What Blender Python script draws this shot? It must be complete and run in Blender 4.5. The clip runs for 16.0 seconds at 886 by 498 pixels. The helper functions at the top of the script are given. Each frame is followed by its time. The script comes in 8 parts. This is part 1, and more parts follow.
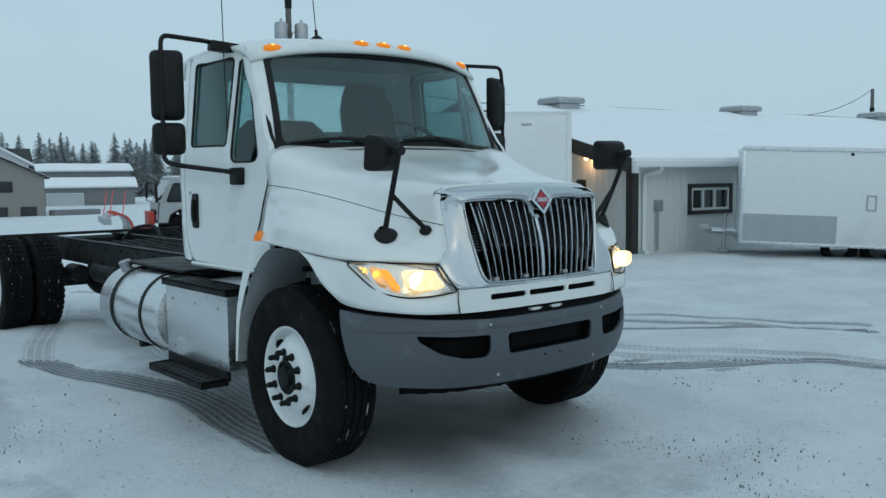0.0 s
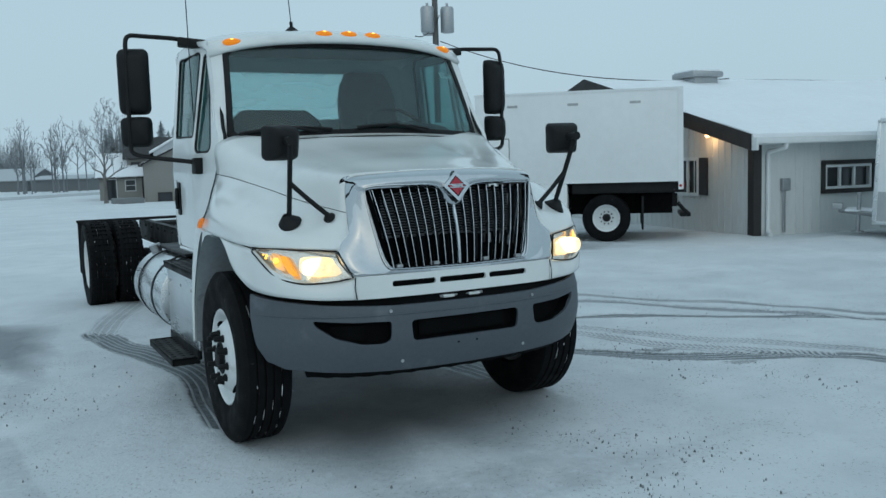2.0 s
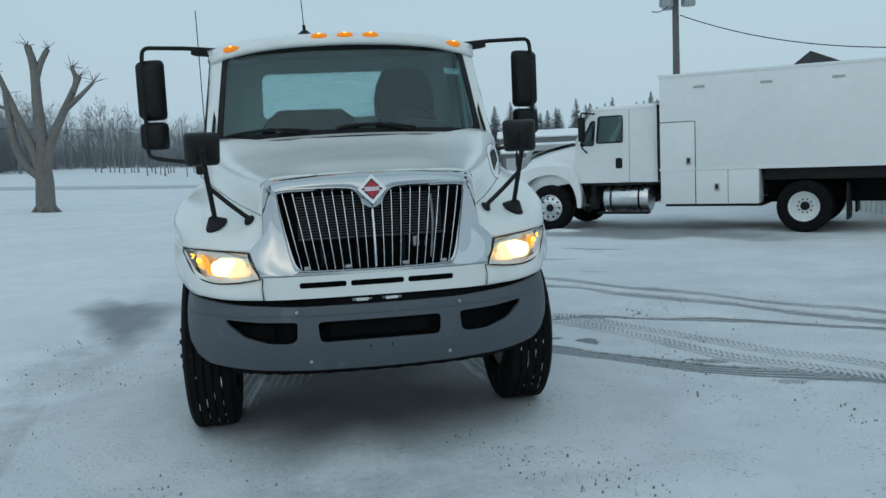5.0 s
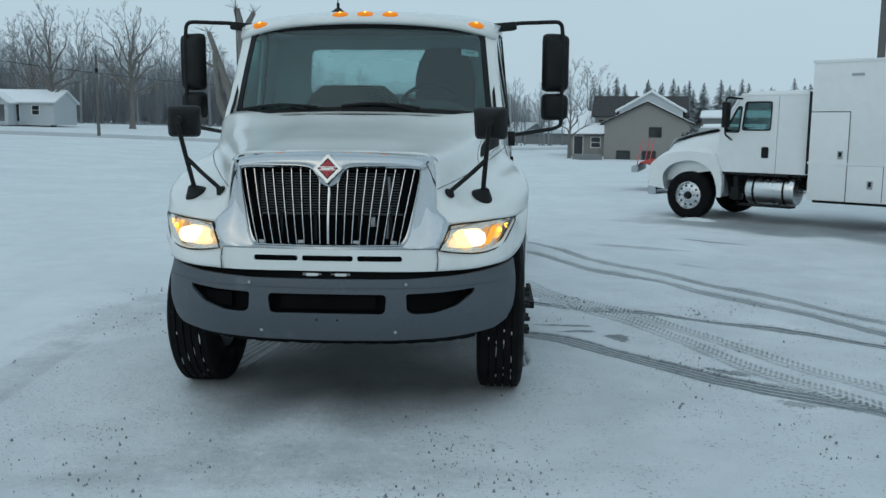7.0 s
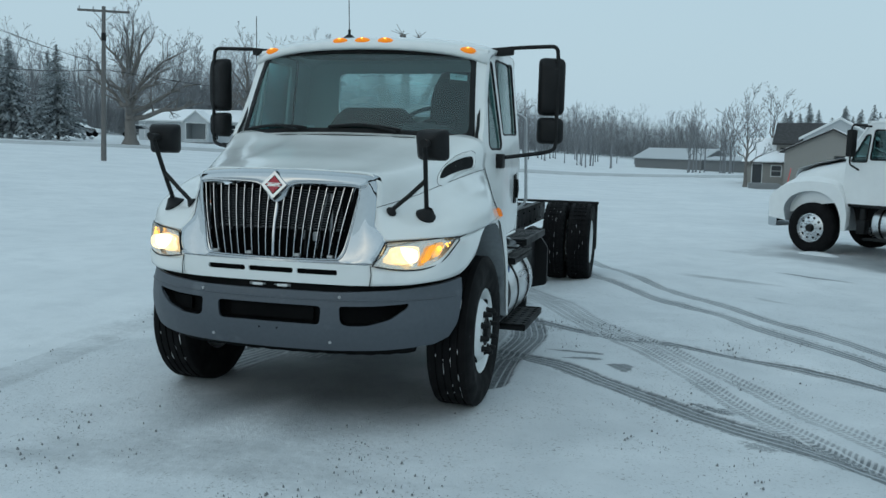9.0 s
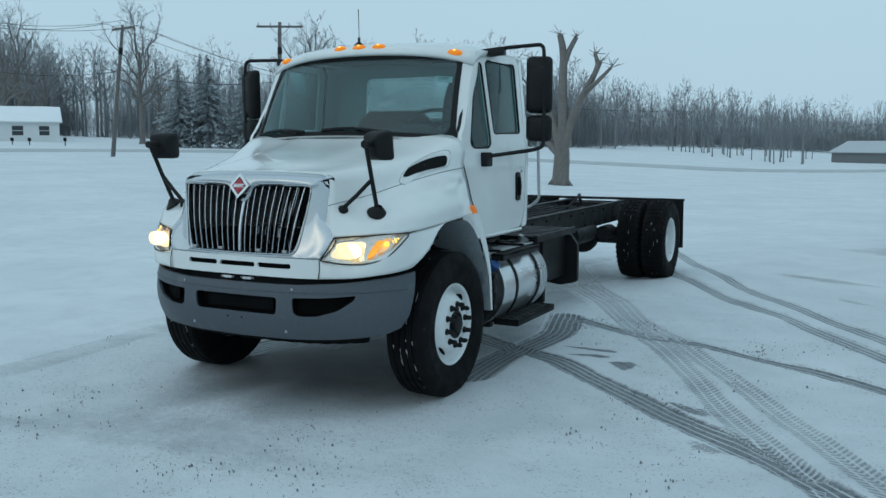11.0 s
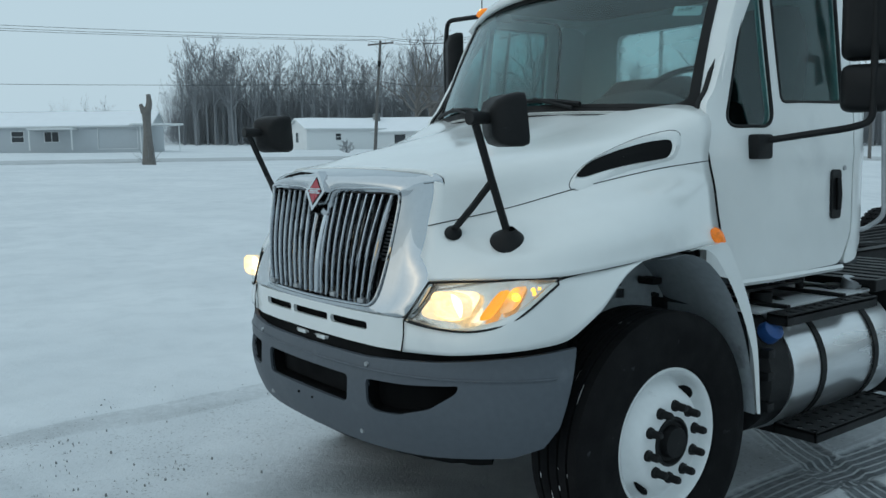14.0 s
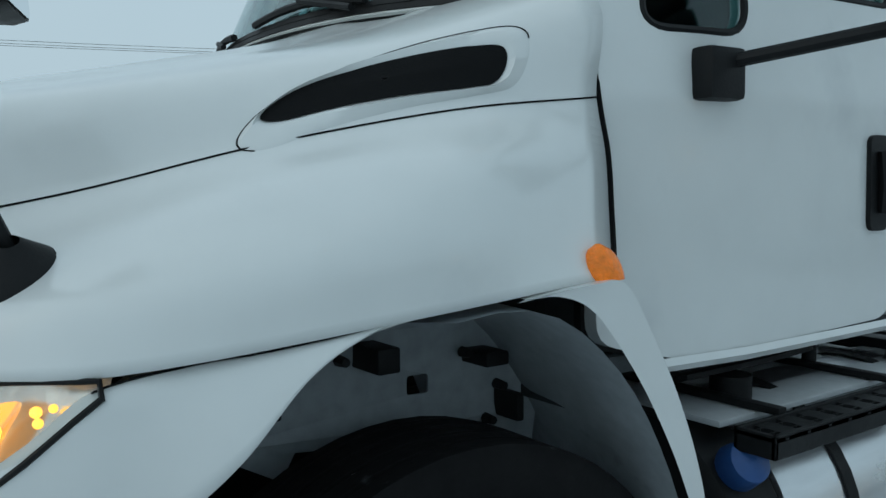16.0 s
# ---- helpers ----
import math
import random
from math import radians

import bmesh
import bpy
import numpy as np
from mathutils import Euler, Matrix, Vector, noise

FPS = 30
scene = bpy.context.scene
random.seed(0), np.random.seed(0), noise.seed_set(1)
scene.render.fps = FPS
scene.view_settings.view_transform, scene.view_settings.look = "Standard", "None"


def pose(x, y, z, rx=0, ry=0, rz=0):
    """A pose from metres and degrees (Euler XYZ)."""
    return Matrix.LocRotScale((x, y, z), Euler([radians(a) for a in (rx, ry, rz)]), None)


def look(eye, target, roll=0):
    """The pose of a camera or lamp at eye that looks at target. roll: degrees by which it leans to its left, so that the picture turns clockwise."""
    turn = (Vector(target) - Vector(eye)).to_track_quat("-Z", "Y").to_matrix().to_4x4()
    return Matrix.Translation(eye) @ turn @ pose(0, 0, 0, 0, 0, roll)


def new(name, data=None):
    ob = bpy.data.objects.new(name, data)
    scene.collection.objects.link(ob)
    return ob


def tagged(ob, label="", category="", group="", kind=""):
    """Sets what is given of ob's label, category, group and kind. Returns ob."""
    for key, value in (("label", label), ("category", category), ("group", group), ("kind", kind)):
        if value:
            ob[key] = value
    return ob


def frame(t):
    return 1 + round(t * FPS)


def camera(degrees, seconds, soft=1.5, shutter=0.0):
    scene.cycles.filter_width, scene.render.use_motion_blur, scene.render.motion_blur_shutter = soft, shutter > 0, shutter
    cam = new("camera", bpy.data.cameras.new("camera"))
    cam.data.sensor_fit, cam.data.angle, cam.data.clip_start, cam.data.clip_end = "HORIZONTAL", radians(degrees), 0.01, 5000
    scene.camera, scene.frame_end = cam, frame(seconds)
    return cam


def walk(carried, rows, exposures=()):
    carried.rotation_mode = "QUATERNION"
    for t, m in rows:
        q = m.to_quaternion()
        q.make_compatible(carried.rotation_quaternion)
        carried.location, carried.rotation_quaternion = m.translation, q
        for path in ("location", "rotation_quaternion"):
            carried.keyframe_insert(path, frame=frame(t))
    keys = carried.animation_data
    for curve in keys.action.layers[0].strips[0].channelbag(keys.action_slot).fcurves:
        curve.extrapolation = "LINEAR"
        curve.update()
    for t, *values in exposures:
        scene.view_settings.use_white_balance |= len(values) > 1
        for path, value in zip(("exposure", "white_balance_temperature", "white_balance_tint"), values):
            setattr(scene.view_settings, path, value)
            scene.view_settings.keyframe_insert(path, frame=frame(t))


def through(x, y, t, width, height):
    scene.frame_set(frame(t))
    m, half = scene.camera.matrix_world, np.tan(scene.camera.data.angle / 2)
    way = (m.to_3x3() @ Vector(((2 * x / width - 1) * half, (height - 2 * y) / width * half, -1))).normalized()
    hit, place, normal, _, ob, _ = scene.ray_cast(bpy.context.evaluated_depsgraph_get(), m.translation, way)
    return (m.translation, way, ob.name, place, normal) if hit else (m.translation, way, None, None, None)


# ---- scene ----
cam = camera(53.5, 16.0)
PATH = [
    (0, (-3.639, -4.376, 1.648), (-2.356, -2.85, 1.483), -0.7),
    (0.5, (-3.344, -4.579, 1.629), (-2.156, -2.98, 1.45), -1.3),
    (1, (-3.037, -4.817, 1.666), (-2.014, -3.108, 1.483), -1.2),
    (1.5, (-2.686, -4.956, 1.672), (-1.684, -3.236, 1.477), -1.2),
    (2, (-2.397, -5.235, 1.657), (-1.461, -3.479, 1.455), -1.7),
    (2.5, (-2.115, -5.417, 1.676), (-1.285, -3.611, 1.454), -1.5),
    (3, (-1.767, -5.465, 1.689), (-1.009, -3.628, 1.458), -1.5),
    (3.5, (-1.408, -5.622, 1.656), (-0.758, -3.743, 1.438), -2.1),
    (6, (0.227, -5.828, 1.735), (0.338, -3.845, 1.498), -1.2),
    (6.5, (0.595, -5.855, 1.735), (0.585, -3.871, 1.477), -0.1),
    (7, (0.959, -5.899, 1.764), (0.841, -3.922, 1.483), 0.4),
    (7.5, (1.332, -5.852, 1.777), (1.118, -3.883, 1.493), 1.0),
    (8, (1.723, -5.87, 1.763), (1.379, -3.917, 1.507), 1.4),
    (8.5, (2.074, -5.915, 1.807), (1.612, -3.985, 1.557), 1.4),
    (9, (2.404, -5.812, 1.774), (1.883, -3.896, 1.539), 1.4),
    (11.5, (3.998, -5.194, 1.788), (3.022, -3.469, 1.521), -0.0),
    (12, (4.003, -4.734, 1.812), (2.936, -3.073, 1.489), 0.6),
    (12.5, (3.862, -4.257, 1.688), (2.409, -2.904, 1.443), -0.3),
    (13, (3.672, -3.705, 1.665), (2.085, -2.502, 1.477), -0.8),
    (13.5, (3.484, -3.266, 1.671), (1.897, -2.072, 1.438), -1.4),
    (14, (3.295, -2.738, 1.662), (1.708, -1.541, 1.444), -1.0),
    (14.5, (3.004, -2.257, 1.627), (1.441, -1.037, 1.359), -0.0),
    (15, (2.755, -1.698, 1.542), (1.192, -0.484, 1.254), -0.7),
    (15.5, (2.405, -1.264, 1.529), (0.747, -0.173, 1.281), 0.1),
    (16, (2.214, -0.836, 1.466), (0.592, 0.322, 1.298), -0.7),
]
walk(cam, [(t, look(eye, target, roll)) for t, eye, target, roll in PATH], [(0.0, 0.0, 6250, 7.5), (3.5, 0.0, 6250, 7.5), (6.0, 0.0, 6450, 10), (7.5, 0.05, 6450, 10), (9.0, 0.05, 6350, 8), (11.5, 0.05, 6050, 5.5), (12.0, 0.12, 6050, 5.5), (12.5, 0.2, 6400, 10), (13.0, 0.07, 6500, 10), (13.5, 0.14, 6500, 10), (14.0, 0.08, 6500, 10), (14.5, 0.1, 6500, 10), (15.0, 0.25, 6600, 10), (15.5, 0.0, 6600, 10), (16.0, -0.05, 6500, 10)])

# ---------- tools ----------
from mathutils.bvhtree import BVHTree
from mathutils.geometry import tessellate_polygon

RNG = random.Random(7)


def finish(ob, smooth=38):
    if smooth:
        ob.data.shade_smooth()
        ob.data.set_sharp_from_angle(angle=radians(smooth))
    return ob


def mesh_of(name, bm, material, smooth=38):
    me = bpy.data.meshes.new(name)
    bmesh.ops.recalc_face_normals(bm, faces=bm.faces)
    bm.to_mesh(me)
    bm.free()
    me.materials.append(material)
    ob = new(name, me)
    return finish(ob, smooth)


def part(name, bm, material, parent, label="", smooth=38, kind=""):
    ob = mesh_of(name, bm, material, smooth)
    ob.parent = parent
    return tagged(ob, label=label, kind=kind)


def thing(name, label, category, place=(0, 0, 0), turn=0.0, group="", kind=""):
    ob = new(name)
    ob.empty_display_size = 0.2
    ob.matrix_basis = pose(*place, 0, 0, turn)
    return tagged(ob, label, category, group, kind)


def solo(name, bm, material, label, category="", group="", kind="", smooth=38):
    return tagged(mesh_of(name, bm, material, smooth), label, category, group, kind)


def face(bm, co):
    return bm.faces.new([bm.verts.new(c) for c in co])


def box(bm, x0, x1, y0, y1, z0, z1, bevel=0.0, m=None):
    made = bmesh.ops.create_cube(bm, size=1.0)["verts"]
    for v in made:
        v.co = Vector(((x0 + x1) / 2 + v.co.x * (x1 - x0), (y0 + y1) / 2 + v.co.y * (y1 - y0), (z0 + z1) / 2 + v.co.z * (z1 - z0)))
    if m is not None:
        bmesh.ops.transform(bm, matrix=m, verts=made)
    if bevel:
        edges = list({e for v in made for e in v.link_edges})
        bmesh.ops.bevel(bm, geom=edges, offset=bevel, segments=2, affect="EDGES", profile=0.6)
    return made


def boxed(*a, **k):
    bm = bmesh.new()
    box(bm, *a, **k)
    return bm


def grid(bm, rows, closed=False, cap=False):
    vs = [[bm.verts.new(p) for p in row] for row in rows]
    for a, b in zip(vs, vs[1:]):
        n = len(a)
        for i in range(n if closed else n - 1):
            j = (i + 1) % n
            quad = [a[i], a[j], b[j], b[i]]
            if len({tuple(round(c, 6) for c in v.co) for v in quad}) >= 3:
                bm.faces.new(quad)
    if cap:
        bm.faces.new(vs[0])
        bm.faces.new(vs[-1][::-1])
    return vs


def ring(centre, axis, r, seg, up=None):
    axis = Vector(axis).normalized()
    a = axis.orthogonal().normalized() if up is None else (Vector(up) - axis * axis.dot(Vector(up))).normalized()
    b = axis.cross(a)
    return [Vector(centre) + r * (math.cos(2 * math.pi * k / seg) * a + math.sin(2 * math.pi * k / seg) * b) for k in range(seg)]


def cyl(bm, p0, p1, r0, r1=None, seg=16, cap=True):
    p0, p1 = Vector(p0), Vector(p1)
    d = p1 - p0
    up = d.orthogonal()
    grid(bm, [ring(p0, d, r0, seg, up), ring(p1, d, r0 if r1 is None else r1, seg, up)], closed=True, cap=cap)


def cyled(*a, **k):
    bm = bmesh.new()
    cyl(bm, *a, **k)
    return bm


def spline(points, n=6):
    """Points along a smooth curve through the given ones."""
    p = [Vector(q) for q in points]
    p = [2 * p[0] - p[1], *p, 2 * p[-1] - p[-2]]
    out = []
    for a, b, c, d in zip(p, p[1:], p[2:], p[3:]):
        for k in range(n):
            t = k / n
            out.append(0.5 * ((2 * b) + (c - a) * t + (2 * a - 5 * b + 4 * c - d) * t * t + (3 * b - a - 3 * c + d) * t ** 3))
    return out + [p[-2]]


def tube(bm, pts, r, seg=8, cap=True, ends=None):
    pts = [Vector(p) for p in pts]
    rows, up = [], None
    for i, p in enumerate(pts):
        d = (pts[min(i + 1, len(pts) - 1)] - pts[max(i - 1, 0)]).normalized()
        up = d.orthogonal() if up is None else (up - d * d.dot(up))
        up.normalize()
        rr = r if ends is None else r + (ends - r) * i / (len(pts) - 1)
        rows.append(ring(p, d, rr, seg, up))
    grid(bm, rows, closed=True, cap=cap)


def tubed(pts, r, seg=8, **k):
    bm = bmesh.new()
    tube(bm, pts, r, seg, **k)
    return bm


def bent(points, radius=0.06, n=4):
    """A polyline with its corners rounded."""
    p = [Vector(q) for q in points]
    out = [p[0]]
    for a, b, c in zip(p, p[1:], p[2:]):
        u, v = (a - b), (c - b)
        r = min(radius, u.length * 0.45, v.length * 0.45)
        s, e = b + u.normalized() * r, b + v.normalized() * r
        for k in range(n + 1):
            t = k / n
            out.append((1 - t) ** 2 * s + 2 * t * (1 - t) * b + t * t * e)
    return out + [p[-1]]


def spun(bm, profile, centre, axis, seg=32):
    """A body of revolution: profile of (radius, distance along the axis)."""
    axis = Vector(axis).normalized()
    up = axis.orthogonal()
    grid(bm, [ring(Vector(centre) + axis * h, axis, max(r, 0.0005), seg, up) for r, h in profile], closed=True)


def rounded(points, radius, n=4):
    """A closed 2D outline with rounded corners."""
    p = [Vector(q) for q in points]
    out = []
    for i, b in enumerate(p):
        a, c = p[i - 1], p[(i + 1) % len(p)]
        u, v = a - b, c - b
        r = min(radius, u.length * 0.45, v.length * 0.45)
        s, e = b + u.normalized() * r, b + v.normalized() * r
        for k in range(n + 1):
            t = k / n
            out.append((1 - t) ** 2 * s + 2 * t * (1 - t) * b + t * t * e)
    return out


def plate(bm, outline, holes, where, thick, cuts_u=(), cuts_v=()):
    """A sheet with openings: 2D outline and holes, put into space by where(u, v, depth), with a thickness."""
    loops = [[Vector((p[0], p[1], 0)) for p in loop] for loop in (outline, *holes)]
    flat = [p for loop in loops for p in loop]
    tmp = bmesh.new()
    vs = [tmp.verts.new(p) for p in flat]
    for tri in tessellate_polygon(loops):
        try:
            tmp.faces.new([vs[i] for i in tri])
        except ValueError:
            pass
    for axis, cuts in (((1, 0, 0), cuts_u), ((0, 1, 0), cuts_v)):
        for c in cuts:
            bmesh.ops.bisect_plane(tmp, geom=tmp.verts[:] + tmp.edges[:] + tmp.faces[:], plane_co=Vector(axis) * c, plane_no=axis, dist=1e-5)
    bmesh.ops.remove_doubles(tmp, verts=tmp.verts, dist=1e-5)
    tmp.verts.index_update()
    front = [bm.verts.new(where(v.co.x, v.co.y, 0.0)) for v in tmp.verts]
    back = [bm.verts.new(where(v.co.x, v.co.y, thick)) for v in tmp.verts]
    for f in tmp.faces:
        ids = [v.index for v in f.verts]
        bm.faces.new([front[i] for i in ids])
        bm.faces.new([back[i] for i in reversed(ids)])
    for e in tmp.edges:
        if len(e.link_faces) == 1:
            i, j = (v.index for v in e.verts)
            bm.faces.new([front[i], front[j], back[j], back[i]])
    tmp.free()


def sstep(a, b, x):
    t = min(1.0, max(0.0, (x - a) / (b - a)))
    return t * t * (3 - 2 * t)

# ---------- light: a low, snowing overcast ----------
world = bpy.data.worlds.new("overcast")
scene.world = world
world.use_nodes = True
wn, wl = world.node_tree.nodes, world.node_tree.links
wn.clear()
w_out = wn.new("ShaderNodeOutputWorld")
w_sky = wn.new("ShaderNodeTexSky")
w_sky.sky_type, w_sky.sun_disc = "NISHITA", False
w_sky.sun_elevation, w_sky.sun_rotation = radians(32), radians(200)
w_sky.dust_density, w_sky.air_density = 5.0, 1.6
w_bg1, w_bg2, w_mix = wn.new("ShaderNodeBackground"), wn.new("ShaderNodeBackground"), wn.new("ShaderNodeMixShader")
w_bg1.inputs[1].default_value = 0.08
# cloud: an even grey, a little brighter overhead than at the horizon
w_geo, w_sep, w_ramp = wn.new("ShaderNodeTexCoord"), wn.new("ShaderNodeSeparateXYZ"), wn.new("ShaderNodeValToRGB")
w_ramp.color_ramp.elements[0].position, w_ramp.color_ramp.elements[0].color = 0.0, (0.502, 0.662, 0.757, 1)
w_ramp.color_ramp.elements[1].position, w_ramp.color_ramp.elements[1].color = 0.75, (0.466, 0.63, 0.725, 1)
w_noise = wn.new("ShaderNodeTexNoise")
w_noise.inputs["Scale"].default_value, w_noise.inputs["Detail"].default_value = 2.0, 3.0
w_var = wn.new("ShaderNodeMapRange")
w_var.inputs[3].default_value, w_var.inputs[4].default_value = 0.95, 1.05
w_bg2.inputs[1].default_value = 1.0
wl.new(w_geo.outputs["Generated"], w_sep.inputs[0])
wl.new(w_sep.outputs[2], w_ramp.inputs[0])
wl.new(w_geo.outputs["Generated"], w_noise.inputs[0])
wl.new(w_noise.outputs[0], w_var.inputs[0])
wl.new(w_var.outputs[0], w_bg2.inputs[1])
wl.new(w_sky.outputs[0], w_bg1.inputs[0])
wl.new(w_ramp.outputs[0], w_bg2.inputs[0])
w_mix.inputs[0].default_value = 0.88
wl.new(w_bg1.outputs[0], w_mix.inputs[1])
wl.new(w_bg2.outputs[0], w_mix.inputs[2])
wl.new(w_mix.outputs[0], w_out.inputs[0])

sun_data = bpy.data.lights.new("sun", "SUN")
sun_data.energy, sun_data.angle, sun_data.color = 0.35, radians(110), (0.86, 0.96, 1.0)
sun = new("sun", sun_data)
sun.matrix_basis = look((0, 0, 30), (8, 16, 0))

# ---------- materials ----------


def mat(name, color, rough=0.5, metal=0.0, vary=0.12, scale=6.0, fine=60.0, bump=0.0, bump_scale=None, spots=None, emit=None, coat=0.0, spec=0.5, island=0.0, stretch=(1, 1, 1)):
    """Principled surface with variation at two scales, fine relief, and optionally spots (colour, scale, amount)."""
    m = bpy.data.materials.new(name)
    m.use_nodes = True
    n, l = m.node_tree.nodes, m.node_tree.links
    b = n["Principled BSDF"]
    b.inputs["Roughness"].default_value, b.inputs["Metallic"].default_value = rough, metal
    b.inputs["Coat Weight"].default_value = coat
    b.inputs["Coat Roughness"].default_value = 0.06
    b.inputs["Specular IOR Level"].default_value = spec
    tc, mp = n.new("ShaderNodeTexCoord"), n.new("ShaderNodeMapping")
    mp.inputs["Scale"].default_value = stretch
    l.new(tc.outputs["Object"], mp.inputs[0])
    t1, t2 = n.new("ShaderNodeTexNoise"), n.new("ShaderNodeTexNoise")
    t1.inputs["Scale"].default_value, t1.inputs["Detail"].default_value = scale, 5
    t2.inputs["Scale"].default_value, t2.inputs["Detail"].default_value = fine, 3
    l.new(mp.outputs[0], t1.inputs[0])
    l.new(mp.outputs[0], t2.inputs[0])
    add = n.new("ShaderNodeMath")
    add.operation = "ADD"
    l.new(t1.outputs[0], add.inputs[0])
    l.new(t2.outputs[0], add.inputs[1])
    last = add.outputs[0]
    if island:
        geo, mul = n.new("ShaderNodeNewGeometry"), n.new("ShaderNodeMath")
        mul.operation = "MULTIPLY_ADD"
        mul.inputs[1].default_value = island
        l.new(geo.outputs["Random Per Island"], mul.inputs[0])
        l.new(last, mul.inputs[2])
        last = mul.outputs[0]
    rg = n.new("ShaderNodeMapRange")
    rg.inputs[1].default_value, rg.inputs[2].default_value = 0.6, 1.4 + island
    rg.inputs[3].default_value, rg.inputs[4].default_value = 1 - vary, 1 + vary
    l.new(last, rg.inputs[0])
    mx = n.new("ShaderNodeVectorMath")
    mx.operation = "SCALE"
    mx.inputs[0].default_value = color[:3]
    l.new(rg.outputs[0], mx.inputs["Scale"])
    col = mx.outputs[0]
    if spots:
        sc, ssize, amount = spots
        t3, rp, mix = n.new("ShaderNodeTexNoise"), n.new("ShaderNodeMapRange"), n.new("ShaderNodeMix")
        mix.data_type = "RGBA"
        t3.inputs["Scale"].default_value, t3.inputs["Detail"].default_value = ssize, 6
        l.new(tc.outputs["Object"], t3.inputs[0])
        rp.inputs[1].default_value, rp.inputs[2].default_value = 0.66 - amount, 0.78 - amount
        l.new(t3.outputs[0], rp.inputs[0])
        l.new(rp.outputs[0], mix.inputs[0])
        l.new(col, mix.inputs[6])
        mix.inputs[7].default_value = (*sc, 1)
        col = mix.outputs[2]
    l.new(col, b.inputs["Base Color"])
    r2 = n.new("ShaderNodeMapRange")
    r2.inputs[1].default_value, r2.inputs[2].default_value = 0.3, 0.7
    r2.inputs[3].default_value, r2.inputs[4].default_value = max(0.02, rough * 0.8), min(1, rough * 1.2)
    l.new(t1.outputs[0], r2.inputs[0])
    l.new(r2.outputs[0], b.inputs["Roughness"])
    if bump:
        bp = n.new("ShaderNodeBump")
        bp.inputs["Strength"].default_value, bp.inputs["Distance"].default_value = 1.0, bump
        if bump_scale:
            t4 = n.new("ShaderNodeTexNoise")
            t4.inputs["Scale"].default_value, t4.inputs["Detail"].default_value = bump_scale, 4
            l.new(mp.outputs[0], t4.inputs[0])
            l.new(t4.outputs[0], bp.inputs["Height"])
        else:
            l.new(t2.outputs[0], bp.inputs["Height"])
        l.new(bp.outputs[0], b.inputs["Normal"])
    if emit:
        b.inputs["Emission Color"].default_value = (*emit[0], 1)
        b.inputs["Emission Strength"].default_value = emit[1]
    return m


def glass(name, color, rough=0.02, through=0.7):
    """A thin pane: part clear, part mirror, more so at a glancing angle."""
    m = bpy.data.materials.new(name)
    m.use_nodes = True
    n, l = m.node_tree.nodes, m.node_tree.links
    n.clear()
    out, tr, gl, mix, lw, pw, sc = (n.new(k) for k in ("ShaderNodeOutputMaterial", "ShaderNodeBsdfTransparent", "ShaderNodeBsdfGlossy", "ShaderNodeMixShader", "ShaderNodeLayerWeight", "ShaderNodeMath", "ShaderNodeMath"))
    tr.inputs[0].default_value = (*(c * through for c in color), 1)
    gl.inputs[0].default_value, gl.inputs[1].default_value = (0.9, 0.95, 0.95, 1), rough
    lw.inputs[0].default_value = 0.5
    pw.operation, sc.operation = "POWER", "MULTIPLY_ADD"
    pw.inputs[1].default_value = 5.0
    sc.inputs[1].default_value, sc.inputs[2].default_value = 0.93, 0.05
    l.new(lw.outputs["Facing"], pw.inputs[0])
    l.new(pw.outputs[0], sc.inputs[0])
    l.new(sc.outputs[0], mix.inputs[0])
    l.new(tr.outputs[0], mix.inputs[1])
    l.new(gl.outputs[0], mix.inputs[2])
    l.new(mix.outputs[0], out.inputs[0])
    return m


M_PAINT = mat("white_truck_paint", (0.72, 0.74, 0.728), 0.22, vary=0.03, scale=1.5, fine=9, coat=0.5, bump=0.0004, bump_scale=9, spots=((0.62, 0.64, 0.64), 2.2, 0.06))
M_PAINT2 = mat("white_box_paint", (0.74, 0.76, 0.76), 0.4, vary=0.04, scale=1.2, fine=8, spots=((0.66, 0.68, 0.69), 0.8, 0.03))
M_BUMPER = mat("grey_bumper_plastic", (0.070, 0.083, 0.099), 0.55, vary=0.1, scale=3, fine=40, bump=0.0004, bump_scale=240, spots=((0.105, 0.12, 0.138), 5, 0.04))
M_CHROME = mat("chrome", (0.52, 0.54, 0.555), 0.035, 1.0, vary=0.04, scale=5, fine=30, bump=0.0006, bump_scale=4, spots=((0.5, 0.53, 0.55), 14, 0.0))
M_BLACK = mat("black_plastic", (0.0045, 0.005, 0.0055), 0.6, vary=0.25, scale=8, fine=120, bump=0.0006, bump_scale=300, spec=0.3, spots=((0.025, 0.028, 0.03), 26, -0.03))
M_FRAME = mat("black_frame_paint", (0.006, 0.0065, 0.007), 0.6, vary=0.3, scale=5, fine=50, bump=0.001, spec=0.3, spots=((0.07, 0.078, 0.085), 9, -0.01))
M_RUBBER = mat("tyre_rubber", (0.005, 0.005, 0.0055), 0.8, vary=0.25, scale=9, fine=90, bump=0.0008, spec=0.15, spots=((0.05, 0.054, 0.058), 22, -0.015))
M_WHEEL = mat("white_wheel_paint", (0.72, 0.74, 0.74), 0.35, vary=0.05, scale=6, fine=30, spots=((0.42, 0.42, 0.4), 9, 0.03))
M_ALU = mat("brushed_aluminium", (0.66, 0.68, 0.69), 0.28, 0.95, vary=0.08, scale=4, fine=40, bump=0.0006, stretch=(1, 0.15, 1))
M_STEEL = mat("dull_steel", (0.4, 0.41, 0.42), 0.45, 0.9, vary=0.2, scale=10, fine=60)
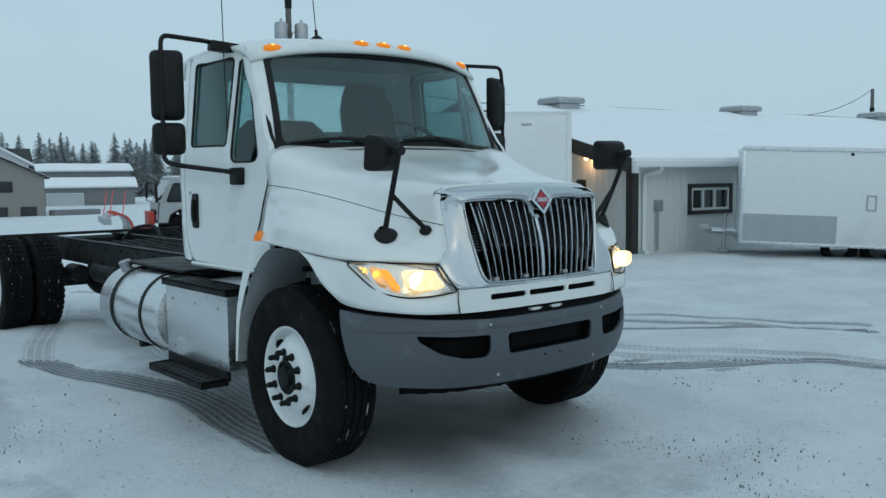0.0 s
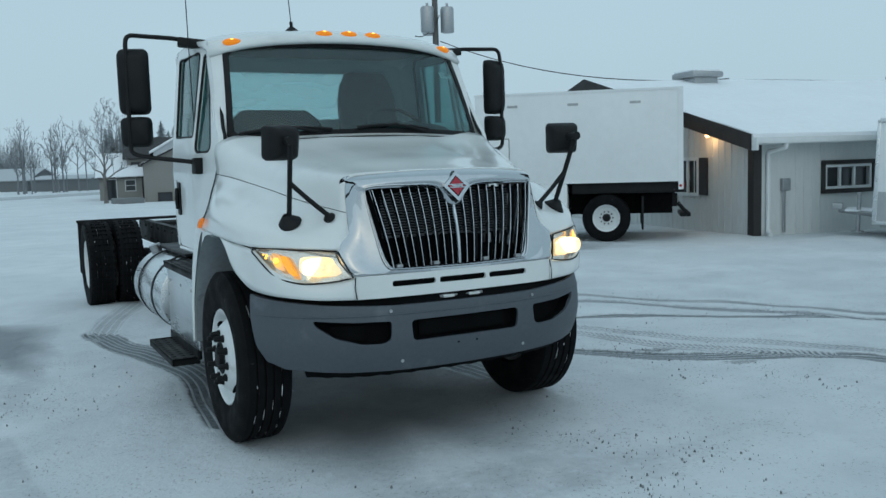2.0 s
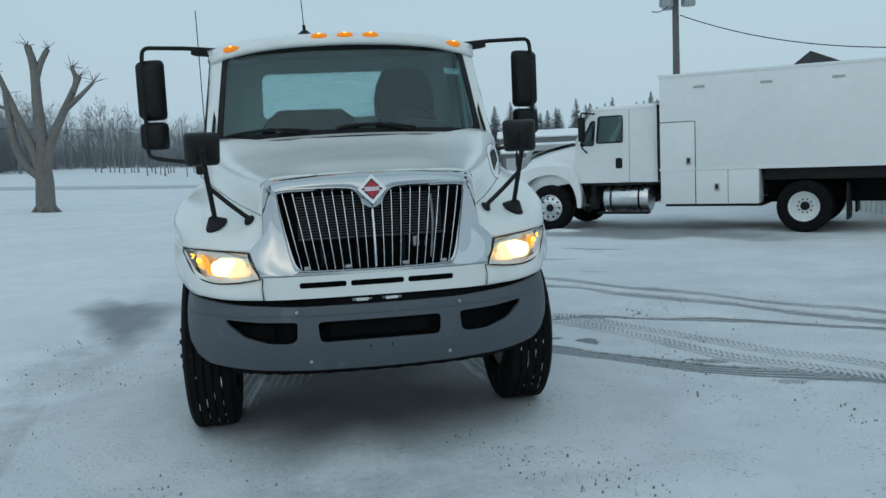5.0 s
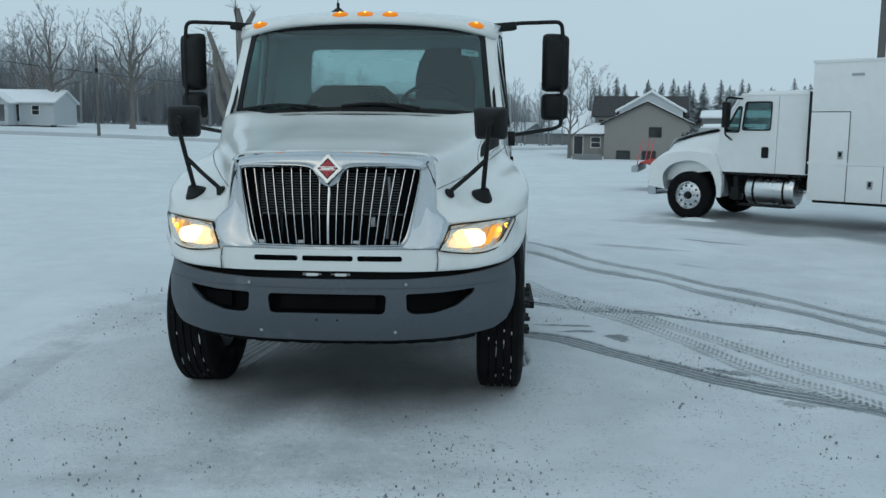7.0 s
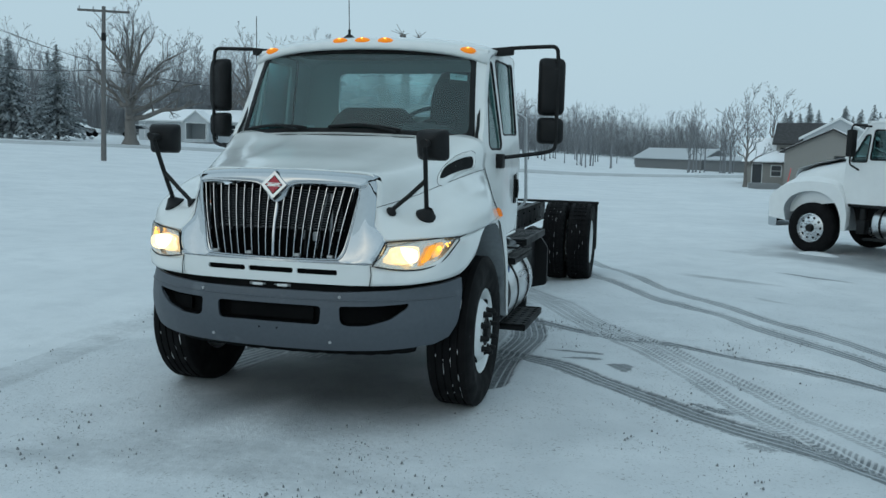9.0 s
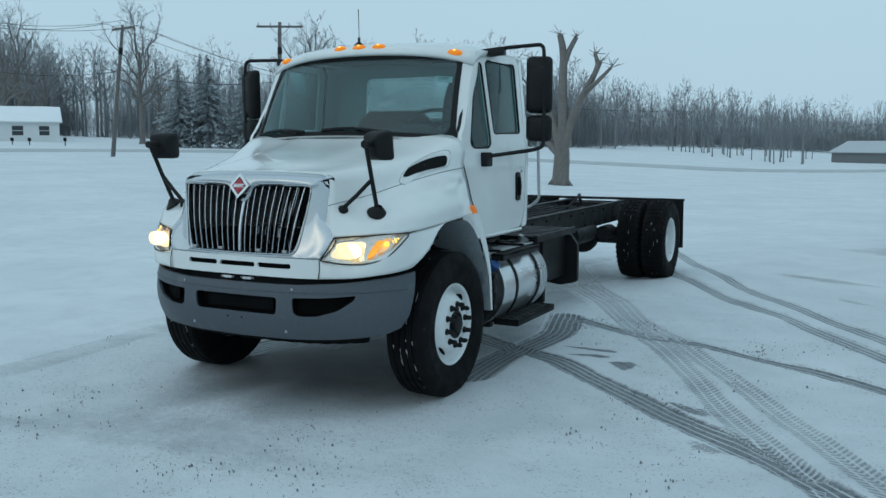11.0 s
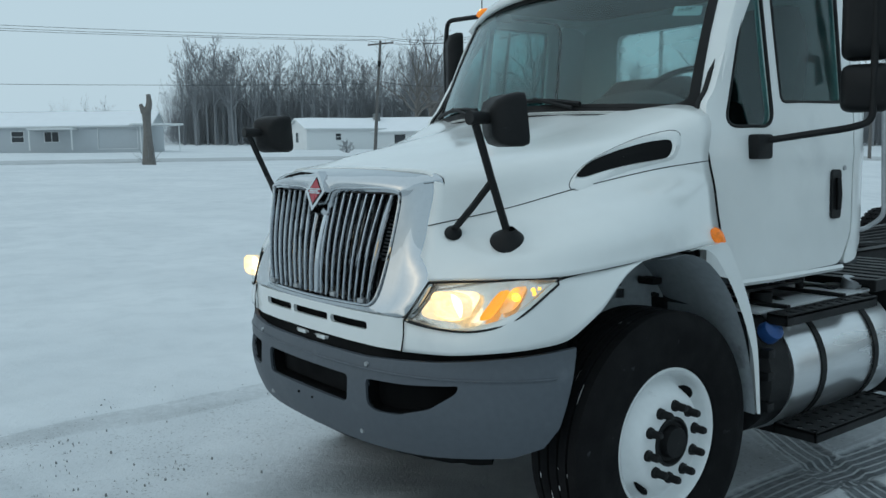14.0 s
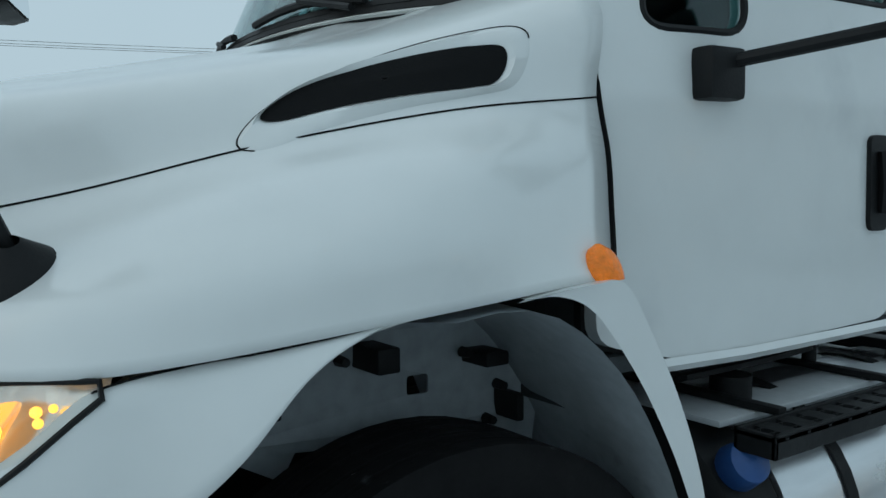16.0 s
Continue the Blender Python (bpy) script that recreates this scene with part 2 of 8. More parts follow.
M_LINER = mat("grey_liner_plastic", (0.32, 0.355, 0.375), 0.5, vary=0.2, scale=4, fine=30, bump=0.002, bump_scale=12, spots=((0.06, 0.066, 0.07), 5, 0.0))
# near-black: black parts and seams, and shade painted into holes and openings
M_DARK = mat("black_and_cavity_shade", (0.003, 0.0032, 0.0035), 0.8, vary=0.3, spec=0.1)
M_MESH = mat("intake_mesh", (0.003, 0.0032, 0.0035), 0.5, vary=0.4, scale=20, fine=300, bump=0.001, bump_scale=350, spec=0.12)
M_BAR = mat("grille_bar_chrome", (0.58, 0.60, 0.62), 0.09, 1.0, vary=0.06, scale=12, fine=60, bump=0.0012, bump_scale=14, spots=((0.3, 0.32, 0.34), 20, 0.04))
M_RAD = mat("radiator_fins", (0.055, 0.060, 0.066), 0.5, 0.0, vary=0.2)
M_GLASS = glass("windshield_glass", (0.77, 0.93, 0.93), through=0.82)
M_GLASS2 = glass("side_glass", (0.64, 0.86, 0.86), through=0.74)
# rear window: clear glass mixed with a share of pale translucent scatter
M_REARGLASS = bpy.data.materials.new("translucent_glass")
M_REARGLASS.use_nodes = True
fn_, fl_ = M_REARGLASS.node_tree.nodes, M_REARGLASS.node_tree.links
fn_.clear()
f_out, f_mix, f_tl, f_tr, f_ns = (fn_.new(k) for k in ("ShaderNodeOutputMaterial", "ShaderNodeMixShader", "ShaderNodeBsdfTranslucent", "ShaderNodeBsdfTransparent", "ShaderNodeTexNoise"))
f_tl.inputs[0].default_value, f_tr.inputs[0].default_value = (0.97, 1.0, 1.0, 1), (0.9, 0.97, 0.97, 1)
f_ns.inputs["Scale"].default_value = 3.0
f_rg = fn_.new("ShaderNodeMapRange")
f_rg.inputs[3].default_value, f_rg.inputs[4].default_value = 0.12, 0.34
fl_.new(f_ns.outputs[0], f_rg.inputs[0])
fl_.new(f_rg.outputs[0], f_mix.inputs[0])
fl_.new(f_tr.outputs[0], f_mix.inputs[1])
fl_.new(f_tl.outputs[0], f_mix.inputs[2])
fl_.new(f_mix.outputs[0], f_out.inputs[0])
M_LENS = glass("lamp_lens", (0.98, 0.98, 0.96), 0.05, 0.95)
M_MIRROR = mat("mirror_glass", (0.75, 0.8, 0.82), 0.03, 1.0, vary=0.02)
M_INT = mat("grey_cab_trim", (0.034, 0.040, 0.043), 0.75, vary=0.15, scale=8, fine=120, bump=0.001)
M_SEAT = mat("grey_seat_cloth", (0.022, 0.026, 0.029), 0.9, vary=0.15, scale=6, fine=40)
M_AMBER = mat("lit_amber_lens", (0.7, 0.18, 0.01), 0.25, spec=0.25, emit=((1.0, 0.30, 0.01), 0.38), vary=0.2, scale=40, fine=120)
M_MARKER = mat("amber_marker_lens", (0.75, 0.17, 0.01), 0.16, spec=0.5, emit=((1.0, 0.27, 0.005), 0.14), vary=0.35, scale=30, fine=90, bump=0.003, bump_scale=120)
M_AMBERCORE = mat("amber_bulb", (0.9, 0.5, 0.1), 0.2, emit=((1.0, 0.50, 0.05), 2.2), vary=0.05)
M_SIGNAL = mat("lit_turn_signal", (0.75, 0.28, 0.02), 0.25, spec=0.25, emit=((1.0, 0.40, 0.02), 0.75), vary=0.25, scale=20, fine=80)
# headlight reflectors glow themselves in place of their bulbs' light
M_TURN = mat("amber_lit_reflector", (0.75, 0.5, 0.3), 0.2, 0.7, emit=((1.0, 0.45, 0.08), 0.45), vary=0.2, scale=30, fine=80)
M_HEAD = mat("glowing_headlamp_dish", (0.9, 0.8, 0.6), 0.2, emit=((1.0, 0.66, 0.28), 1.05), vary=0.25, scale=9, fine=30, bump=0.002, bump_scale=20)
h_n, h_l = M_HEAD.node_tree.nodes, M_HEAD.node_tree.links
h_t, h_r = h_n.new("ShaderNodeTexNoise"), h_n.new("ShaderNodeMapRange")
h_t.inputs["Scale"].default_value, h_t.inputs["Detail"].default_value = 8.0, 1.0
h_r.inputs[1].default_value, h_r.inputs[2].default_value, h_r.inputs[3].default_value, h_r.inputs[4].default_value = 0.35, 0.65, 0.5, 1.0
h_l.new(h_t.outputs[0], h_r.inputs[0])
h_l.new(h_r.outputs[0], h_n["Principled BSDF"].inputs["Emission Strength"])
# a faint glow is put into the bowl too
M_REFL = mat("self_lit_reflector", (0.78, 0.78, 0.76), 0.2, 0.85, vary=0.15, scale=26, fine=60, emit=((1.0, 0.8, 0.55), 0.03))
M_BEAM = mat("lit_headlamp_burner", (0.9, 0.88, 0.8), 0.2, emit=((1.0, 0.90, 0.63), 1.6), vary=0.05)
M_PLATE = mat("bare_aluminium_plate", (0.56, 0.58, 0.59), 0.5, 0.25, vary=0.08, scale=4, fine=40, spots=((0.72, 0.74, 0.76), 5, 0.05))
M_RED = mat("emblem_red", (0.36, 0.018, 0.035), 0.3, vary=0.1)
M_PLOW = mat("plow_red", (0.46, 0.045, 0.035), 0.45, vary=0.15)
M_BLUE = mat("blue_cap", (0.018, 0.075, 0.24), 0.45, vary=0.1)
M_PAPER = mat("white_sticker", (0.75, 0.8, 0.8), 0.7, vary=0.05)
M_INK = mat("ink", (0.02, 0.03, 0.03), 0.7, vary=0.05)
M_REDLENS = mat("red_lens", (0.35, 0.02, 0.02), 0.25, vary=0.1)
M_SIDING = mat("cream_metal_siding", (0.60, 0.62, 0.61), 0.55, vary=0.07, scale=1.2, fine=14, stretch=(1, 1, 0.25))
M_SIDE2 = mat("tan_siding", (0.24, 0.235, 0.22), 0.7, vary=0.07, scale=0.6, fine=10)
M_SIDE3 = mat("grey_white_siding", (0.45, 0.48, 0.50), 0.7, vary=0.06, scale=0.6, fine=10)
M_BARN = mat("grey_barn_siding", (0.17, 0.18, 0.185), 0.7, vary=0.1, scale=0.5, fine=8)
M_TRIM = mat("dark_brown_trim", (0.022, 0.02, 0.02), 0.6, vary=0.2, scale=4, fine=40)
M_WTRIM = mat("white_trim", (0.68, 0.7, 0.7), 0.5, vary=0.05)
M_PANE = mat("dark_window_pane", (0.03, 0.035, 0.04), 0.06, vary=0.2, scale=1.5)
M_SNOW = mat("snow", (0.82, 0.84, 0.86), 0.75, vary=0.04, scale=0.9, fine=7, bump=0.03, bump_scale=2.5)
M_WOODPOLE = mat("weathered_pole_wood", (0.13, 0.125, 0.12), 0.85, vary=0.25, scale=3, fine=30, bump=0.004, stretch=(1, 1, 0.1))
M_WIRE = mat("cable", (0.03, 0.03, 0.035), 0.6, vary=0.1)
M_BARK = mat("grey_bark", (0.16, 0.15, 0.14), 0.9, vary=0.3, scale=3, fine=18, bump=0.02, bump_scale=9, stretch=(1, 1, 0.35))
# bluish grey that puts the far woods' haze into the twig colour
M_TWIG = mat("haze_grey_twigs", (0.20, 0.21, 0.222), 0.9, vary=0.14, scale=0.05, fine=0.5, island=0.25)
M_TWIG2 = mat("bare_twigs", (0.22, 0.225, 0.235), 0.9, vary=0.2, scale=0.3, fine=3, island=0.3)
# lightened for the dusting of snow and for distance haze
M_PINE = mat("snowy_hazy_conifer", (0.25, 0.28, 0.295), 0.9, vary=0.45, scale=0.6, fine=4, island=0.5)
M_STONE = mat("gravel", (0.19, 0.20, 0.205), 0.85, vary=0.4, scale=14, island=1.0)

# ---------- ground ----------


def land(x, y):
    """Height of the ground: a level lot, a field that rises to the road and falls away to the north."""
    w = sstep(-45, 0, x)
    return 0.027 * max(0.0, -x - 8) * sstep(8, 16, -x) - 0.02 * w * min(54.0, max(0.0, y - 12)) * sstep(12, 20, y)


def way(points, n=10):
    return [(p.x, p.y) for p in spline([Vector((x, y, 0)) for x, y in points], n)]


# tyre tracks: middle line, half width, wear 0..1, tread (1 ribbed, 2 lugged)
TRACKS = [
    (way([(1.05, 0.45), (1.01, 1.17), (1.04, 1.8), (1.04, 2.41), (0.90, 3.05)]), 0.165, 0.95, 1),
    (way([(-0.2, 2.33), (0.36, 1.94), (0.96, 1.52), (1.46, 1.15), (1.9, 0.84), (2.28, 0.57), (2.62, 0.3), (2.89, 0.06), (3.17, -0.22), (3.42, -0.5), (4.0, -1.2), (4.8, -2.3)]), 0.12, 0.95, 1),
    (way([(0.9, 3.1), (1.15, 2.97), (1.42, 2.82), (1.89, 2.53), (2.34, 2.3), (2.78, 2.15), (3.2, 1.94), (3.9, 1.48), (4.8, 0.7), (5.6, -0.2)]), 0.085, 0.9, 1),
    (way([(-0.9, 7.4), (-0.11, 5.84), (1.11, 3.79), (1.92, 2.42), (2.53, 1.29), (2.93, 0.52), (3.24, -0.08), (3.58, -0.69), (4.3, -2.0)]), 0.11, 0.52, 2),
    (way([(-0.6, 7.5), (0.15, 5.99), (1.5, 3.49), (2.09, 2.52), (2.55, 1.77), (2.97, 1.12), (3.27, 0.57), (3.69, -0.21), (4.2, -1.1), (4.9, -2.4)]), 0.11, 0.50, 2),
    (way([(0.75, 7.4), (1.36, 6.23), (2.22, 4.99), (2.87, 4.1), (3.34, 3.42), (4.0, 2.3), (4.9, 0.9), (5.6, -0.3)]), 0.10, 0.66, 1),
    (way([(0.6, 9.3), (1.23, 7.84), (2.1, 6.1), (2.78, 4.95), (3.4, 4.02), (4.1, 2.85), (5.0, 1.5), (5.9, -0.1)]), 0.095, 0.62, 1),
    (way([(-1.35, 4.2), (-1.2, 3.3), (-1.0, 2.5), (-0.88, 1.7), (-0.95, 1.0), (-1.02, 0.3)]), 0.17, 0.9, 1),
    (way([(-0.1, 7.6), (-0.6, 6.2), (-1.1, 5.0), (-1.4, 4.0)]), 0.14, 0.4, 2),
    (way([(0.45, 6.0), (-0.1, 4.2), (-0.45, 2.3), (-0.6, 1.0)]), 0.13, 0.4, 1),
]
# scuffed, half-bare patches, with shade painted in under vehicles: x, y, radii, turn, strength
PATCHES = [(-2.35, 4.4, 0.55, 1.7, 12, 0.6), (-2.45, 2.0, 0.6, 1.7, -4, 0.2), (1.61, 1.77, 0.22, 0.045, -10, 0.8), (1.68, 1.46, 0.15, 0.05, 20, 0.8), (1.99, 1.32, 0.09, 0.10, 0, 0.8),
           (2.05, 0.68, 0.08, 0.06, 30, 0.8), (2.72, 0.50, 0.20, 0.06, -20, 0.7), (2.95, -0.25, 0.16, 0.05, -30, 0.4), (3.0, 7.0, 0.9, 0.22, -35, 0.35), (3.5, 5.4, 0.35, 0.10, -45, 0.3), (4.2, 7.6, 0.55, 0.09, -20, 0.6),
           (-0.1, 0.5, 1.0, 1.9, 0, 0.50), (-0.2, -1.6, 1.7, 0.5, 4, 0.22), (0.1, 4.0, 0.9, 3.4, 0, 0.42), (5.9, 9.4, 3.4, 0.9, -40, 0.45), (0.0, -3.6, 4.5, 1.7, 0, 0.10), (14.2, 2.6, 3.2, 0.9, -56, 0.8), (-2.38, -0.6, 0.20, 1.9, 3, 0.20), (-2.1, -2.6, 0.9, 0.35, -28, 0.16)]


def put_wear_shade(X, Y):
    """Wear of the snow, with shade painted in under vehicles, over a grid of points, how deep it is pressed, and the
    place along and across the nearest track.
    """
    wear_shade, depth = np.zeros_like(X), np.zeros_like(X)
    run_at, off_at, kind_at, nearest = np.zeros_like(X), np.zeros_like(X), np.zeros_like(X), np.full_like(X, 9.0)
    for path, half, strength, tread in TRACKS:
        best, along, side = np.full_like(X, 9.0), np.zeros_like(X), np.zeros_like(X)
        run = 0.0
        for (ax, ay), (bx, by) in zip(path, path[1:]):
            L = math.hypot(bx - ax, by - ay)
            ux, uy = (bx - ax) / L, (by - ay) / L
            t = np.clip((X - ax) * ux + (Y - ay) * uy, 0, L)
            px, py = X - ax - t * ux, Y - ay - t * uy
            d = np.hypot(px, py)
            near = d < best
            best = np.where(near, d, best)
            along = np.where(near, run + t, along)
            side = np.where(near, px * uy - py * ux, side)
            run += L
        rag = 0.006 * np.sin(along * 23 + 2 * np.sin(along * 7)) + 0.005 * np.sin(along * 61)
        core = np.clip((half + rag - best) / 0.026 + 0.5, 0, 1)
        core = core * (0.88 + 0.12 * np.sin(along * 3.1 + 1.3) * np.sin(along * 1.3))
        wear_shade = np.maximum(wear_shade, strength * core)
        mine = best - half < nearest
        nearest = np.where(mine, best - half, nearest)
        run_at, off_at, kind_at = np.where(mine, along, run_at), np.where(mine, side, off_at), np.where(mine & (best < half + 0.08), float(tread), np.where(mine, 0.0, kind_at))
        rim = np.exp(-((best - half - 0.03) / 0.025) ** 2)
        depth += -0.016 * strength * core + 0.006 * strength * rim
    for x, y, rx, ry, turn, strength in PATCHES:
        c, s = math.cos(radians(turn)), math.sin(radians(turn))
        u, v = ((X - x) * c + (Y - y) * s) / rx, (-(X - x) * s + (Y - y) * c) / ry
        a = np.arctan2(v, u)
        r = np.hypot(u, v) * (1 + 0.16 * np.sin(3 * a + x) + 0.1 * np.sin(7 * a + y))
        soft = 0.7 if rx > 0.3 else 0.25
        wear_shade = np.maximum(wear_shade, strength * np.clip((1.15 - r) / soft, 0, 1))
    rng = np.random.default_rng(5)
    bumps = np.zeros_like(X)
    for k in range(36):
        wave = rng.uniform(0.25, 3.0)
        a = rng.uniform(0, 2 * math.pi)
        bumps += 0.0022 * wave ** 0.8 * np.sin(2 * math.pi * (X * math.cos(a) + Y * math.sin(a)) / wave + rng.uniform(0, 6.28))
    return wear_shade, depth + bumps, run_at, off_at, kind_at


def spread(lo, hi, step, far):
    out, v, d = [], lo, step
    while v > -far:
        d *= 1.28
        v -= d
        out.append(v)
    out = out[::-1]
    v = lo
    while v < hi:
        out.append(v)
        v += step
    d = step
    while v < far:
        out.append(v)
        d *= 1.28
        v += d
    return np.array(out)


XS, YS = spread(-4.0, 5.8, 0.026, 1500), spread(-4.0, 9.0, 0.028, 1500)
GX, GY = np.meshgrid(XS, YS)
wear_shade, dz, run_at, off_at, kind_at = put_wear_shade(GX, GY)
heights = np.array([[land(x, y) for x in XS] for y in YS]) + dz
ny, nx = GX.shape
verts = np.stack([GX, GY, heights], -1).reshape(-1, 3)
idx = np.arange(ny * nx).reshape(ny, nx)
faces = np.stack([idx[:-1, :-1], idx[:-1, 1:], idx[1:, 1:], idx[1:, :-1]], -1).reshape(-1, 4)
me = bpy.data.meshes.new("ground")
me.from_pydata(verts.tolist(), [], faces.tolist())
for key, values in (("wear_shade", wear_shade), ("run", run_at), ("off", off_at), ("tread", kind_at)):
    attr = me.attributes.new(key, "FLOAT", "POINT")
    attr.data.foreach_set("value", values.reshape(-1).astype(np.float32))
me.shade_smooth()

M_GROUND = bpy.data.materials.new("trodden_snow")
M_GROUND.use_nodes = True
gn, gl = M_GROUND.node_tree.nodes, M_GROUND.node_tree.links
gb = gn["Principled BSDF"]
g_tc = gn.new("ShaderNodeTexCoord")


def g_noise(scale, detail=5, rough=0.6):
    n = gn.new("ShaderNodeTexNoise")
    n.inputs["Scale"].default_value, n.inputs["Detail"].default_value, n.inputs["Roughness"].default_value = scale, detail, rough
    gl.new(g_tc.outputs["Object"], n.inputs[0])
    return n.outputs[0]


def g_range(src, a, b, c, d):
    n = gn.new("ShaderNodeMapRange")
    for i, v in enumerate((a, b, c, d)):
        n.inputs[i + 1].default_value = v
    gl.new(src, n.inputs[0])
    return n.outputs[0]


def g_math(op, a, b):
    n = gn.new("ShaderNodeMath")
    n.operation = op
    for i, v in enumerate((a, b)):
        if isinstance(v, (int, float)):
            n.inputs[i].default_value = v
        else:
            gl.new(v, n.inputs[i])
    return n.outputs[0]


def g_mix(fac, a, b):
    n = gn.new("ShaderNodeMix")
    n.data_type = "RGBA"
    gl.new(fac, n.inputs[0])
    for i, v in ((6, a), (7, b)):
        if isinstance(v, tuple):
            n.inputs[i].default_value = (*v, 1)
        else:
            gl.new(v, n.inputs[i])
    return n.outputs[2]


g_att = gn.new("ShaderNodeAttribute")
g_att.attribute_name = "wear_shade"
large, mid, fine, grit = g_noise(0.35), g_noise(2.2), g_noise(19), g_noise(85, 3)
snow = g_mix(g_range(large, 0.35, 0.65, 0, 1), (0.64, 0.67, 0.69), (0.73, 0.755, 0.77))
snow = g_mix(g_range(mid, 0.45, 0.75, 0, 0.5), snow, (0.54, 0.57, 0.59))
# thin places where the grit shows, more of them on the lot than on the field
g_sep = gn.new("ShaderNodeSeparateXYZ")
gl.new(g_tc.outputs["Object"], g_sep.inputs[0])
border = g_math("ADD", g_sep.outputs[0], g_math("MULTIPLY", g_math("SUBTRACT", g_noise(1.1, 4), 0.5), 0.9))
lot = g_math("MULTIPLY", g_range(border, -2.7, -2.2, 0, 1), g_range(g_sep.outputs[1], 12, 3, 0, 1))
swept = g_math("MULTIPLY", lot, g_range(g_noise(0.8, 6, 0.65), 0.36, 0.66, 0.12, 0.8))
snow = g_mix(swept, snow, (0.50, 0.53, 0.55))
speck = g_math("MULTIPLY", g_range(g_noise(46, 4), 0.585, 0.655, 0, 1), g_range(mid, 0.40, 0.60, 0.10, 0.9))
snow = g_mix(g_math("MULTIPLY", speck, g_math("MULTIPLY", lot, 0.85)), snow, (0.22, 0.225, 0.225))
worn_shade = g_mix(g_range(fine, 0.35, 0.75, 0, 1), (0.095, 0.106, 0.115), (0.25, 0.276, 0.292))


def g_attr(name):
    n = gn.new("ShaderNodeAttribute")
    n.attribute_name = name
    return n.outputs["Fac"]


# prints of the tread: long ribs, or slanting lugs
off = g_math("ABSOLUTE", g_attr("off"), 0)
rib = g_range(g_math("COSINE", g_math("MULTIPLY", off, 2 * math.pi / 0.058), 0), -0.75, -0.35, 0.35, 1.0)
lug = g_range(g_math("SINE", g_math("MULTIPLY", g_math("ADD", g_attr("run"), g_math("MULTIPLY", off, 0.9)), 2 * math.pi / 0.052), 0), -0.5, 0.5, 0.38, 1.0)
lug = g_math("MULTIPLY", lug, g_range(g_math("COSINE", g_math("MULTIPLY", off, 2 * math.pi / 0.075), 0), -0.95, -0.6, 0.3, 1.0))
is_rib, is_lug = g_range(g_math("ABSOLUTE", g_math("SUBTRACT", g_attr("tread"), 1.0), 0), 0.3, 0.5, 1, 0), g_range(g_attr("tread"), 1.5, 1.7, 0, 1)
print_ = g_math("ADD", g_math("MULTIPLY", is_rib, rib), g_math("MULTIPLY", is_lug, lug))
print_ = g_math("MAXIMUM", print_, g_range(g_attr("tread"), 0.4, 0.6, 1, 0))
worn_shade_by = g_math("MULTIPLY", g_att.outputs["Fac"], print_)
edge = g_math("ADD", worn_shade_by, g_math("MULTIPLY", g_math("SUBTRACT", fine, 0.5), 0.40))
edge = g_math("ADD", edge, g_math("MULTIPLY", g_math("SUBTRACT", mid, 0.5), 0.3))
mask = g_math("MULTIPLY", g_range(edge, 0.08, 0.62, 0, 1), g_range(worn_shade_by, 0.02, 0.2, 0, 1))
gl.new(g_mix(mask, snow, worn_shade), gb.inputs["Base Color"])
gl.new(g_range(mask, 0, 1, 0.7, 0.42), gb.inputs["Roughness"])
gb.inputs["Specular IOR Level"].default_value = 0.3
g_bump = gn.new("ShaderNodeBump")
g_bump.inputs["Distance"].default_value, g_bump.inputs["Strength"].default_value = 0.03, 0.8
gl.new(g_math("SUBTRACT", g_math("ADD", g_math("ADD", g_math("MULTIPLY", fine, 0.35), mid), g_math("MULTIPLY", grit, 0.22)), g_math("MULTIPLY", mask, 0.25)), g_bump.inputs["Height"])
gl.new(g_bump.outputs[0], gb.inputs["Normal"])
me.materials.append(M_GROUND)
tagged(new("ground", me), "snow-covered gravel lot and field with dirty tyre tracks", "ground", kind="structure")

# ---------- the white chassis-cab truck ----------
TRUCK = thing("chassis_cab_truck", "white chassis cab truck with chrome grille and lit headlights", "truck")


def surface(ctrl, n):
    rows = [spline(r, n) for r in ctrl]
    cols = [spline(c, n) for c in zip(*rows)]
    return [list(r) for r in zip(*cols)]


# hood: rows from the grille to the cowl, columns from the middle to the fender's lower seam
HOOD = [
    [(0, -0.795, 1.604), (0.30, -0.785, 1.600), (0.572, -0.735, 1.574), (0.616, -0.787, 1.387), (0.619, -0.812, 1.31), (0.624, -0.838, 1.24), (0.692, -0.845, 1.193)],
    [(0, -0.58, 1.645), (0.33, -0.565, 1.639), (0.66, -0.52, 1.596), (0.755, -0.51, 1.445), (0.845, -0.60, 1.357), (0.915, -0.68, 1.285), (0.905, -0.735, 1.21)],
    [(0, -0.27, 1.70), (0.36, -0.26, 1.695), (0.75, -0.23, 1.652), (0.878, -0.24, 1.517), (1.015, -0.34, 1.430), (1.092, -0.44, 1.335), (1.085, -0.535, 1.218)],
    [(0, 0.06, 1.77), (0.40, 0.065, 1.765), (0.855, 0.085, 1.722), (0.975, 0.08, 1.578), (1.108, 0.0, 1.482), (1.172, -0.1, 1.370), (1.172, -0.15, 1.258)],
    [(0, 0.31, 1.864), (0.45, 0.34, 1.860), (0.965, 0.395, 1.828), (1.018, 0.378, 1.608), (1.055, 0.365, 1.50), (1.10, 0.328, 1.39), (1.165, 0.268, 1.288)],
]
full = [[(-x, y, z) for x, y, z in reversed(row[1:])] + row for row in HOOD]
skin = surface(full, 6)
for row in skin:
    for p in row:
        p.z += 0.013 * sstep(0.47, 0.36, abs(p.x)) * sstep(-0.74, -0.45, p.y)
bm = bmesh.new()
grid(bm, skin)
bmesh.ops.recalc_face_normals(bm, faces=bm.faces)
HOOD_TREE = BVHTree.FromBMesh(bm)
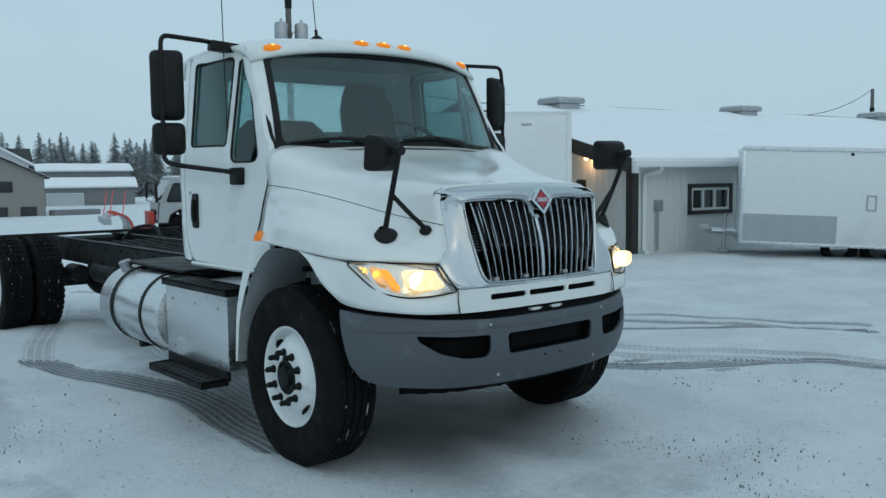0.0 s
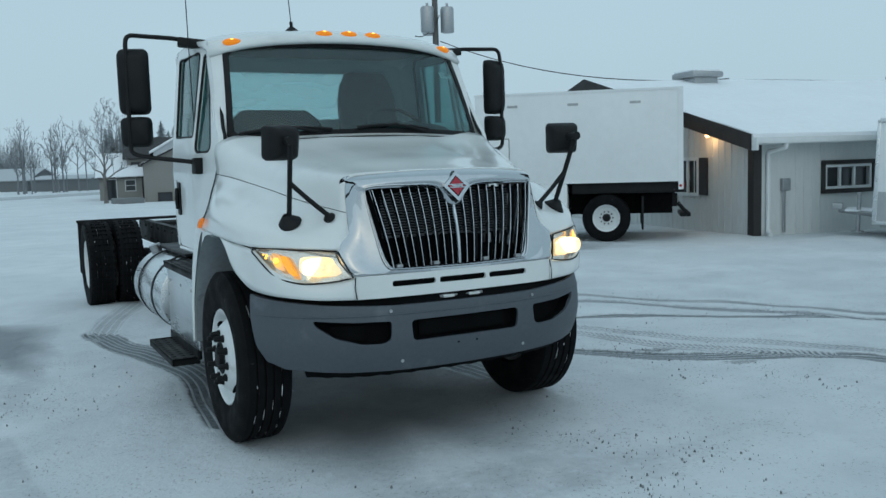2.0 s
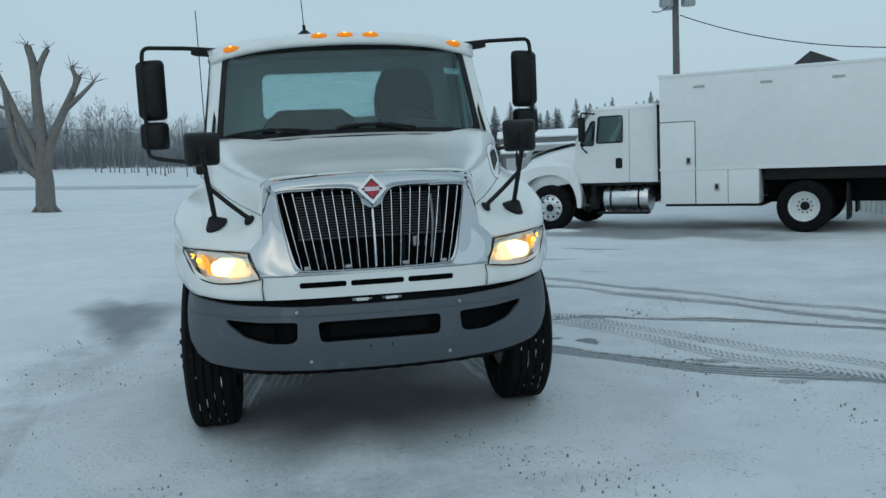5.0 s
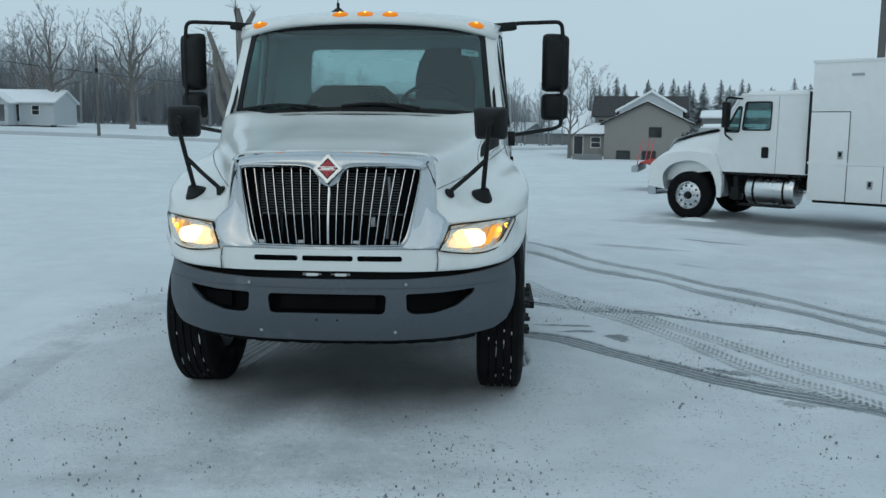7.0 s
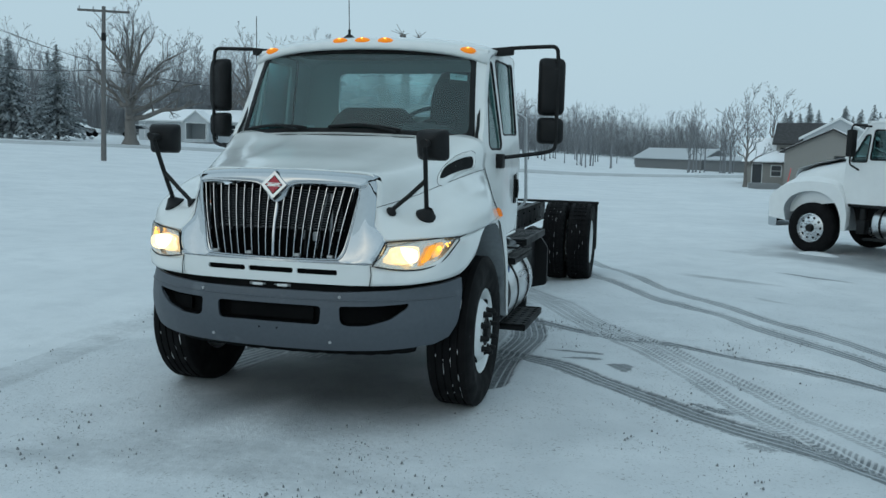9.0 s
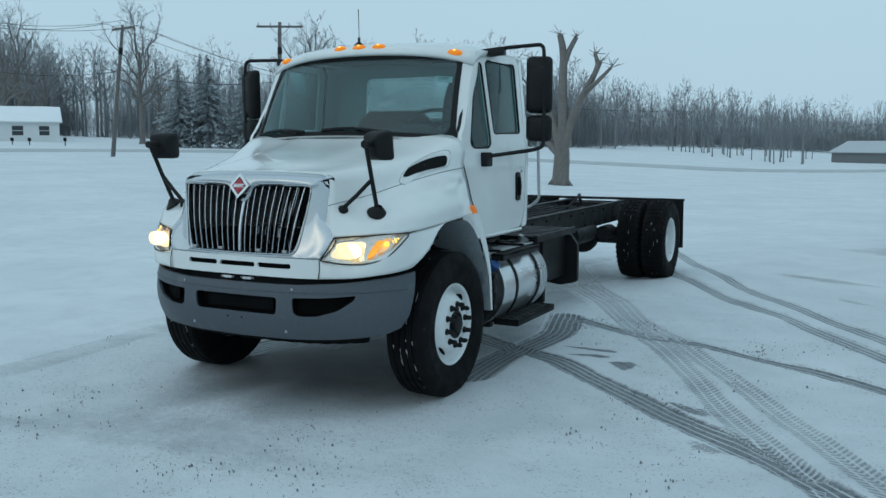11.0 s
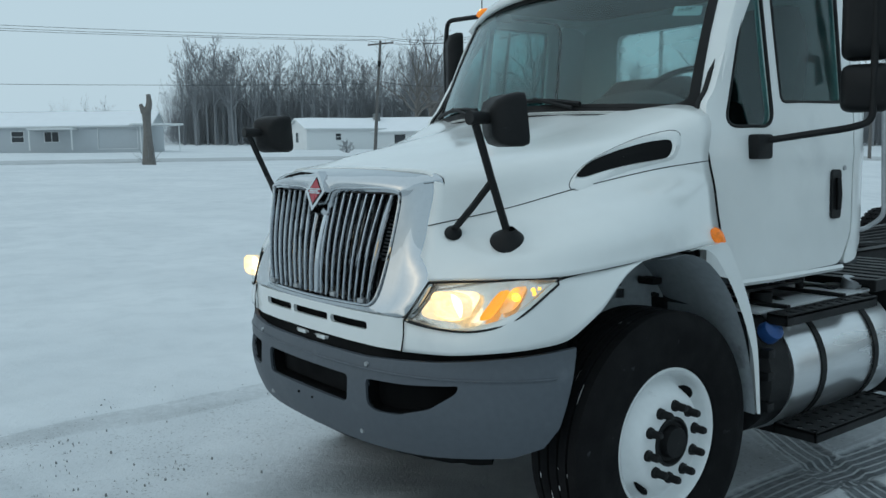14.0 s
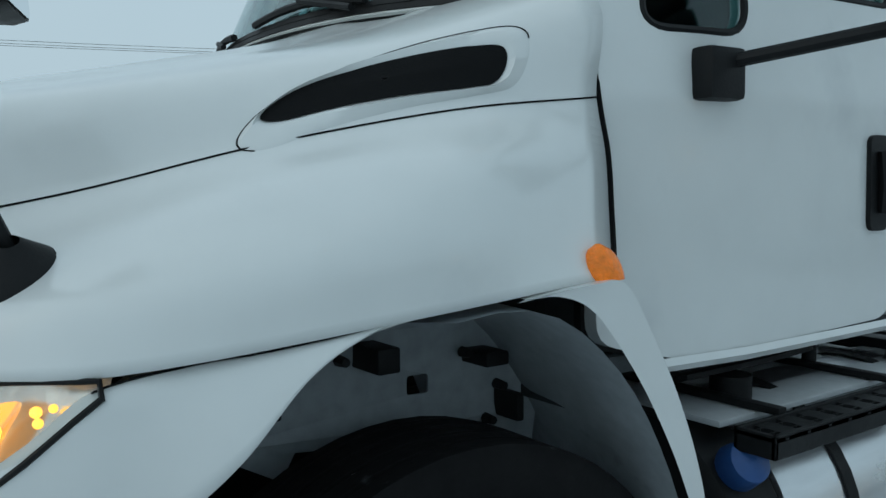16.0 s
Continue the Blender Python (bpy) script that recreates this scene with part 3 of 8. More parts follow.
hood = part("hood", bm, M_PAINT, TRUCK, "white painted one-piece hood with flared fenders", 60)


def thicken(ob, t):
    m = ob.modifiers.new("thickness", "SOLIDIFY")
    m.thickness, m.offset = t, -1.0


thicken(hood, 0.018)


def on_hood(y, z, s, out=0.0):
    """The point of the hood's side at (y, z), pushed outward."""
    hit, normal, _, _ = HOOD_TREE.ray_cast(Vector((s * 3, y, z)), Vector((-s, 0, 0)))
    if hit is None:
        return Vector((s * 1.0, y, z))
    if normal.x * s < 0:
        normal = -normal
    return hit + normal * out


def on_top(x, y, out=0.0):
    hit, normal, _, _ = HOOD_TREE.ray_cast(Vector((x, y, 3)), Vector((0, 0, -1)))
    if normal.z < 0:
        normal = -normal
    return hit + normal * out, normal


def catpath(points, n=8):
    return spline(points, n)


for s in (1, -1):
    side = [[(s * x, y, z) for x, y, z in row] for row in HOOD]
    # seams along the hood's side and the fender's lower edge
    part("hood_seam", tubed([p + Vector((s * 0.001, 0, 0.001)) for p in catpath([row[3] for row in side])], 0.0019, 5), M_DARK, hood)
    part("hood_gap", tubed([p + Vector((-s * 0.004, 0.008, 0)) for p in catpath([side[4][j] for j in range(2, 7)])], 0.0075, 6), M_DARK, hood)

    # lower fender under the seam, down to the bumper and round the wheel arch
    top = catpath([(s * x, y, z) for x, y, z in ((0.63, -0.914, 1.040), (0.83, -0.832, 1.030), (0.98, -0.728, 1.075), (1.035, -0.64, 1.135), (1.072, -0.567, 1.198), (1.10, -0.45, 1.222), (1.128, -0.36, 1.232), (1.15, -0.25, 1.246), (1.152, -0.165, 1.258), (1.132, -0.04, 1.272))])
    low = catpath([(s * x, y, z) for x, y, z in ((0.62, -0.925, 0.925), (0.83, -0.855, 0.935), (0.98, -0.735, 0.952), (1.045, -0.62, 0.963), (1.085, -0.52, 0.982), (1.125, -0.465, 1.035), (1.15, -0.394, 1.100), (1.16, -0.30, 1.198), (1.156, -0.19, 1.248), (1.132, -0.04, 1.2735))])
    bm = bmesh.new()
    rows = []
    for k in range(7):
        t = k / 6
        rows.append([a.lerp(b, t) + Vector((s * 0.004, -0.005, 0)) * math.sin(math.pi * t) for a, b in zip(top, low)])
    grid(bm, rows)
    lower = part("lower_fender", bm, M_PAINT, TRUCK, "", 60)
    thicken(lower, 0.008)
    part("fender_seam", tubed([p + Vector((s * 0.001, 0, 0)) for p in top[32:]], 0.0018, 5), M_DARK, lower)

    # rear edge of the fender behind the wheel, with its turned lip
    arc_out = catpath([(1.18, 0.06, 1.270), (1.188, 0.20, 1.283), (1.19, 0.275, 1.278), (1.19, 0.34, 1.19), (1.19, 0.41, 1.07), (1.19, 0.47, 0.93), (1.19, 0.505, 0.79), (1.19, 0.53, 0.53)])
    arc_in = catpath([(1.17, 0.05, 1.264), (1.18, 0.13, 1.268), (1.18, 0.21, 1.235), (1.18, 0.295, 1.14), (1.18, 0.37, 1.03), (1.18, 0.44, 0.90), (1.18, 0.487, 0.77), (1.18, 0.522, 0.53)])
    bm = bmesh.new()
    grid(bm, [[(s * (p.x - 0.05), p.y + 0.012, p.z) for p in arc_out], [(s * p.x, p.y, p.z) for p in arc_out], [(s * p.x, p.y, p.z) for p in arc_in]])
    part("fender_lip", bm, M_PAINT, TRUCK, "", 40)

    # inner liner: a shell round the wheel
    bm = bmesh.new()
    prof = catpath([(0.0, -0.60, 0.62), (0.0, -0.57, 0.86), (0.0, -0.46, 1.07), (0.0, -0.22, 1.215), (0, 0.08, 1.255), (0, 0.28, 1.13), (0, 0.415, 0.92), (0, 0.49, 0.70), (0, 0.522, 0.53)], 4)
    rows = []
    for x, dy in ((1.172, 0.0), (1.08, 0.012), (0.95, 0.02), (0.80, 0.03), (0.70, 0.05)):
        rows.append([(s * (x if p.y > -0.1 else min(x, 0.96)), p.y + dy * (1 if p.y > 0 else -1), p.z - 0.006) for p in prof])
    rows.append([(s * 0.66, p.y * 0.6, max(0.62, p.z - 0.05)) for p in prof])
    grid(bm, rows)
    part("wheel_arch_liner", bm, M_LINER, TRUCK, "dark grey plastic inner fender liner", 50)
    for y, z, w, h in ((0.02, 1.12, 0.05, 0.05), (-0.12, 1.16, 0.03, 0.04), (0.28, 1.09, 0.06, 0.03), (0.34, 0.98, 0.02, 0.06), (-0.25, 1.06, 0.10, 0.03)):
        part("liner_bracket", boxed(s * 0.78 - 0.06, s * 0.78 + 0.06, y - w / 2, y + w / 2, z - h / 2, z + h / 2, 0.006), M_BLACK, TRUCK)
    # inner panel with its ragged lower edge
    bm = bmesh.new()
    plate(bm, [(-0.30, 0.98), (-0.16, 0.90), (-0.13, 0.95), (0.05, 0.93), (0.07, 0.86), (0.40, 0.72), (0.44, 0.95), (0.30, 1.16), (0.10, 1.20), (-0.20, 1.16)], [rounded([(0.12, 1.02), (0.17, 1.02), (0.17, 1.06), (0.12, 1.06)], 0.008)], lambda u, v, d, s=s: Vector((s * (0.74 + 0.1 * max(0, u - 0.1) - d), u, v)), 0.006)
    part("splash_panel", bm, M_LINER, TRUCK, "grey inner splash panel", 0)
    for y, z in ((0.30, 0.95), (0.33, 1.02), (0.24, 1.10), (-0.05, 1.12)):
        part("liner_clip", cyled((s * 0.77, y, z), (s * 0.80, y, z), 0.012, 0.009, 8), M_BLACK, TRUCK)

    # hood vent: dark opening in a moulded frame, on the left side only
    if s > 0:
        out = [(-0.228, 1.560), (-0.195, 1.590), (-0.13, 1.622), (-0.04, 1.651), (0.06, 1.677), (0.150, 1.694), (0.19, 1.696), (0.20, 1.683), (0.19, 1.652), (0.165, 1.627), (0.12, 1.617), (0.0, 1.600), (-0.11, 1.578), (-0.20, 1.555)]
        cy, cz = -0.02, 1.63
        ctr = [Vector((0, y, z)) for y, z in out]
        ctr = spline([ctr[-1], *ctr, ctr[0], ctr[1]], 4)
        out = [(p.y, p.z) for p in ctr[4:-4]]
        bm = bmesh.new()
        inner = [on_hood(y, z, s, 0.004) for y, z in out]
        deep = [p - Vector((s * 0.05, 0, 0)) for p in inner]
        mid = [on_hood(cy + (y - cy) * 1.07, cz + (z - cz) * 1.25, s, 0.014) for y, z in out]
        outer = [on_hood(cy + (y - cy) * 1.22, cz + (z - cz) * 1.6, s, 0.0) for y, z in out]
        grid(bm, [[*inner, inner[0]], [*mid, mid[0]], [*outer, outer[0]]])
        vent = part("hood_vent", bm, M_PAINT, hood, "moulded air intake with dark mesh", 60)
        bm = bmesh.new()
        rings = [[on_hood(cy + (y - cy) * q, cz + (z - cz) * q, s, 0.0065) for y, z in [*out, out[0]]] for q in (1.0, 0.75, 0.5, 0.25, 0.02)]
        grid(bm, rings)
        part("vent_opening", bm, M_MESH, vent, "black mesh in the air intake")
        bm = bmesh.new()
        i0, i1 = int(len(outer) * 0.93), int(len(outer) * 0.52)
        tube(bm, [p + Vector((s * 0.001, 0, 0)) for p in [*outer[i0:], *outer[:i1]]], 0.0017, 4)
        part("vent_seam", bm, M_DARK, vent)

    # amber side marker at the fender's rear corner
    bm = bmesh.new()
    rows = []
    for k in range(7):
        h = k / 6
        q = math.sqrt(max(0.0, 1 - h * h)) if k < 6 else 0.12
        rows.append([Vector((s * (1.152 + 0.030 * q * math.cos(a)), 0.258 - 0.012 * h + (0.036 if math.sin(a) < 0 else 0.046) * q * math.sin(a), 1.284 + 0.062 * h)) for a in [2 * math.pi * m / 20 for m in range(20)]])
    grid(bm, rows, closed=True, cap=True)
    part("side_marker", bm, M_MARKER, TRUCK, "lit amber marker lamp")

    # headlight: gasket, bowl, glowing reflector patches and bulbs, clear lens
    htop = catpath([(0.700, -0.848, 1.186), (0.80, -0.795, 1.194), (0.91, -0.725, 1.20), (1.0, -0.645, 1.21), (1.074, -0.556, 1.212)], 5)
    hlow = catpath([(0.640, -0.922, 1.044), (0.77, -0.870, 1.026), (0.905, -0.794, 1.026), (1.006, -0.693, 1.070), (1.078, -0.555, 1.19)], 5)
    nv, nu = 9, len(htop)

    def lamp_point(u, v, inset=0.0):
        i = min(nu - 2, int(u * (nu - 1)))
        f = u * (nu - 1) - i
        a, b = htop[i].lerp(htop[i + 1], f), hlow[i].lerp(hlow[i + 1], f)
        p = a.lerp(b, v)
        n = Vector((0.45 + 0.35 * u, -0.8 + 0.25 * u, 0.12))
        p += n * (0.035 * math.sin(math.pi * v) * (1 - 0.7 * u) * min(1, 6 * u + 0.35) - inset)
        return Vector((s * p.x, p.y, p.z))

    light = new("headlight")
    light.parent = TRUCK
    tagged(light, "lit headlight with clear lens and amber turn signal")

    def lamp_patch(name, u0, u1, v0, v1, inset, material, curve=0.0):
        bm = bmesh.new()
        rows = []
        for j in range(9):
            row = []
            for i in range(9):
                a, b = i / 8, j / 8
                r = curve * (1 - (2 * a - 1) ** 2) * (1 - (2 * b - 1) ** 2)
                row.append(lamp_point(u0 + (u1 - u0) * a, v0 + (v1 - v0) * b, inset + r))
            rows.append(row)
        grid(bm, rows)
        return part(name, bm, material, light, "", 60)

    def lamp_blob(name, uc, vc, ru, rv, slant, inset, material, dish=0.0, label=""):
        """A rounded patch of the reflector, dished inward."""
        bm = bmesh.new()
        rows = []
        for j in range(7):
            q = max(0.02, j / 6)
            row = []
            for i in range(29):
                a = 2 * math.pi * i / 28
                ca, sa = math.cos(a), math.sin(a)
                du, dv = ru * q * math.copysign(abs(ca) ** 0.55, ca), rv * q * math.copysign(abs(sa) ** 0.55, sa)
                row.append(lamp_point(min(0.97, max(0.02, uc + du - slant * dv)), vc + dv, inset + dish * (1 - q * q)))
            rows.append(row)
        grid(bm, rows)
        return part(name, bm, material, light, label, 60)

    lamp_patch("bowl", 0.0, 1.0, 0.0, 1.0, 0.045, M_REFL, 0.03)
    lamp_blob("headlamp", 0.265, 0.51, 0.175, 0.32, 0.10, 0.030, M_HEAD, 0.02)
    lamp_blob("turn_signal", 0.575, 0.50, 0.05, 0.29, 0.16, 0.026, M_SIGNAL, 0.012, "amber turn signal")
    lamp_blob("turn_reflector", 0.70, 0.45, 0.065, 0.27, 0.10, 0.030, M_TURN, 0.02)
    # burner deep in a forward-facing cup, seen fully from ahead only
    c0 = lamp_point(0.27, 0.50, 0.0)
    bm = bmesh.new()
    oval = [(0.090 * math.copysign(abs(math.cos(a)) ** 0.7, math.cos(a)), 0.047 * math.copysign(abs(math.sin(a)) ** 0.7, math.sin(a))) for a in [2 * math.pi * m / 28 for m in range(28)]]
    bm.faces.new([bm.verts.new(c0 + Vector((u, 0.042, v))) for u, v in oval])
    part("burner", bm, M_BEAM, light, "white-hot headlamp burner", 0)
    bm = bmesh.new()
    grid(bm, [[c0 + Vector((u * k, d, v * k)) for u, v in [*oval, oval[0]]] for k, d in ((1.0, 0.044), (1.05, -0.006))])
    part("burner_cup", bm, M_HEAD, light, "", 60)
    for u, v, r in ((0.715, 0.42, 0.016), (0.83, 0.36, 0.008), (0.845, 0.52, 0.007), (0.875, 0.40, 0.006)):
        bm = bmesh.new()
        bmesh.ops.create_icosphere(bm, subdivisions=2, radius=r, matrix=Matrix.Translation(lamp_point(u, v, 0.026)))
        part("turn_bulb" if r > 0.01 else "marker_bulb", bm, M_AMBERCORE, light)
    lens = lamp_patch("lens", 0.0, 1.0, 0.0, 1.0, 0.0, M_LENS)
    lens.visible_shadow = False
    rim = [lamp_point(u / 20, 0, -0.002) for u in range(21)] + [lamp_point(1 - u / 20, 1, -0.002) for u in range(21)]
    part("gasket", tubed([*rim, rim[0]], 0.0048, 6), M_FRAME, light, "dark rubber gasket")

    # white lip between grille surround, headlight and bumper is part of the lower valance
# ----- chrome grille surround -----
half_in = [(0.0, -0.885, 1.405), (0.055, -0.885, 1.432), (0.11, -0.885, 1.500), (0.30, -0.880, 1.512), (0.497, -0.856, 1.510), (0.521, -0.852, 1.482), (0.507, -0.868, 1.385), (0.48, -0.890, 1.255), (0.45, -0.915, 1.135), (0.42, -0.93, 1.087), (0.38, -0.937, 1.076), (0.2, -0.945, 1.072), (0.0, -0.948, 1.070)]
half_mid = [(0.0, -0.905, 1.553), (0.07, -0.905, 1.553), (0.15, -0.903, 1.553), (0.32, -0.892, 1.553), (0.530, -0.842, 1.541), (0.556, -0.828, 1.500), (0.551, -0.842, 1.385), (0.536, -0.865, 1.255), (0.525, -0.90, 1.13), (0.50, -0.93, 1.065), (0.42, -0.945, 1.055), (0.22, -0.962, 1.05), (0.0, -0.968, 1.048)]
half_out = [(0.0, -0.800, 1.599), (0.08, -0.800, 1.599), (0.17, -0.797, 1.598), (0.34, -0.783, 1.593), (0.558, -0.742, 1.573), (0.601, -0.735, 1.525), (0.611, -0.780, 1.405), (0.614, -0.828, 1.275), (0.686, -0.855, 1.180), (0.634, -0.918, 1.06), (0.50, -0.925, 1.042), (0.25, -0.948, 1.04), (0.0, -0.955, 1.04)]


def both(half):
    return half + [(-x, y, z) for x, y, z in reversed(half[1:-1])]


def toward(a, b, t, push):
    return [Vector(p).lerp(Vector(q), t) + Vector((0, -push, push * 0.6)) for p, q in zip(a, b)]


def refine(loop, n=4):
    pts = [Vector(p) for p in loop]
    return spline([pts[-1], *pts, pts[0], pts[1]], n)[n:n + n * len(pts)]


li, lm, lo = refine(both(half_in)), refine(both(half_mid)), refine(both(half_out))
bm = bmesh.new()
loops = [[Vector(p) + Vector((0, 0.05, 0)) for p in li], [Vector(p) for p in li], toward(li, lm, 0.5, 0.008), [Vector(p) for p in lm], toward(lm, lo, 0.35, 0.010), toward(lm, lo, 0.7, 0.008), [p + Vector((0, 0, 0.002)) for p in lo], [p + Vector((p.x * 0.022, 0.026, 0.0095)) for p in lo], [p + Vector((p.x * 0.01, 0.028, -0.012)) for p in lo]]
grid(bm, [[*r, r[0]] for r in loops])
bmesh.ops.remove_doubles(bm, verts=bm.verts, dist=1e-4)
GRILLE = part("grille_surround", bm, M_CHROME, TRUCK, "bright chrome grille surround", 60)
bead = toward(li, lm, 0.25, 0.010)
part("bezel", tubed([*bead, bead[0]], 0.0055, 6), M_CHROME, GRILLE, "polished inner bezel")
for k in range(-9, 10):
    x1, x0 = 0.0545 * k, 0.0455 * k
    ztop = 1.41 if k == 0 else (1.462 if abs(k) == 1 else 1.505)
    ytop = -0.878 + 0.012 * (abs(k) / 9) ** 2
    bm = bmesh.new()
    w = 0.0105 if k == 0 else 0.0044
    rows = []
    for j in range(7):
        t = j / 6
        z = 1.078 + (ztop - 1.078) * t
        x = x0 + (x1 - x0) * (z - 1.078) / 0.41
        y = -0.938 + (ytop + 0.938) * t - 0.018 * math.sin(math.pi * t)
        rows.append([(x - w, y + 0.03, z), (x - w, y + 0.003, z), (x - w * 0.5, y - 0.004, z), (x + w * 0.5, y - 0.004, z), (x + w, y + 0.003, z), (x + w, y + 0.03, z)])
    grid(bm, rows, closed=True, cap=True)
    part("grille_bar", bm, M_BAR, GRILLE)
part("radiator", boxed(-0.50, 0.50, -0.80, -0.74, 1.06, 1.49), M_DARK, TRUCK, "black radiator and condenser behind the grille")
for j in range(15):
    z = 1.255 + j * 0.0155
    part("condenser_tube", boxed(-0.42, 0.40, -0.812, -0.80, z, z + 0.006), M_RAD, TRUCK, smooth=0)
part("condenser_rail", boxed(-0.42, 0.42, -0.83, -0.81, 1.235, 1.247, 0.003), M_RAD, TRUCK)
for x in (-0.30, -0.10, 0.16, 0.34):
    part("cooler_post", boxed(x, x + 0.018, -0.845, -0.81, 1.08, 1.25, 0.003), M_FRAME, TRUCK)
part("cooling_pipe", tubed(spline([(0.34, -0.83, 1.46), (0.345, -0.84, 1.3), (0.33, -0.83, 1.1)], 5), 0.008, 6), M_STEEL, TRUCK)
part("cooling_valve", boxed(0.225, 0.262, -0.85, -0.815, 1.17, 1.225, 0.006), M_STEEL, TRUCK)
for x in (-0.38, -0.155, 0.165, 0.38):
    part("grille_clip", boxed(x - 0.018, x + 0.018, -0.955, -0.93, 1.082, 1.10, 0.004), M_STEEL, GRILLE)

# emblem: a chrome diamond with red and dark fields
EMB = Matrix.Translation((0, -0.918, 1.508)) @ pose(0, 0, 0, -12, 0, 0)


def diamond(w, h, y0, y1):
    bm = bmesh.new()
    a, b = [], []
    for x, z in ((0, h), (w, 0), (0, -h), (-w, 0)):
        a.append(EMB @ Vector((x, y0, z)))
        b.append(EMB @ Vector((x * 0.93, y1, z * 0.93)))
    grid(bm, [[*a, a[0]], [*b, b[0]]])
    bm.faces.new([bm.verts.new(p) for p in b])
    return bm


emblem = part("emblem", diamond(0.090, 0.092, 0.03, -0.008), M_BAR, GRILLE, "chrome diamond emblem with red field", 0)
part("emblem_edge", diamond(0.062, 0.064, -0.004, -0.0095), M_DARK, emblem, "", 0)
part("emblem_field", diamond(0.054, 0.056, -0.006, -0.011), M_RED, emblem, "", 0)
bm = bmesh.new()
box(bm, -0.050, 0.050, -0.0142, -0.009, -0.011, -0.006, 0, EMB)
box(bm, -0.050, 0.050, -0.0142, -0.009, 0.006, 0.011, 0, EMB)
box(bm, -0.036, 0.036, -0.0140, -0.009, -0.0035, 0.0035, 0, EMB)
part("emblem_band", bm, M_BAR, emblem, "", 0)
seam = [p + Vector((p.x * 0.024, 0.029, 0.0075)) for p in lo]
part("surround_seam", tubed([*seam, seam[0]], 0.0022, 5), M_DARK, GRILLE)

# ----- valance between grille and bumper -----


def curve_y(table, x):
    x = abs(x)
    for (a, ya), (b, yb) in zip(table, table[1:]):
        if x <= b:
            t = (x - a) / (b - a)
            return ya + (yb - ya) * (t * t * (3 - 2 * t) * 0.35 + 0.65 * t)
    return table[-1][1]


VAL = [(0, -0.968), (0.3, -0.962), (0.5, -0.945), (0.65, -0.905)]
bm = bmesh.new()
slots = [rounded([(a, 0.982), (b, 0.982), (b, 1.014), (a, 1.014)], 0.012, 2) for a, b in ((-0.43, -0.172), (-0.148, 0.148), (0.172, 0.43))]
plate(bm, [(-0.632, 0.925), (0.632, 0.925), (0.636, 1.0), (0.63, 1.05), (0.0, 1.05), (-0.63, 1.05), (-0.636, 1.0)], slots,
      lambda u, v, d: Vector((u, curve_y(VAL, u) + d + 0.10 * (v - 0.99) ** 2 - 0.004, v)), 0.015, [k * 0.1 for k in range(-6, 7)], [0.96])
part("valance", bm, M_PAINT, TRUCK, "white valance with three slots", 40)
# near-black backing paints the shade behind the slots
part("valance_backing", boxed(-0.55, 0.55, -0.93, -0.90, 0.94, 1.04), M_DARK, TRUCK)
for s in (1, -1):
    part("valance_seam", tubed([(s * 0.626, -0.915, 1.046), (s * 0.634, -0.922, 0.99), (s * 0.628, -0.93, 0.925)], 0.003, 5), M_DARK, TRUCK)

# ----- bumper -----
BUMP = [(0, -1.012), (0.25, -1.005), (0.457, -0.985), (0.65, -0.94), (0.80, -0.87), (0.92, -0.78), (1.01, -0.68), (1.07, -0.575), (1.105, -0.47)]
lengths = [0.0]
for (a, ya), (b, yb) in zip(BUMP, BUMP[1:]):
    lengths.append(lengths[-1] + math.hypot(b - a, yb - ya))
BEND = spline([Vector((x, y, 0)) for x, y in BUMP], 4)
blen = [0.0]
for a, b in zip(BEND, BEND[1:]):
    blen.append(blen[-1] + (b - a).length)


def bumper_at(u, v, d):
    s = 1 if u >= 0 else -1
    q = min(abs(u), blen[-1] - 1e-4)
    i = max(k for k in range(len(blen) - 1) if blen[k] <= q)
    t = (q - blen[i]) / (blen[i + 1] - blen[i])
    p, tan = BEND[i].lerp(BEND[i + 1], t), (BEND[i + 1] - BEND[i]).normalized()
    n = Vector((tan.y, -tan.x, 0))
    w = (v - 0.73) / 0.21
    p = p + n * (-0.030 * max(0, w) ** 2 - (0.055 * w * w if w < 0 else 0) - d)
    return Vector((s * p.x, p.y, v))


uE = blen[-1]
edge = [(0.0, 0.880), (0.45, 0.882), (0.8, 0.900), (uE - 0.15, 0.932), (uE, 0.946), (uE - 0.03, 0.83), (uE - 0.085, 0.66), (uE - 0.14, 0.585), (uE - 0.26, 0.548), (0.75, 0.528), (0.4, 0.516), (0.0, 0.512)]
edge = edge + [(-u, v) for u, v in reversed(edge[1:-1])]
hole_m = rounded([(-0.345, 0.797), (-0.335, 0.682), (0.335, 0.682), (0.345, 0.797)], 0.03)
fog = [(0.455, 0.800), (0.462, 0.70), (0.50, 0.680), (0.62, 0.684), (0.76, 0.722), (0.87, 0.79), (0.885, 0.822), (0.84, 0.818), (0.66, 0.806)]
hole_l = rounded(fog, 0.02, 3)
hole_r = [(-u, v) for u, v in reversed(hole_l)]
bm = bmesh.new()
plate(bm, edge, [hole_m, hole_l, hole_r], bumper_at, 0.02, [k * 0.07 for k in range(-19, 20)], [0.56, 0.6, 0.65, 0.7, 0.75, 0.82, 0.87])
bumper = part("bumper", bm, M_BUMPER, TRUCK, "grey moulded front bumper with three openings", 50)
# near-black linings and backs paint the shade inside the openings
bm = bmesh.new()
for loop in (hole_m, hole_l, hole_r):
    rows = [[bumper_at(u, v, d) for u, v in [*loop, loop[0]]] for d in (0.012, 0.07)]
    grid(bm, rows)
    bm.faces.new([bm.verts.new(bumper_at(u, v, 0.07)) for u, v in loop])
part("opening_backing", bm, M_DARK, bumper)
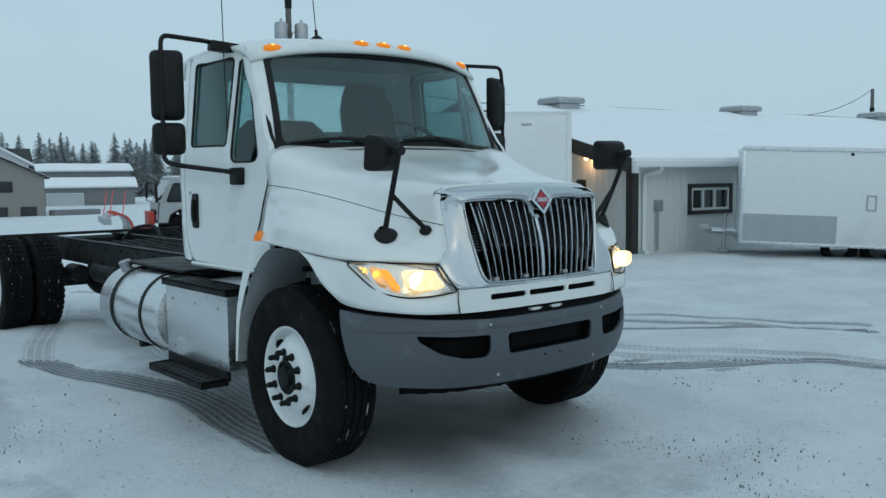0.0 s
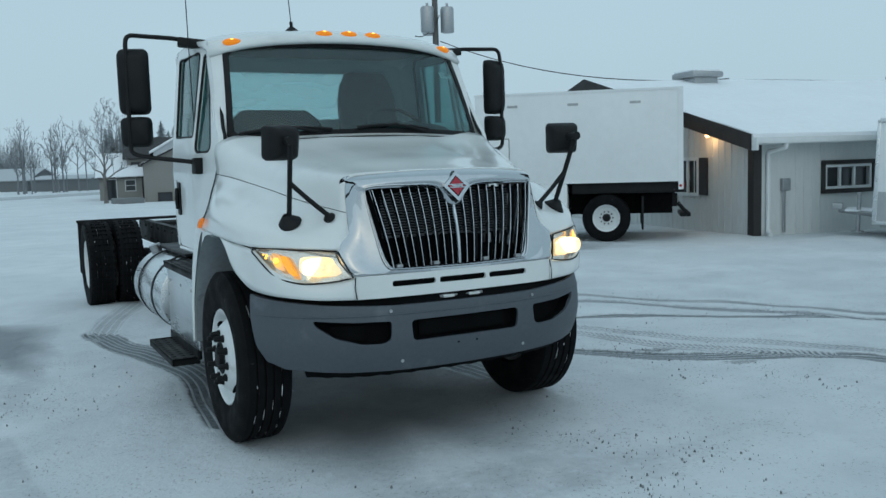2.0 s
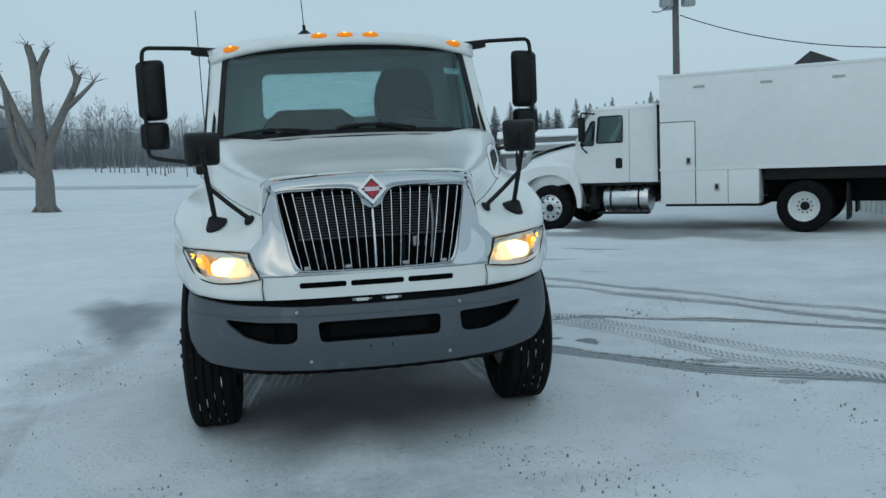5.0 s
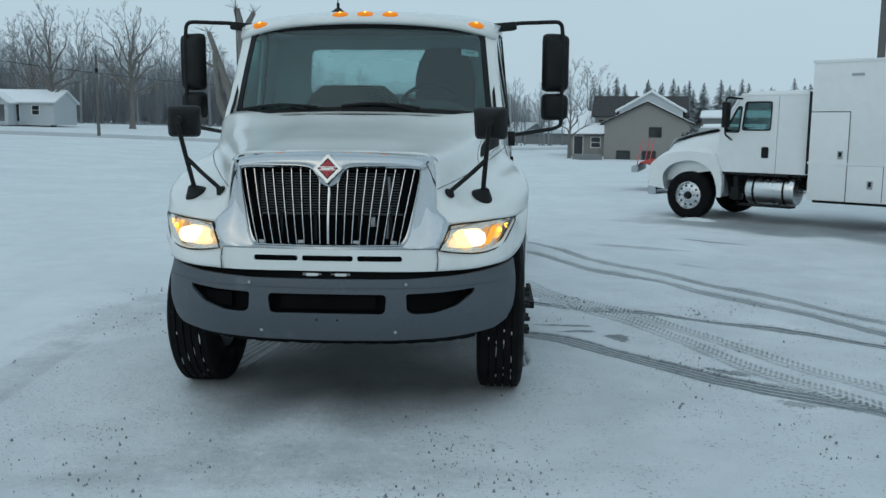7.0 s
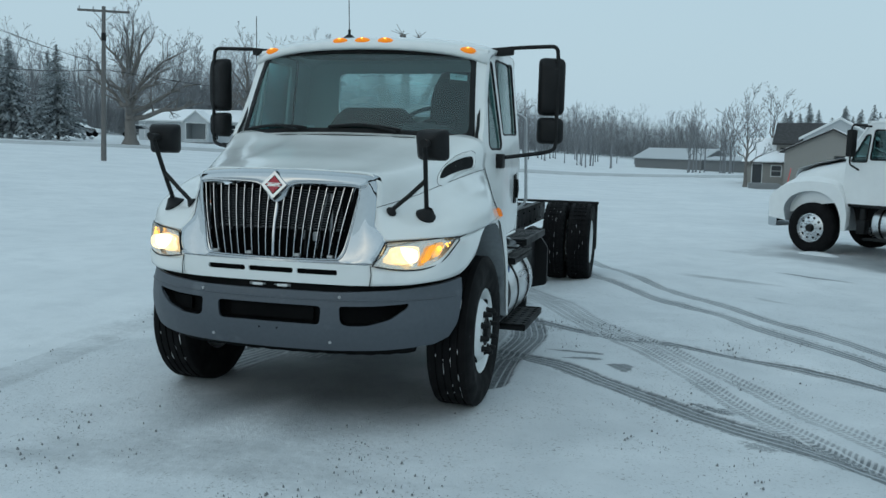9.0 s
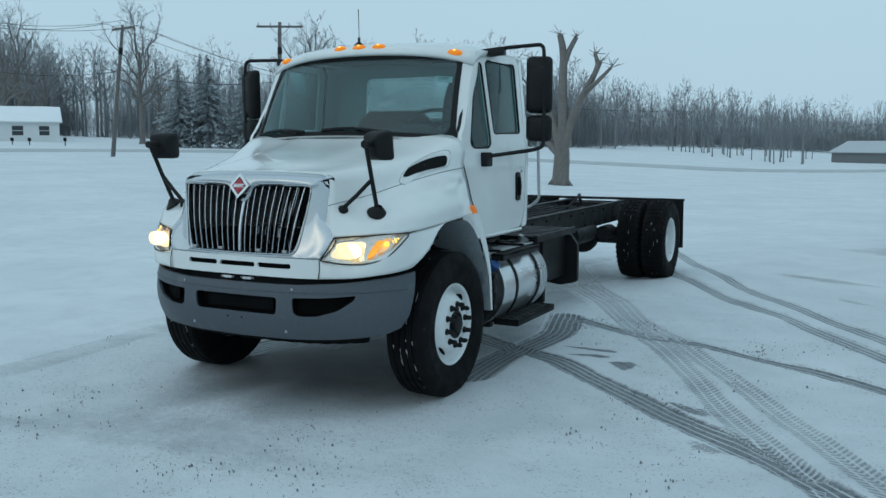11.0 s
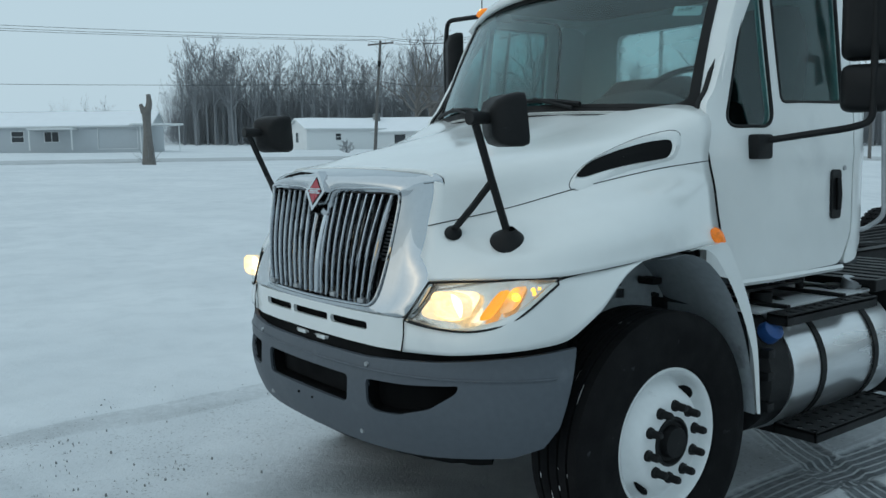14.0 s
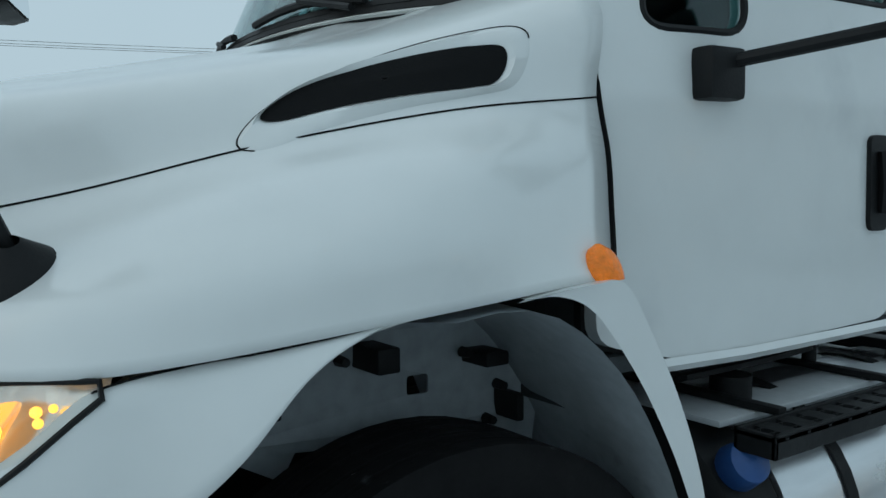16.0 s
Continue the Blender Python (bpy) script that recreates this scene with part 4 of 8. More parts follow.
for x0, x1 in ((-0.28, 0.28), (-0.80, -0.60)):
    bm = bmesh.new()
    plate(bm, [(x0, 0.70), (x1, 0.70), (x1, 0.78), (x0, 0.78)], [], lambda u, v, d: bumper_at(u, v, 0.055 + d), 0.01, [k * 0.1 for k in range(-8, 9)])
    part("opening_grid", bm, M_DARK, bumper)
for u, v in ((0.457, 0.855), (-0.457, 0.855), (0.395, 0.572), (-0.395, 0.572), (0.06, 0.645), (-0.06, 0.645)):
    p, q = bumper_at(u, v, -0.006), bumper_at(u, v, 0.01)
    part("bumper_bolt", cyled(q, p, 0.012 if abs(u) > 0.1 else 0.006, 0.009 if abs(u) > 0.1 else 0.005, 10), M_STEEL if abs(u) > 0.1 else M_DARK, bumper)
# near-black sheet paints the shade in the gap over the bumper
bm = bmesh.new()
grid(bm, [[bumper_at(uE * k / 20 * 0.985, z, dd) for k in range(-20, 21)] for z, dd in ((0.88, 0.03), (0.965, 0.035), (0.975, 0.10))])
part("bumper_gap_backing", bm, M_DARK, bumper)
part("bumper_ridge", tubed([bumper_at(uE * k / 30 * 0.93, 0.832 + 0.012 * abs(k) / 30, -0.001) for k in range(-30, 31)], 0.0045, 6), M_BUMPER, bumper)
for x in (-0.09, 0.075):
    part("tow_bolt", tubed([(x - 0.055, -0.952, 0.902), (x + 0.055, -0.952, 0.902)], 0.009, 6), M_STEEL, bumper)
    part("tow_bracket", boxed(x - 0.035, x + 0.035, -0.965, -0.93, 0.893, 0.910, 0.005), M_WHEEL, bumper)
bm = bmesh.new()
grid(bm, [[bumper_at(uE * k / 20 * 0.74, z - 0.012 * math.cos(k * 0.078) + 0.004 * math.sin(k * 2.3), dd) for k in range(-20, 21)] for z, dd in ((0.535, 0.05), (0.486, 0.06), (0.488, 0.12))])
part("air_dam", bm, M_DARK, bumper, "black strip under the bumper")

# ----- cab -----


def side_x(y, z):
    k = max(0.0, (z - 1.75) / 0.72)
    x = 1.062 - 0.075 * k - 0.03 * max(0, (1.25 - z)) ** 1.0
    if y < 0.85:
        x -= 0.055 * ((0.85 - y) / 0.46) ** 1.4
    x -= 0.075 * k * sstep(1.0, 0.72, y)
    if y > 1.45:
        x -= 0.07 * ((y - 1.45) / 0.24) ** 2
    return x


def belt(y, z):
    return 0.006 * math.exp(-((z - 1.62) / 0.03) ** 2)


DOOR = rounded([(0.392, 1.13), (0.392, 1.845), (0.452, 1.90), (0.765, 2.44), (0.84, 2.485), (1.42, 2.485), (1.462, 2.43), (1.462, 1.24), (1.38, 1.09), (0.62, 1.075)], 0.05)
QWIN = rounded([(0.485, 1.752), (0.790, 1.752), (0.825, 2.405), (0.765, 2.405)], 0.075, 6)
WIN = rounded([(0.862, 1.86), (1.372, 1.868), (1.372, 2.425), (0.872, 2.425)], 0.035)
QUARTER = rounded([(1.472, 1.24), (1.472, 2.47), (1.60, 2.47), (1.675, 2.38), (1.69, 2.2), (1.675, 1.3), (1.56, 1.10), (1.40, 1.08)], 0.05)
CUT_V = [1.2, 1.35, 1.5, 1.57, 1.6, 1.64, 1.68, 1.75, 1.85, 1.95, 2.05, 2.15, 2.25, 2.35, 2.45]
CUT_U = [0.45, 0.55, 0.65, 0.75, 0.85, 1.0, 1.2, 1.45, 1.5, 1.55, 1.6, 1.65]
CAB = new("cab")
CAB.parent = TRUCK
tagged(CAB, "white painted steel day cab")
for s in (1, -1):

    def side(u, v, d, s=s):
        return Vector((s * (side_x(u, v) + belt(u, v) - d), u, v))

    bm = bmesh.new()
    plate(bm, DOOR, [QWIN, WIN], side, 0.04, CUT_U, CUT_V)
    door = part("door", bm, M_PAINT, TRUCK, "closed white cab door", 40)
    bm = bmesh.new()
    plate(bm, QUARTER, [], side, 0.04, CUT_U, CUT_V)
    part("rear_corner", bm, M_PAINT, CAB, "", 50)
    for loop, name in ((QWIN, "quarter_window"), (WIN, "door_window")):
        bm = bmesh.new()
        grow = [(sum(p[0] for p in loop) / len(loop), sum(p[1] for p in loop) / len(loop))][0]
        big = [(grow[0] + (p[0] - grow[0]) * 1.02, grow[1] + (p[1] - grow[1]) * 1.01) for p in loop]
        plate(bm, big, [], lambda u, v, d, s=s: side(u, v, d + 0.016, s), 0.004, CUT_U, CUT_V)
        pane = part(name, bm, M_GLASS2, door, "tinted side window", 60)
        pane.visible_shadow = False
        bm = bmesh.new()
        path = [side(p[0], p[1], 0.004, s) for p in loop]
        tube(bm, [*path, path[0]], 0.009, 6)
        part("window_seal", bm, M_BLACK, door)
    bm = bmesh.new()
    plate(bm, DOOR, [[(0.93 + (u - 0.93) * 0.975, 1.78 + (v - 1.78) * 0.98) for u, v in DOOR]], lambda u, v, d, s=s: side(u, v, d + 0.034, s) + Vector((0, (u - 0.93) * 0.016, (v - 1.78) * 0.013)), 0.02, CUT_U, CUT_V)
    part("door_seal", bm, M_BLACK, CAB)
    # latch plate handle, a black recess
    bm = bmesh.new()
    plate(bm, rounded([(1.264, 1.315), (1.348, 1.315), (1.343, 1.550), (1.259, 1.550)], 0.025), [], lambda u, v, d, s=s: side(u, v, d - 0.012, s), 0.02)
    handle = part("door_handle", bm, M_BLACK, door, "black recessed door handle")
    part("handle_pull", tubed([side(1.308, 1.36, -0.02, s), side(1.303, 1.43, -0.026, s), side(1.301, 1.51, -0.02, s)], 0.014, 6), M_BLACK, handle)
    part("door_lock", cyled(side(1.385, 1.555, 0.0, s), side(1.385, 1.555, -0.006, s), 0.012), M_STEEL, door)
    # sill under the door
    bm = bmesh.new()
    grid(bm, [[side(y, z, d, s) for y in (0.55, 0.8, 1.1, 1.4)] for z, d in ((1.085, -0.004), (1.07, -0.012), (1.055, 0.0), (1.05, 0.12))])
    part("sill", bm, M_PAINT, CAB)
    if s > 0:
        bm = bmesh.new()
        tube(bm, bent([side(1.62, 1.235, 0.02, s), side(1.72, 1.235, -0.035, s), (s * 1.085, 1.745, 1.3), (s * 1.06, 1.745, 2.02), (s * 0.98, 1.70, 2.06)], 0.04), 0.013, 8)
        part("grab_rail", bm, M_STEEL, CAB, "bare steel grab rail")


def shield(u, v, out=0.0):
    """The windshield's surface: u -1 to 1 across, v 0 to 1 up."""
    a = abs(u)
    bx, by, bz = 0.968 * u, 0.20 + 0.255 * a ** 2.3, 1.865 - 0.035 * a ** 2
    tx, ty, tz = 0.905 * u, 0.565 + 0.175 * a ** 2.3, 2.502 - 0.03 * a ** 2
    bow = 0.018 * math.sin(math.pi * v)
    p = Vector((bx + (tx - bx) * v, by + (ty - by) * v - bow, bz + (tz - bz) * v))
    n = Vector((0.35 * u * a, -0.86, 0.42)).normalized()
    return p + n * out


US = [k * 0.1 for k in range(-10, 11)]
VS = [0.15, 0.3, 0.5, 0.7, 0.85]
OUT = [(-1.0, -0.034), (1.0, -0.034), (1.02, 0.5), (1.03, 1.03), (-1.03, 1.03), (-1.02, 0.5)]
PANE = rounded([(-0.955, -0.028), (0.955, -0.028), (0.945, 0.955), (-0.945, 0.955)], 0.06)
VIEW = rounded([(-0.915, 0.02), (0.915, 0.02), (0.905, 0.915), (-0.905, 0.915)], 0.08)
bm = bmesh.new()
plate(bm, OUT, [PANE], lambda u, v, d: shield(u, v, -d), 0.03, US, VS)
part("windshield_frame", bm, M_PAINT, CAB, "", 50)
bm = bmesh.new()
plate(bm, PANE, [VIEW], lambda u, v, d: shield(u, v, 0.004 - d), 0.012, US, VS)
part("windshield_border", bm, M_BLACK, CAB, "black rubber windshield border", 50)
bm = bmesh.new()
plate(bm, [(u * 0.99, 0.5 + (v - 0.5) * 0.99) for u, v in PANE], [], lambda u, v, d: shield(u, v, 0.0 - d), 0.004, US, VS)
ws = part("windshield", bm, M_GLASS, CAB, "curved one-piece windshield", 60)
ws.visible_shadow = False
for s in (1, -1):
    # pillar between windshield and door
    bm = bmesh.new()
    rows = []
    for k in range(9):
        v = -0.03 + 1.06 * k / 8
        a = shield(s * (1.0 + 0.03 * max(0, v)), v, 0.002)
        yy = min(0.80, 0.40 + 0.44 * v + 0.03)
        b = Vector((s * (side_x(yy, a.z) + 0.002), max(yy, a.y + 0.035), a.z))
        rows.append([a, a.lerp(b, 0.5) + Vector((s * 0.012, -0.008, 0)), b, b - Vector((s * 0.04, 0, 0)), a + Vector((-s * 0.02, 0.05, 0))])
    grid(bm, rows, closed=True, cap=True)
    part("pillar", bm, M_PAINT, CAB, "", 60)

# roof: a low crowned shell with a brow over the windshield
rows = []
for k, (y, z, half, drop) in enumerate([(0.50, 2.495, 0.0, 0), (0.56, 2.545, 0, 0), (0.66, 2.578, 0, 0), (0.9, 2.608, 0, 0), (1.2, 2.615, 0, 0), (1.5, 2.60, 0, 0), (1.64, 2.57, 0, 0), (1.695, 2.52, 0, 0), (1.705, 2.46, 0, 0)]):
    row = []
    for i in range(25):
        a = -1 + 2 * i / 24
        xx = 0.935 if y > 0.8 else 0.905 + 0.03 * (y - 0.5) / 0.3
        if y > 1.6:
            xx -= 0.03 * ((y - 1.6) / 0.1)
        edge_y = 0.185 * abs(a) ** 2.3 * sstep(0.95, 0.5, y)
        lip = abs(a) ** 7
        row.append((xx * a * (1 + 0.05 * lip), y + edge_y, z - 0.055 * a * a - 0.05 * lip))
    rows.append(row)
bm = bmesh.new()
grid(bm, rows)
roof = part("roof", bm, M_PAINT, CAB, "white crowned roof with five amber lamps", 60)
thicken(roof, 0.03)
bmr = bmesh.new()
grid(bmr, rows)
ROOF_TREE = BVHTree.FromBMesh(bmr)
bmr.free()
for x in (-0.795, -0.181, 0.0, 0.181, 0.795):
    y = 0.60 + 0.11 * (abs(x) / 0.8) ** 2.3 - 0.025
    hit, nrm, _, _ = ROOF_TREE.ray_cast(Vector((x, y, 3)), Vector((0, 0, -1)))
    if nrm.z < 0:
        nrm = -nrm
    turn = Matrix.Translation(hit + Vector((0, -0.012, -0.008))) @ pose(0, 0, 0, 38, 4 * x, 14 * x)
    bm = bmesh.new()
    bmesh.ops.create_uvsphere(bm, u_segments=16, v_segments=8, radius=1.0, matrix=turn @ Matrix.Diagonal((0.062, 0.030, 0.024, 1)))
    lamp = part("roof_lamp", bm, M_AMBER, CAB, "lit amber clearance lamp")
    bm = bmesh.new()
    bmesh.ops.create_uvsphere(bm, u_segments=10, v_segments=6, radius=1.0, matrix=turn @ Matrix.Translation((0, 0, 0.014)) @ Matrix.Diagonal((0.018, 0.014, 0.012, 1)))
    part("lamp_core", bm, M_AMBERCORE, lamp)

# back wall with its window, floor and firewall
bm = bmesh.new()
RW = rounded([(-0.63, 2.015), (0.63, 2.015), (0.62, 2.385), (-0.62, 2.385)], 0.06)
plate(bm, rounded([(-0.985, 1.10), (0.985, 1.10), (0.985, 1.9), (0.905, 2.47), (-0.905, 2.47), (-0.985, 1.9)], 0.08), [RW], lambda u, v, d: Vector((u, 1.70 - d, v)), 0.05)
part("back_wall", bm, M_PAINT, CAB, "white back wall with a wide window")
bm = bmesh.new()
plate(bm, [(u * 1.01, 2.2 + (v - 2.2) * 1.02) for u, v in RW], [], lambda u, v, d: Vector((u, 1.675 - d, v)), 0.005)
pane = part("rear_window", bm, M_REARGLASS, CAB, "partly translucent rear window")
pane.visible_shadow = False
part("cab_floor", boxed(-1.0, 1.0, 0.42, 1.66, 1.06, 1.10, 0.01), M_INT, CAB)
part("firewall", boxed(-0.97, 0.97, 0.40, 0.44, 0.98, 1.78, 0.01), M_INT, CAB)
part("headliner", boxed(-0.86, 0.86, 0.85, 1.64, 2.50, 2.515), M_INT, CAB)
bm = bmesh.new()
grid(bm, [[(x, y + 0.20 * (abs(x) / 0.95) ** 2.3, z) for x in (-0.95, -0.7, -0.4, 0, 0.4, 0.7, 0.95)] for y, z in ((0.22, 1.83), (0.42, 1.865), (0.56, 1.85), (0.63, 1.78), (0.66, 1.6), (0.62, 1.3))])
dash = part("dashboard", bm, M_INT, CAB, "dark grey dashboard", 60)
bm = bmesh.new()
grid(bm, [[(0.48 + 0.27 * math.cos(a), y, 1.84 + h * math.sin(a)) for a in [math.pi * k / 10 for k in range(11)]] for y, h in ((0.40, 0.02), (0.46, 0.085), (0.58, 0.10), (0.66, 0.07))])
part("instrument_hood", bm, M_INT, CAB, "", 60)
# steering wheel
WHEEL_M = Matrix.Translation((0.46, 0.83, 1.93)) @ pose(0, 0, 0, 38, 0, 0)
bm = bmesh.new()
pts = [WHEEL_M @ Vector((0.215 * math.cos(a), 0.215 * math.sin(a), 0)) for a in [2 * math.pi * k / 28 for k in range(29)]]
tube(bm, pts, 0.016, 8, cap=False)
for a in (0.2, math.pi - 0.2, 4.71):
    tube(bm, [WHEEL_M @ Vector((0, 0, -0.02)), WHEEL_M @ Vector((0.21 * math.cos(a), 0.21 * math.sin(a), 0))], 0.016, 6)
cyl(bm, WHEEL_M @ Vector((0, 0, -0.03)), WHEEL_M @ Vector((0, 0, 0.012)), 0.075, 0.06)
tube(bm, [WHEEL_M @ Vector((0, 0, 0)), (0.46, 0.55, 1.6)], 0.03, 8)
part("steering_wheel", bm, M_BLACK, CAB, "black steering wheel")


def seat(x, w, top, name, label):
    base = new(name)
    base.parent = TRUCK
    tagged(base, label)
    part("seat_cushion", boxed(x - w / 2, x + w / 2, 0.95, 1.45, 1.42, 1.58, 0.05), M_SEAT, base)
    bm = bmesh.new()
    rows = []
    for k in range(9):
        v = k / 8
        z = 1.5 + (top - 1.5) * v
        ww = w / 2 * (1.0 if v < 0.7 else 1 - 0.35 * ((v - 0.7) / 0.3) ** 2)
        y = 1.38 + 0.14 * v
        rows.append([(x - ww, y + 0.05, z), (x - ww * 0.95, y - 0.02, z), (x - ww * 0.6, y - 0.05, z), (x + ww * 0.6, y - 0.05, z), (x + ww * 0.95, y - 0.02, z), (x + ww, y + 0.05, z), (x + ww * 0.8, y + 0.10, z), (x - ww * 0.8, y + 0.10, z)])
    grid(bm, rows, closed=True, cap=True)
    part("backrest", bm, M_SEAT, base, "", 60)


seat(0.525, 0.50, 2.385, "driver_seat", "dark high-back cloth seat")
seat(-0.25, 0.80, 2.08, "bench_seat", "dark low-back cloth bench seat")
part("dash_papers", boxed(-0.52, -0.34, 0.36, 0.46, 1.872, 1.895, 0.003), M_PAPER, CAB, "paper lying on the dashboard")
bm = bmesh.new()
plate(bm, [(0.755, 0.648), (0.885, 0.642), (0.885, 0.71), (0.755, 0.716)], [], lambda u, v, d: shield(u, v, -0.008 - d), 0.001)
sticker = part("stock_sticker", bm, M_PAPER, ws, "small white sticker with handwritten number")
text = bpy.data.curves.new("sticker_text", "FONT")
text.body, text.size, text.align_x = "14-097", 0.030, "CENTER"
tob = new("sticker_text", text)
text.materials.append(M_INK)
a, b, c = shield(0.775, 0.665, 0.006), shield(0.865, 0.665, 0.006), shield(0.82, 0.71, 0.006)
ax = (b - a).normalized()
az = (ax.cross(c - a)).normalized()
ay = az.cross(ax)
if az.y > 0:
    az = -az
mm = Matrix((ax, ay, ax.cross(ay))).transposed().to_4x4()
mm.translation = (a + b) / 2
tob.matrix_basis = mm
tob.parent = sticker

# cowl and wipers
bm = bmesh.new()
grid(bm, [[shield(u, -0.06, o) for u in [k * 0.093 for k in range(-10, 11)]] for o in (0.012, -0.06)] + [[shield(u, -0.005, 0.006) for u in [k * 0.093 for k in range(-10, 11)]]])
part("cowl", bm, M_BLACK, CAB, "", 40)
for u0, u1 in ((-0.30, -0.88), (0.44, -0.12)):
    bm = bmesh.new()
    tube(bm, [shield(u0 + (u1 - u0) * t, 0.012 + 0.035 * math.sin(math.pi * t * 0.9), 0.018) for t in [k / 8 for k in range(9)]], 0.011, 6)
    um = (u0 + u1) / 2 + (0.22 if u0 < 0 else 0.25)
    tube(bm, [shield(um, -0.02, 0.025), shield((u0 + u1) / 2, 0.052, 0.028)], 0.009, 6)
    part("wiper", bm, M_BLACK, CAB, "black wiper resting on the windshield")

# door mirrors on their tube frames, and hood mirrors
for s in (1, -1):
    frame_ = new("door_mirror")
    frame_.parent = TRUCK
    tagged(frame_, "black tall mirror and convex mirror on a tube frame")
    bm = bmesh.new()
    tube(bm, bent([(s * 0.95, 0.98, 2.50), (s * 1.10, 0.95, 2.525), (s * 1.435, 0.90, 2.53), (s * 1.445, 0.89, 2.38), (s * 1.445, 0.89, 1.76), (s * 1.38, 0.84, 1.735), (s * 1.08, 0.705, 1.69)], 0.05), 0.015, 8)
    part("mirror_tube", bm, M_BLACK, frame_)
    bm = bmesh.new()
    box(bm, -0.10, 0.10, -0.06, 0.05, -0.03, 0.03, 0.012, pose(s * 0.99, 0.95, 2.495, 0, s * -6, s * 12))
    part("mirror_bracket", bm, M_BLACK, frame_)
    part("mirror_bracket", boxed(s * 1.065 - 0.03, s * 1.065 + 0.03, 0.622, 0.735, 1.610, 1.718, 0.014), M_BLACK, frame_)
    for z0, z1, w, nm in ((2.015, 2.445, 0.20, "tall_mirror"), (1.80, 2.0, 0.20, "convex_mirror")):
        m = pose(s * 1.395, 0.925, (z0 + z1) / 2, 0, 0, s * 24)
        bm = bmesh.new()
        h = (z1 - z0) / 2
        rows = []
        for d, k in ((0.035, 0.96), (0.0, 1.0), (-0.04, 0.93), (-0.06, 0.72)):
            rows.append([m @ Vector((p[0] * k, d, p[1] * (k if k < 0.95 else 1))) for p in rounded([(-w / 2, -h), (w / 2, -h), (w / 2, h), (-w / 2, h)], 0.045, 4)])
        grid(bm, rows, closed=True, cap=True)
        shell = part(nm, bm, M_BLACK, frame_, "", 50)
        bm = bmesh.new()
        bm.faces.new([bm.verts.new(m @ Vector((p[0] * 0.92, 0.037, p[1] * 0.95))) for p in rounded([(-w / 2, -h), (w / 2, -h), (w / 2, h), (-w / 2, h)], 0.04, 4)])
        part("mirror_glass", bm, M_MIRROR, shell)
    hm = new("hood_mirror")
    hm.parent = TRUCK
    tagged(hm, "black convex mirror on a forked stalk")
    m = pose(s * 0.92, -0.655, 1.770, 6, 0, s * -20)
    bm = bmesh.new()
    rows = []
    for d, k in ((0.045, 0.93), (0.025, 0.97), (-0.02, 0.92), (-0.055, 0.78), (-0.075, 0.5)):
        rows.append([m @ Vector((p[0] * k, d, p[1] * k)) for p in rounded([(-0.098, -0.098), (0.098, -0.098), (0.104, 0.098), (-0.104, 0.098)], 0.03, 4)])
    grid(bm, rows, closed=True, cap=True)
    shell = part("mirror_shell", bm, M_BLACK, hm, "", 50)
    bm = bmesh.new()
    bm.faces.new([bm.verts.new(m @ Vector((p[0], 0.047, p[1]))) for p in rounded([(-0.088, -0.088), (0.088, -0.088), (0.092, 0.088), (-0.092, 0.088)], 0.03, 4)])
    part("mirror_glass", bm, M_MIRROR, shell)
    f1, n1 = Vector((s * 0.880, -0.612, 1.334)), Vector((s * 0.45, -0.25, 0.85)).normalized()
    f2, n2 = Vector((s * 0.688, -0.722, 1.362)), Vector((s * 0.6, -0.45, 0.65)).normalized()
    bm = bmesh.new()
    head = Vector((s * 0.915, -0.80, 1.78))
    tube(bm, [f1 + Vector((0, 0, 0.01)), f1.lerp(head, 0.5), head], 0.0145, 8)
    tube(bm, [f2 + Vector((0, 0, 0.008)), f2.lerp(f1.lerp(head, 0.5), 0.5), f1.lerp(head, 0.5)], 0.0135, 8)
    cyl(bm, head - Vector((0, 0.02, 0)), head + Vector((0, 0.09, 0)), 0.026, 0.02, 10)
    part("stalk", bm, M_BLACK, hm)
    for f, nn, r in ((f1, n1, 0.072), (f2, n2, 0.034)):
        bm = bmesh.new()
        spun(bm, [(r * 0.22, r * 0.80), (r * 0.40, r * 0.62), (r * 0.78, r * 0.24), (r * 0.97, r * 0.06), (r, -r * 0.05), (r * 0.9, -r * 0.2)], f, nn, 22)
        part("foot", bm, M_BLACK, hm)

# aerials
bm = bmesh.new()
bmesh.ops.create_cone(bm, cap_ends=True, segments=14, radius1=0.055, radius2=0.02, depth=0.03, matrix=Matrix.Translation((-0.27, 0.98, 2.625)))
tube(bm, [(-0.27, 0.98, 2.62), (-0.272, 0.985, 2.68)], 0.012, 6)
tube(bm, [(-0.272, 0.985, 2.67), (-0.285, 1.0, 2.92)], 0.0035, 5)
part("roof_aerial", bm, M_BLACK, CAB, "short black whip aerial on the roof")
part("whip_aerial", tubed([(-1.03, 0.86, 1.72), (-1.035, 0.865, 2.2), (-1.04, 0.87, 2.78)], 0.0035, 5), M_BLACK, CAB, "thin whip aerial")

# ----- wheels -----


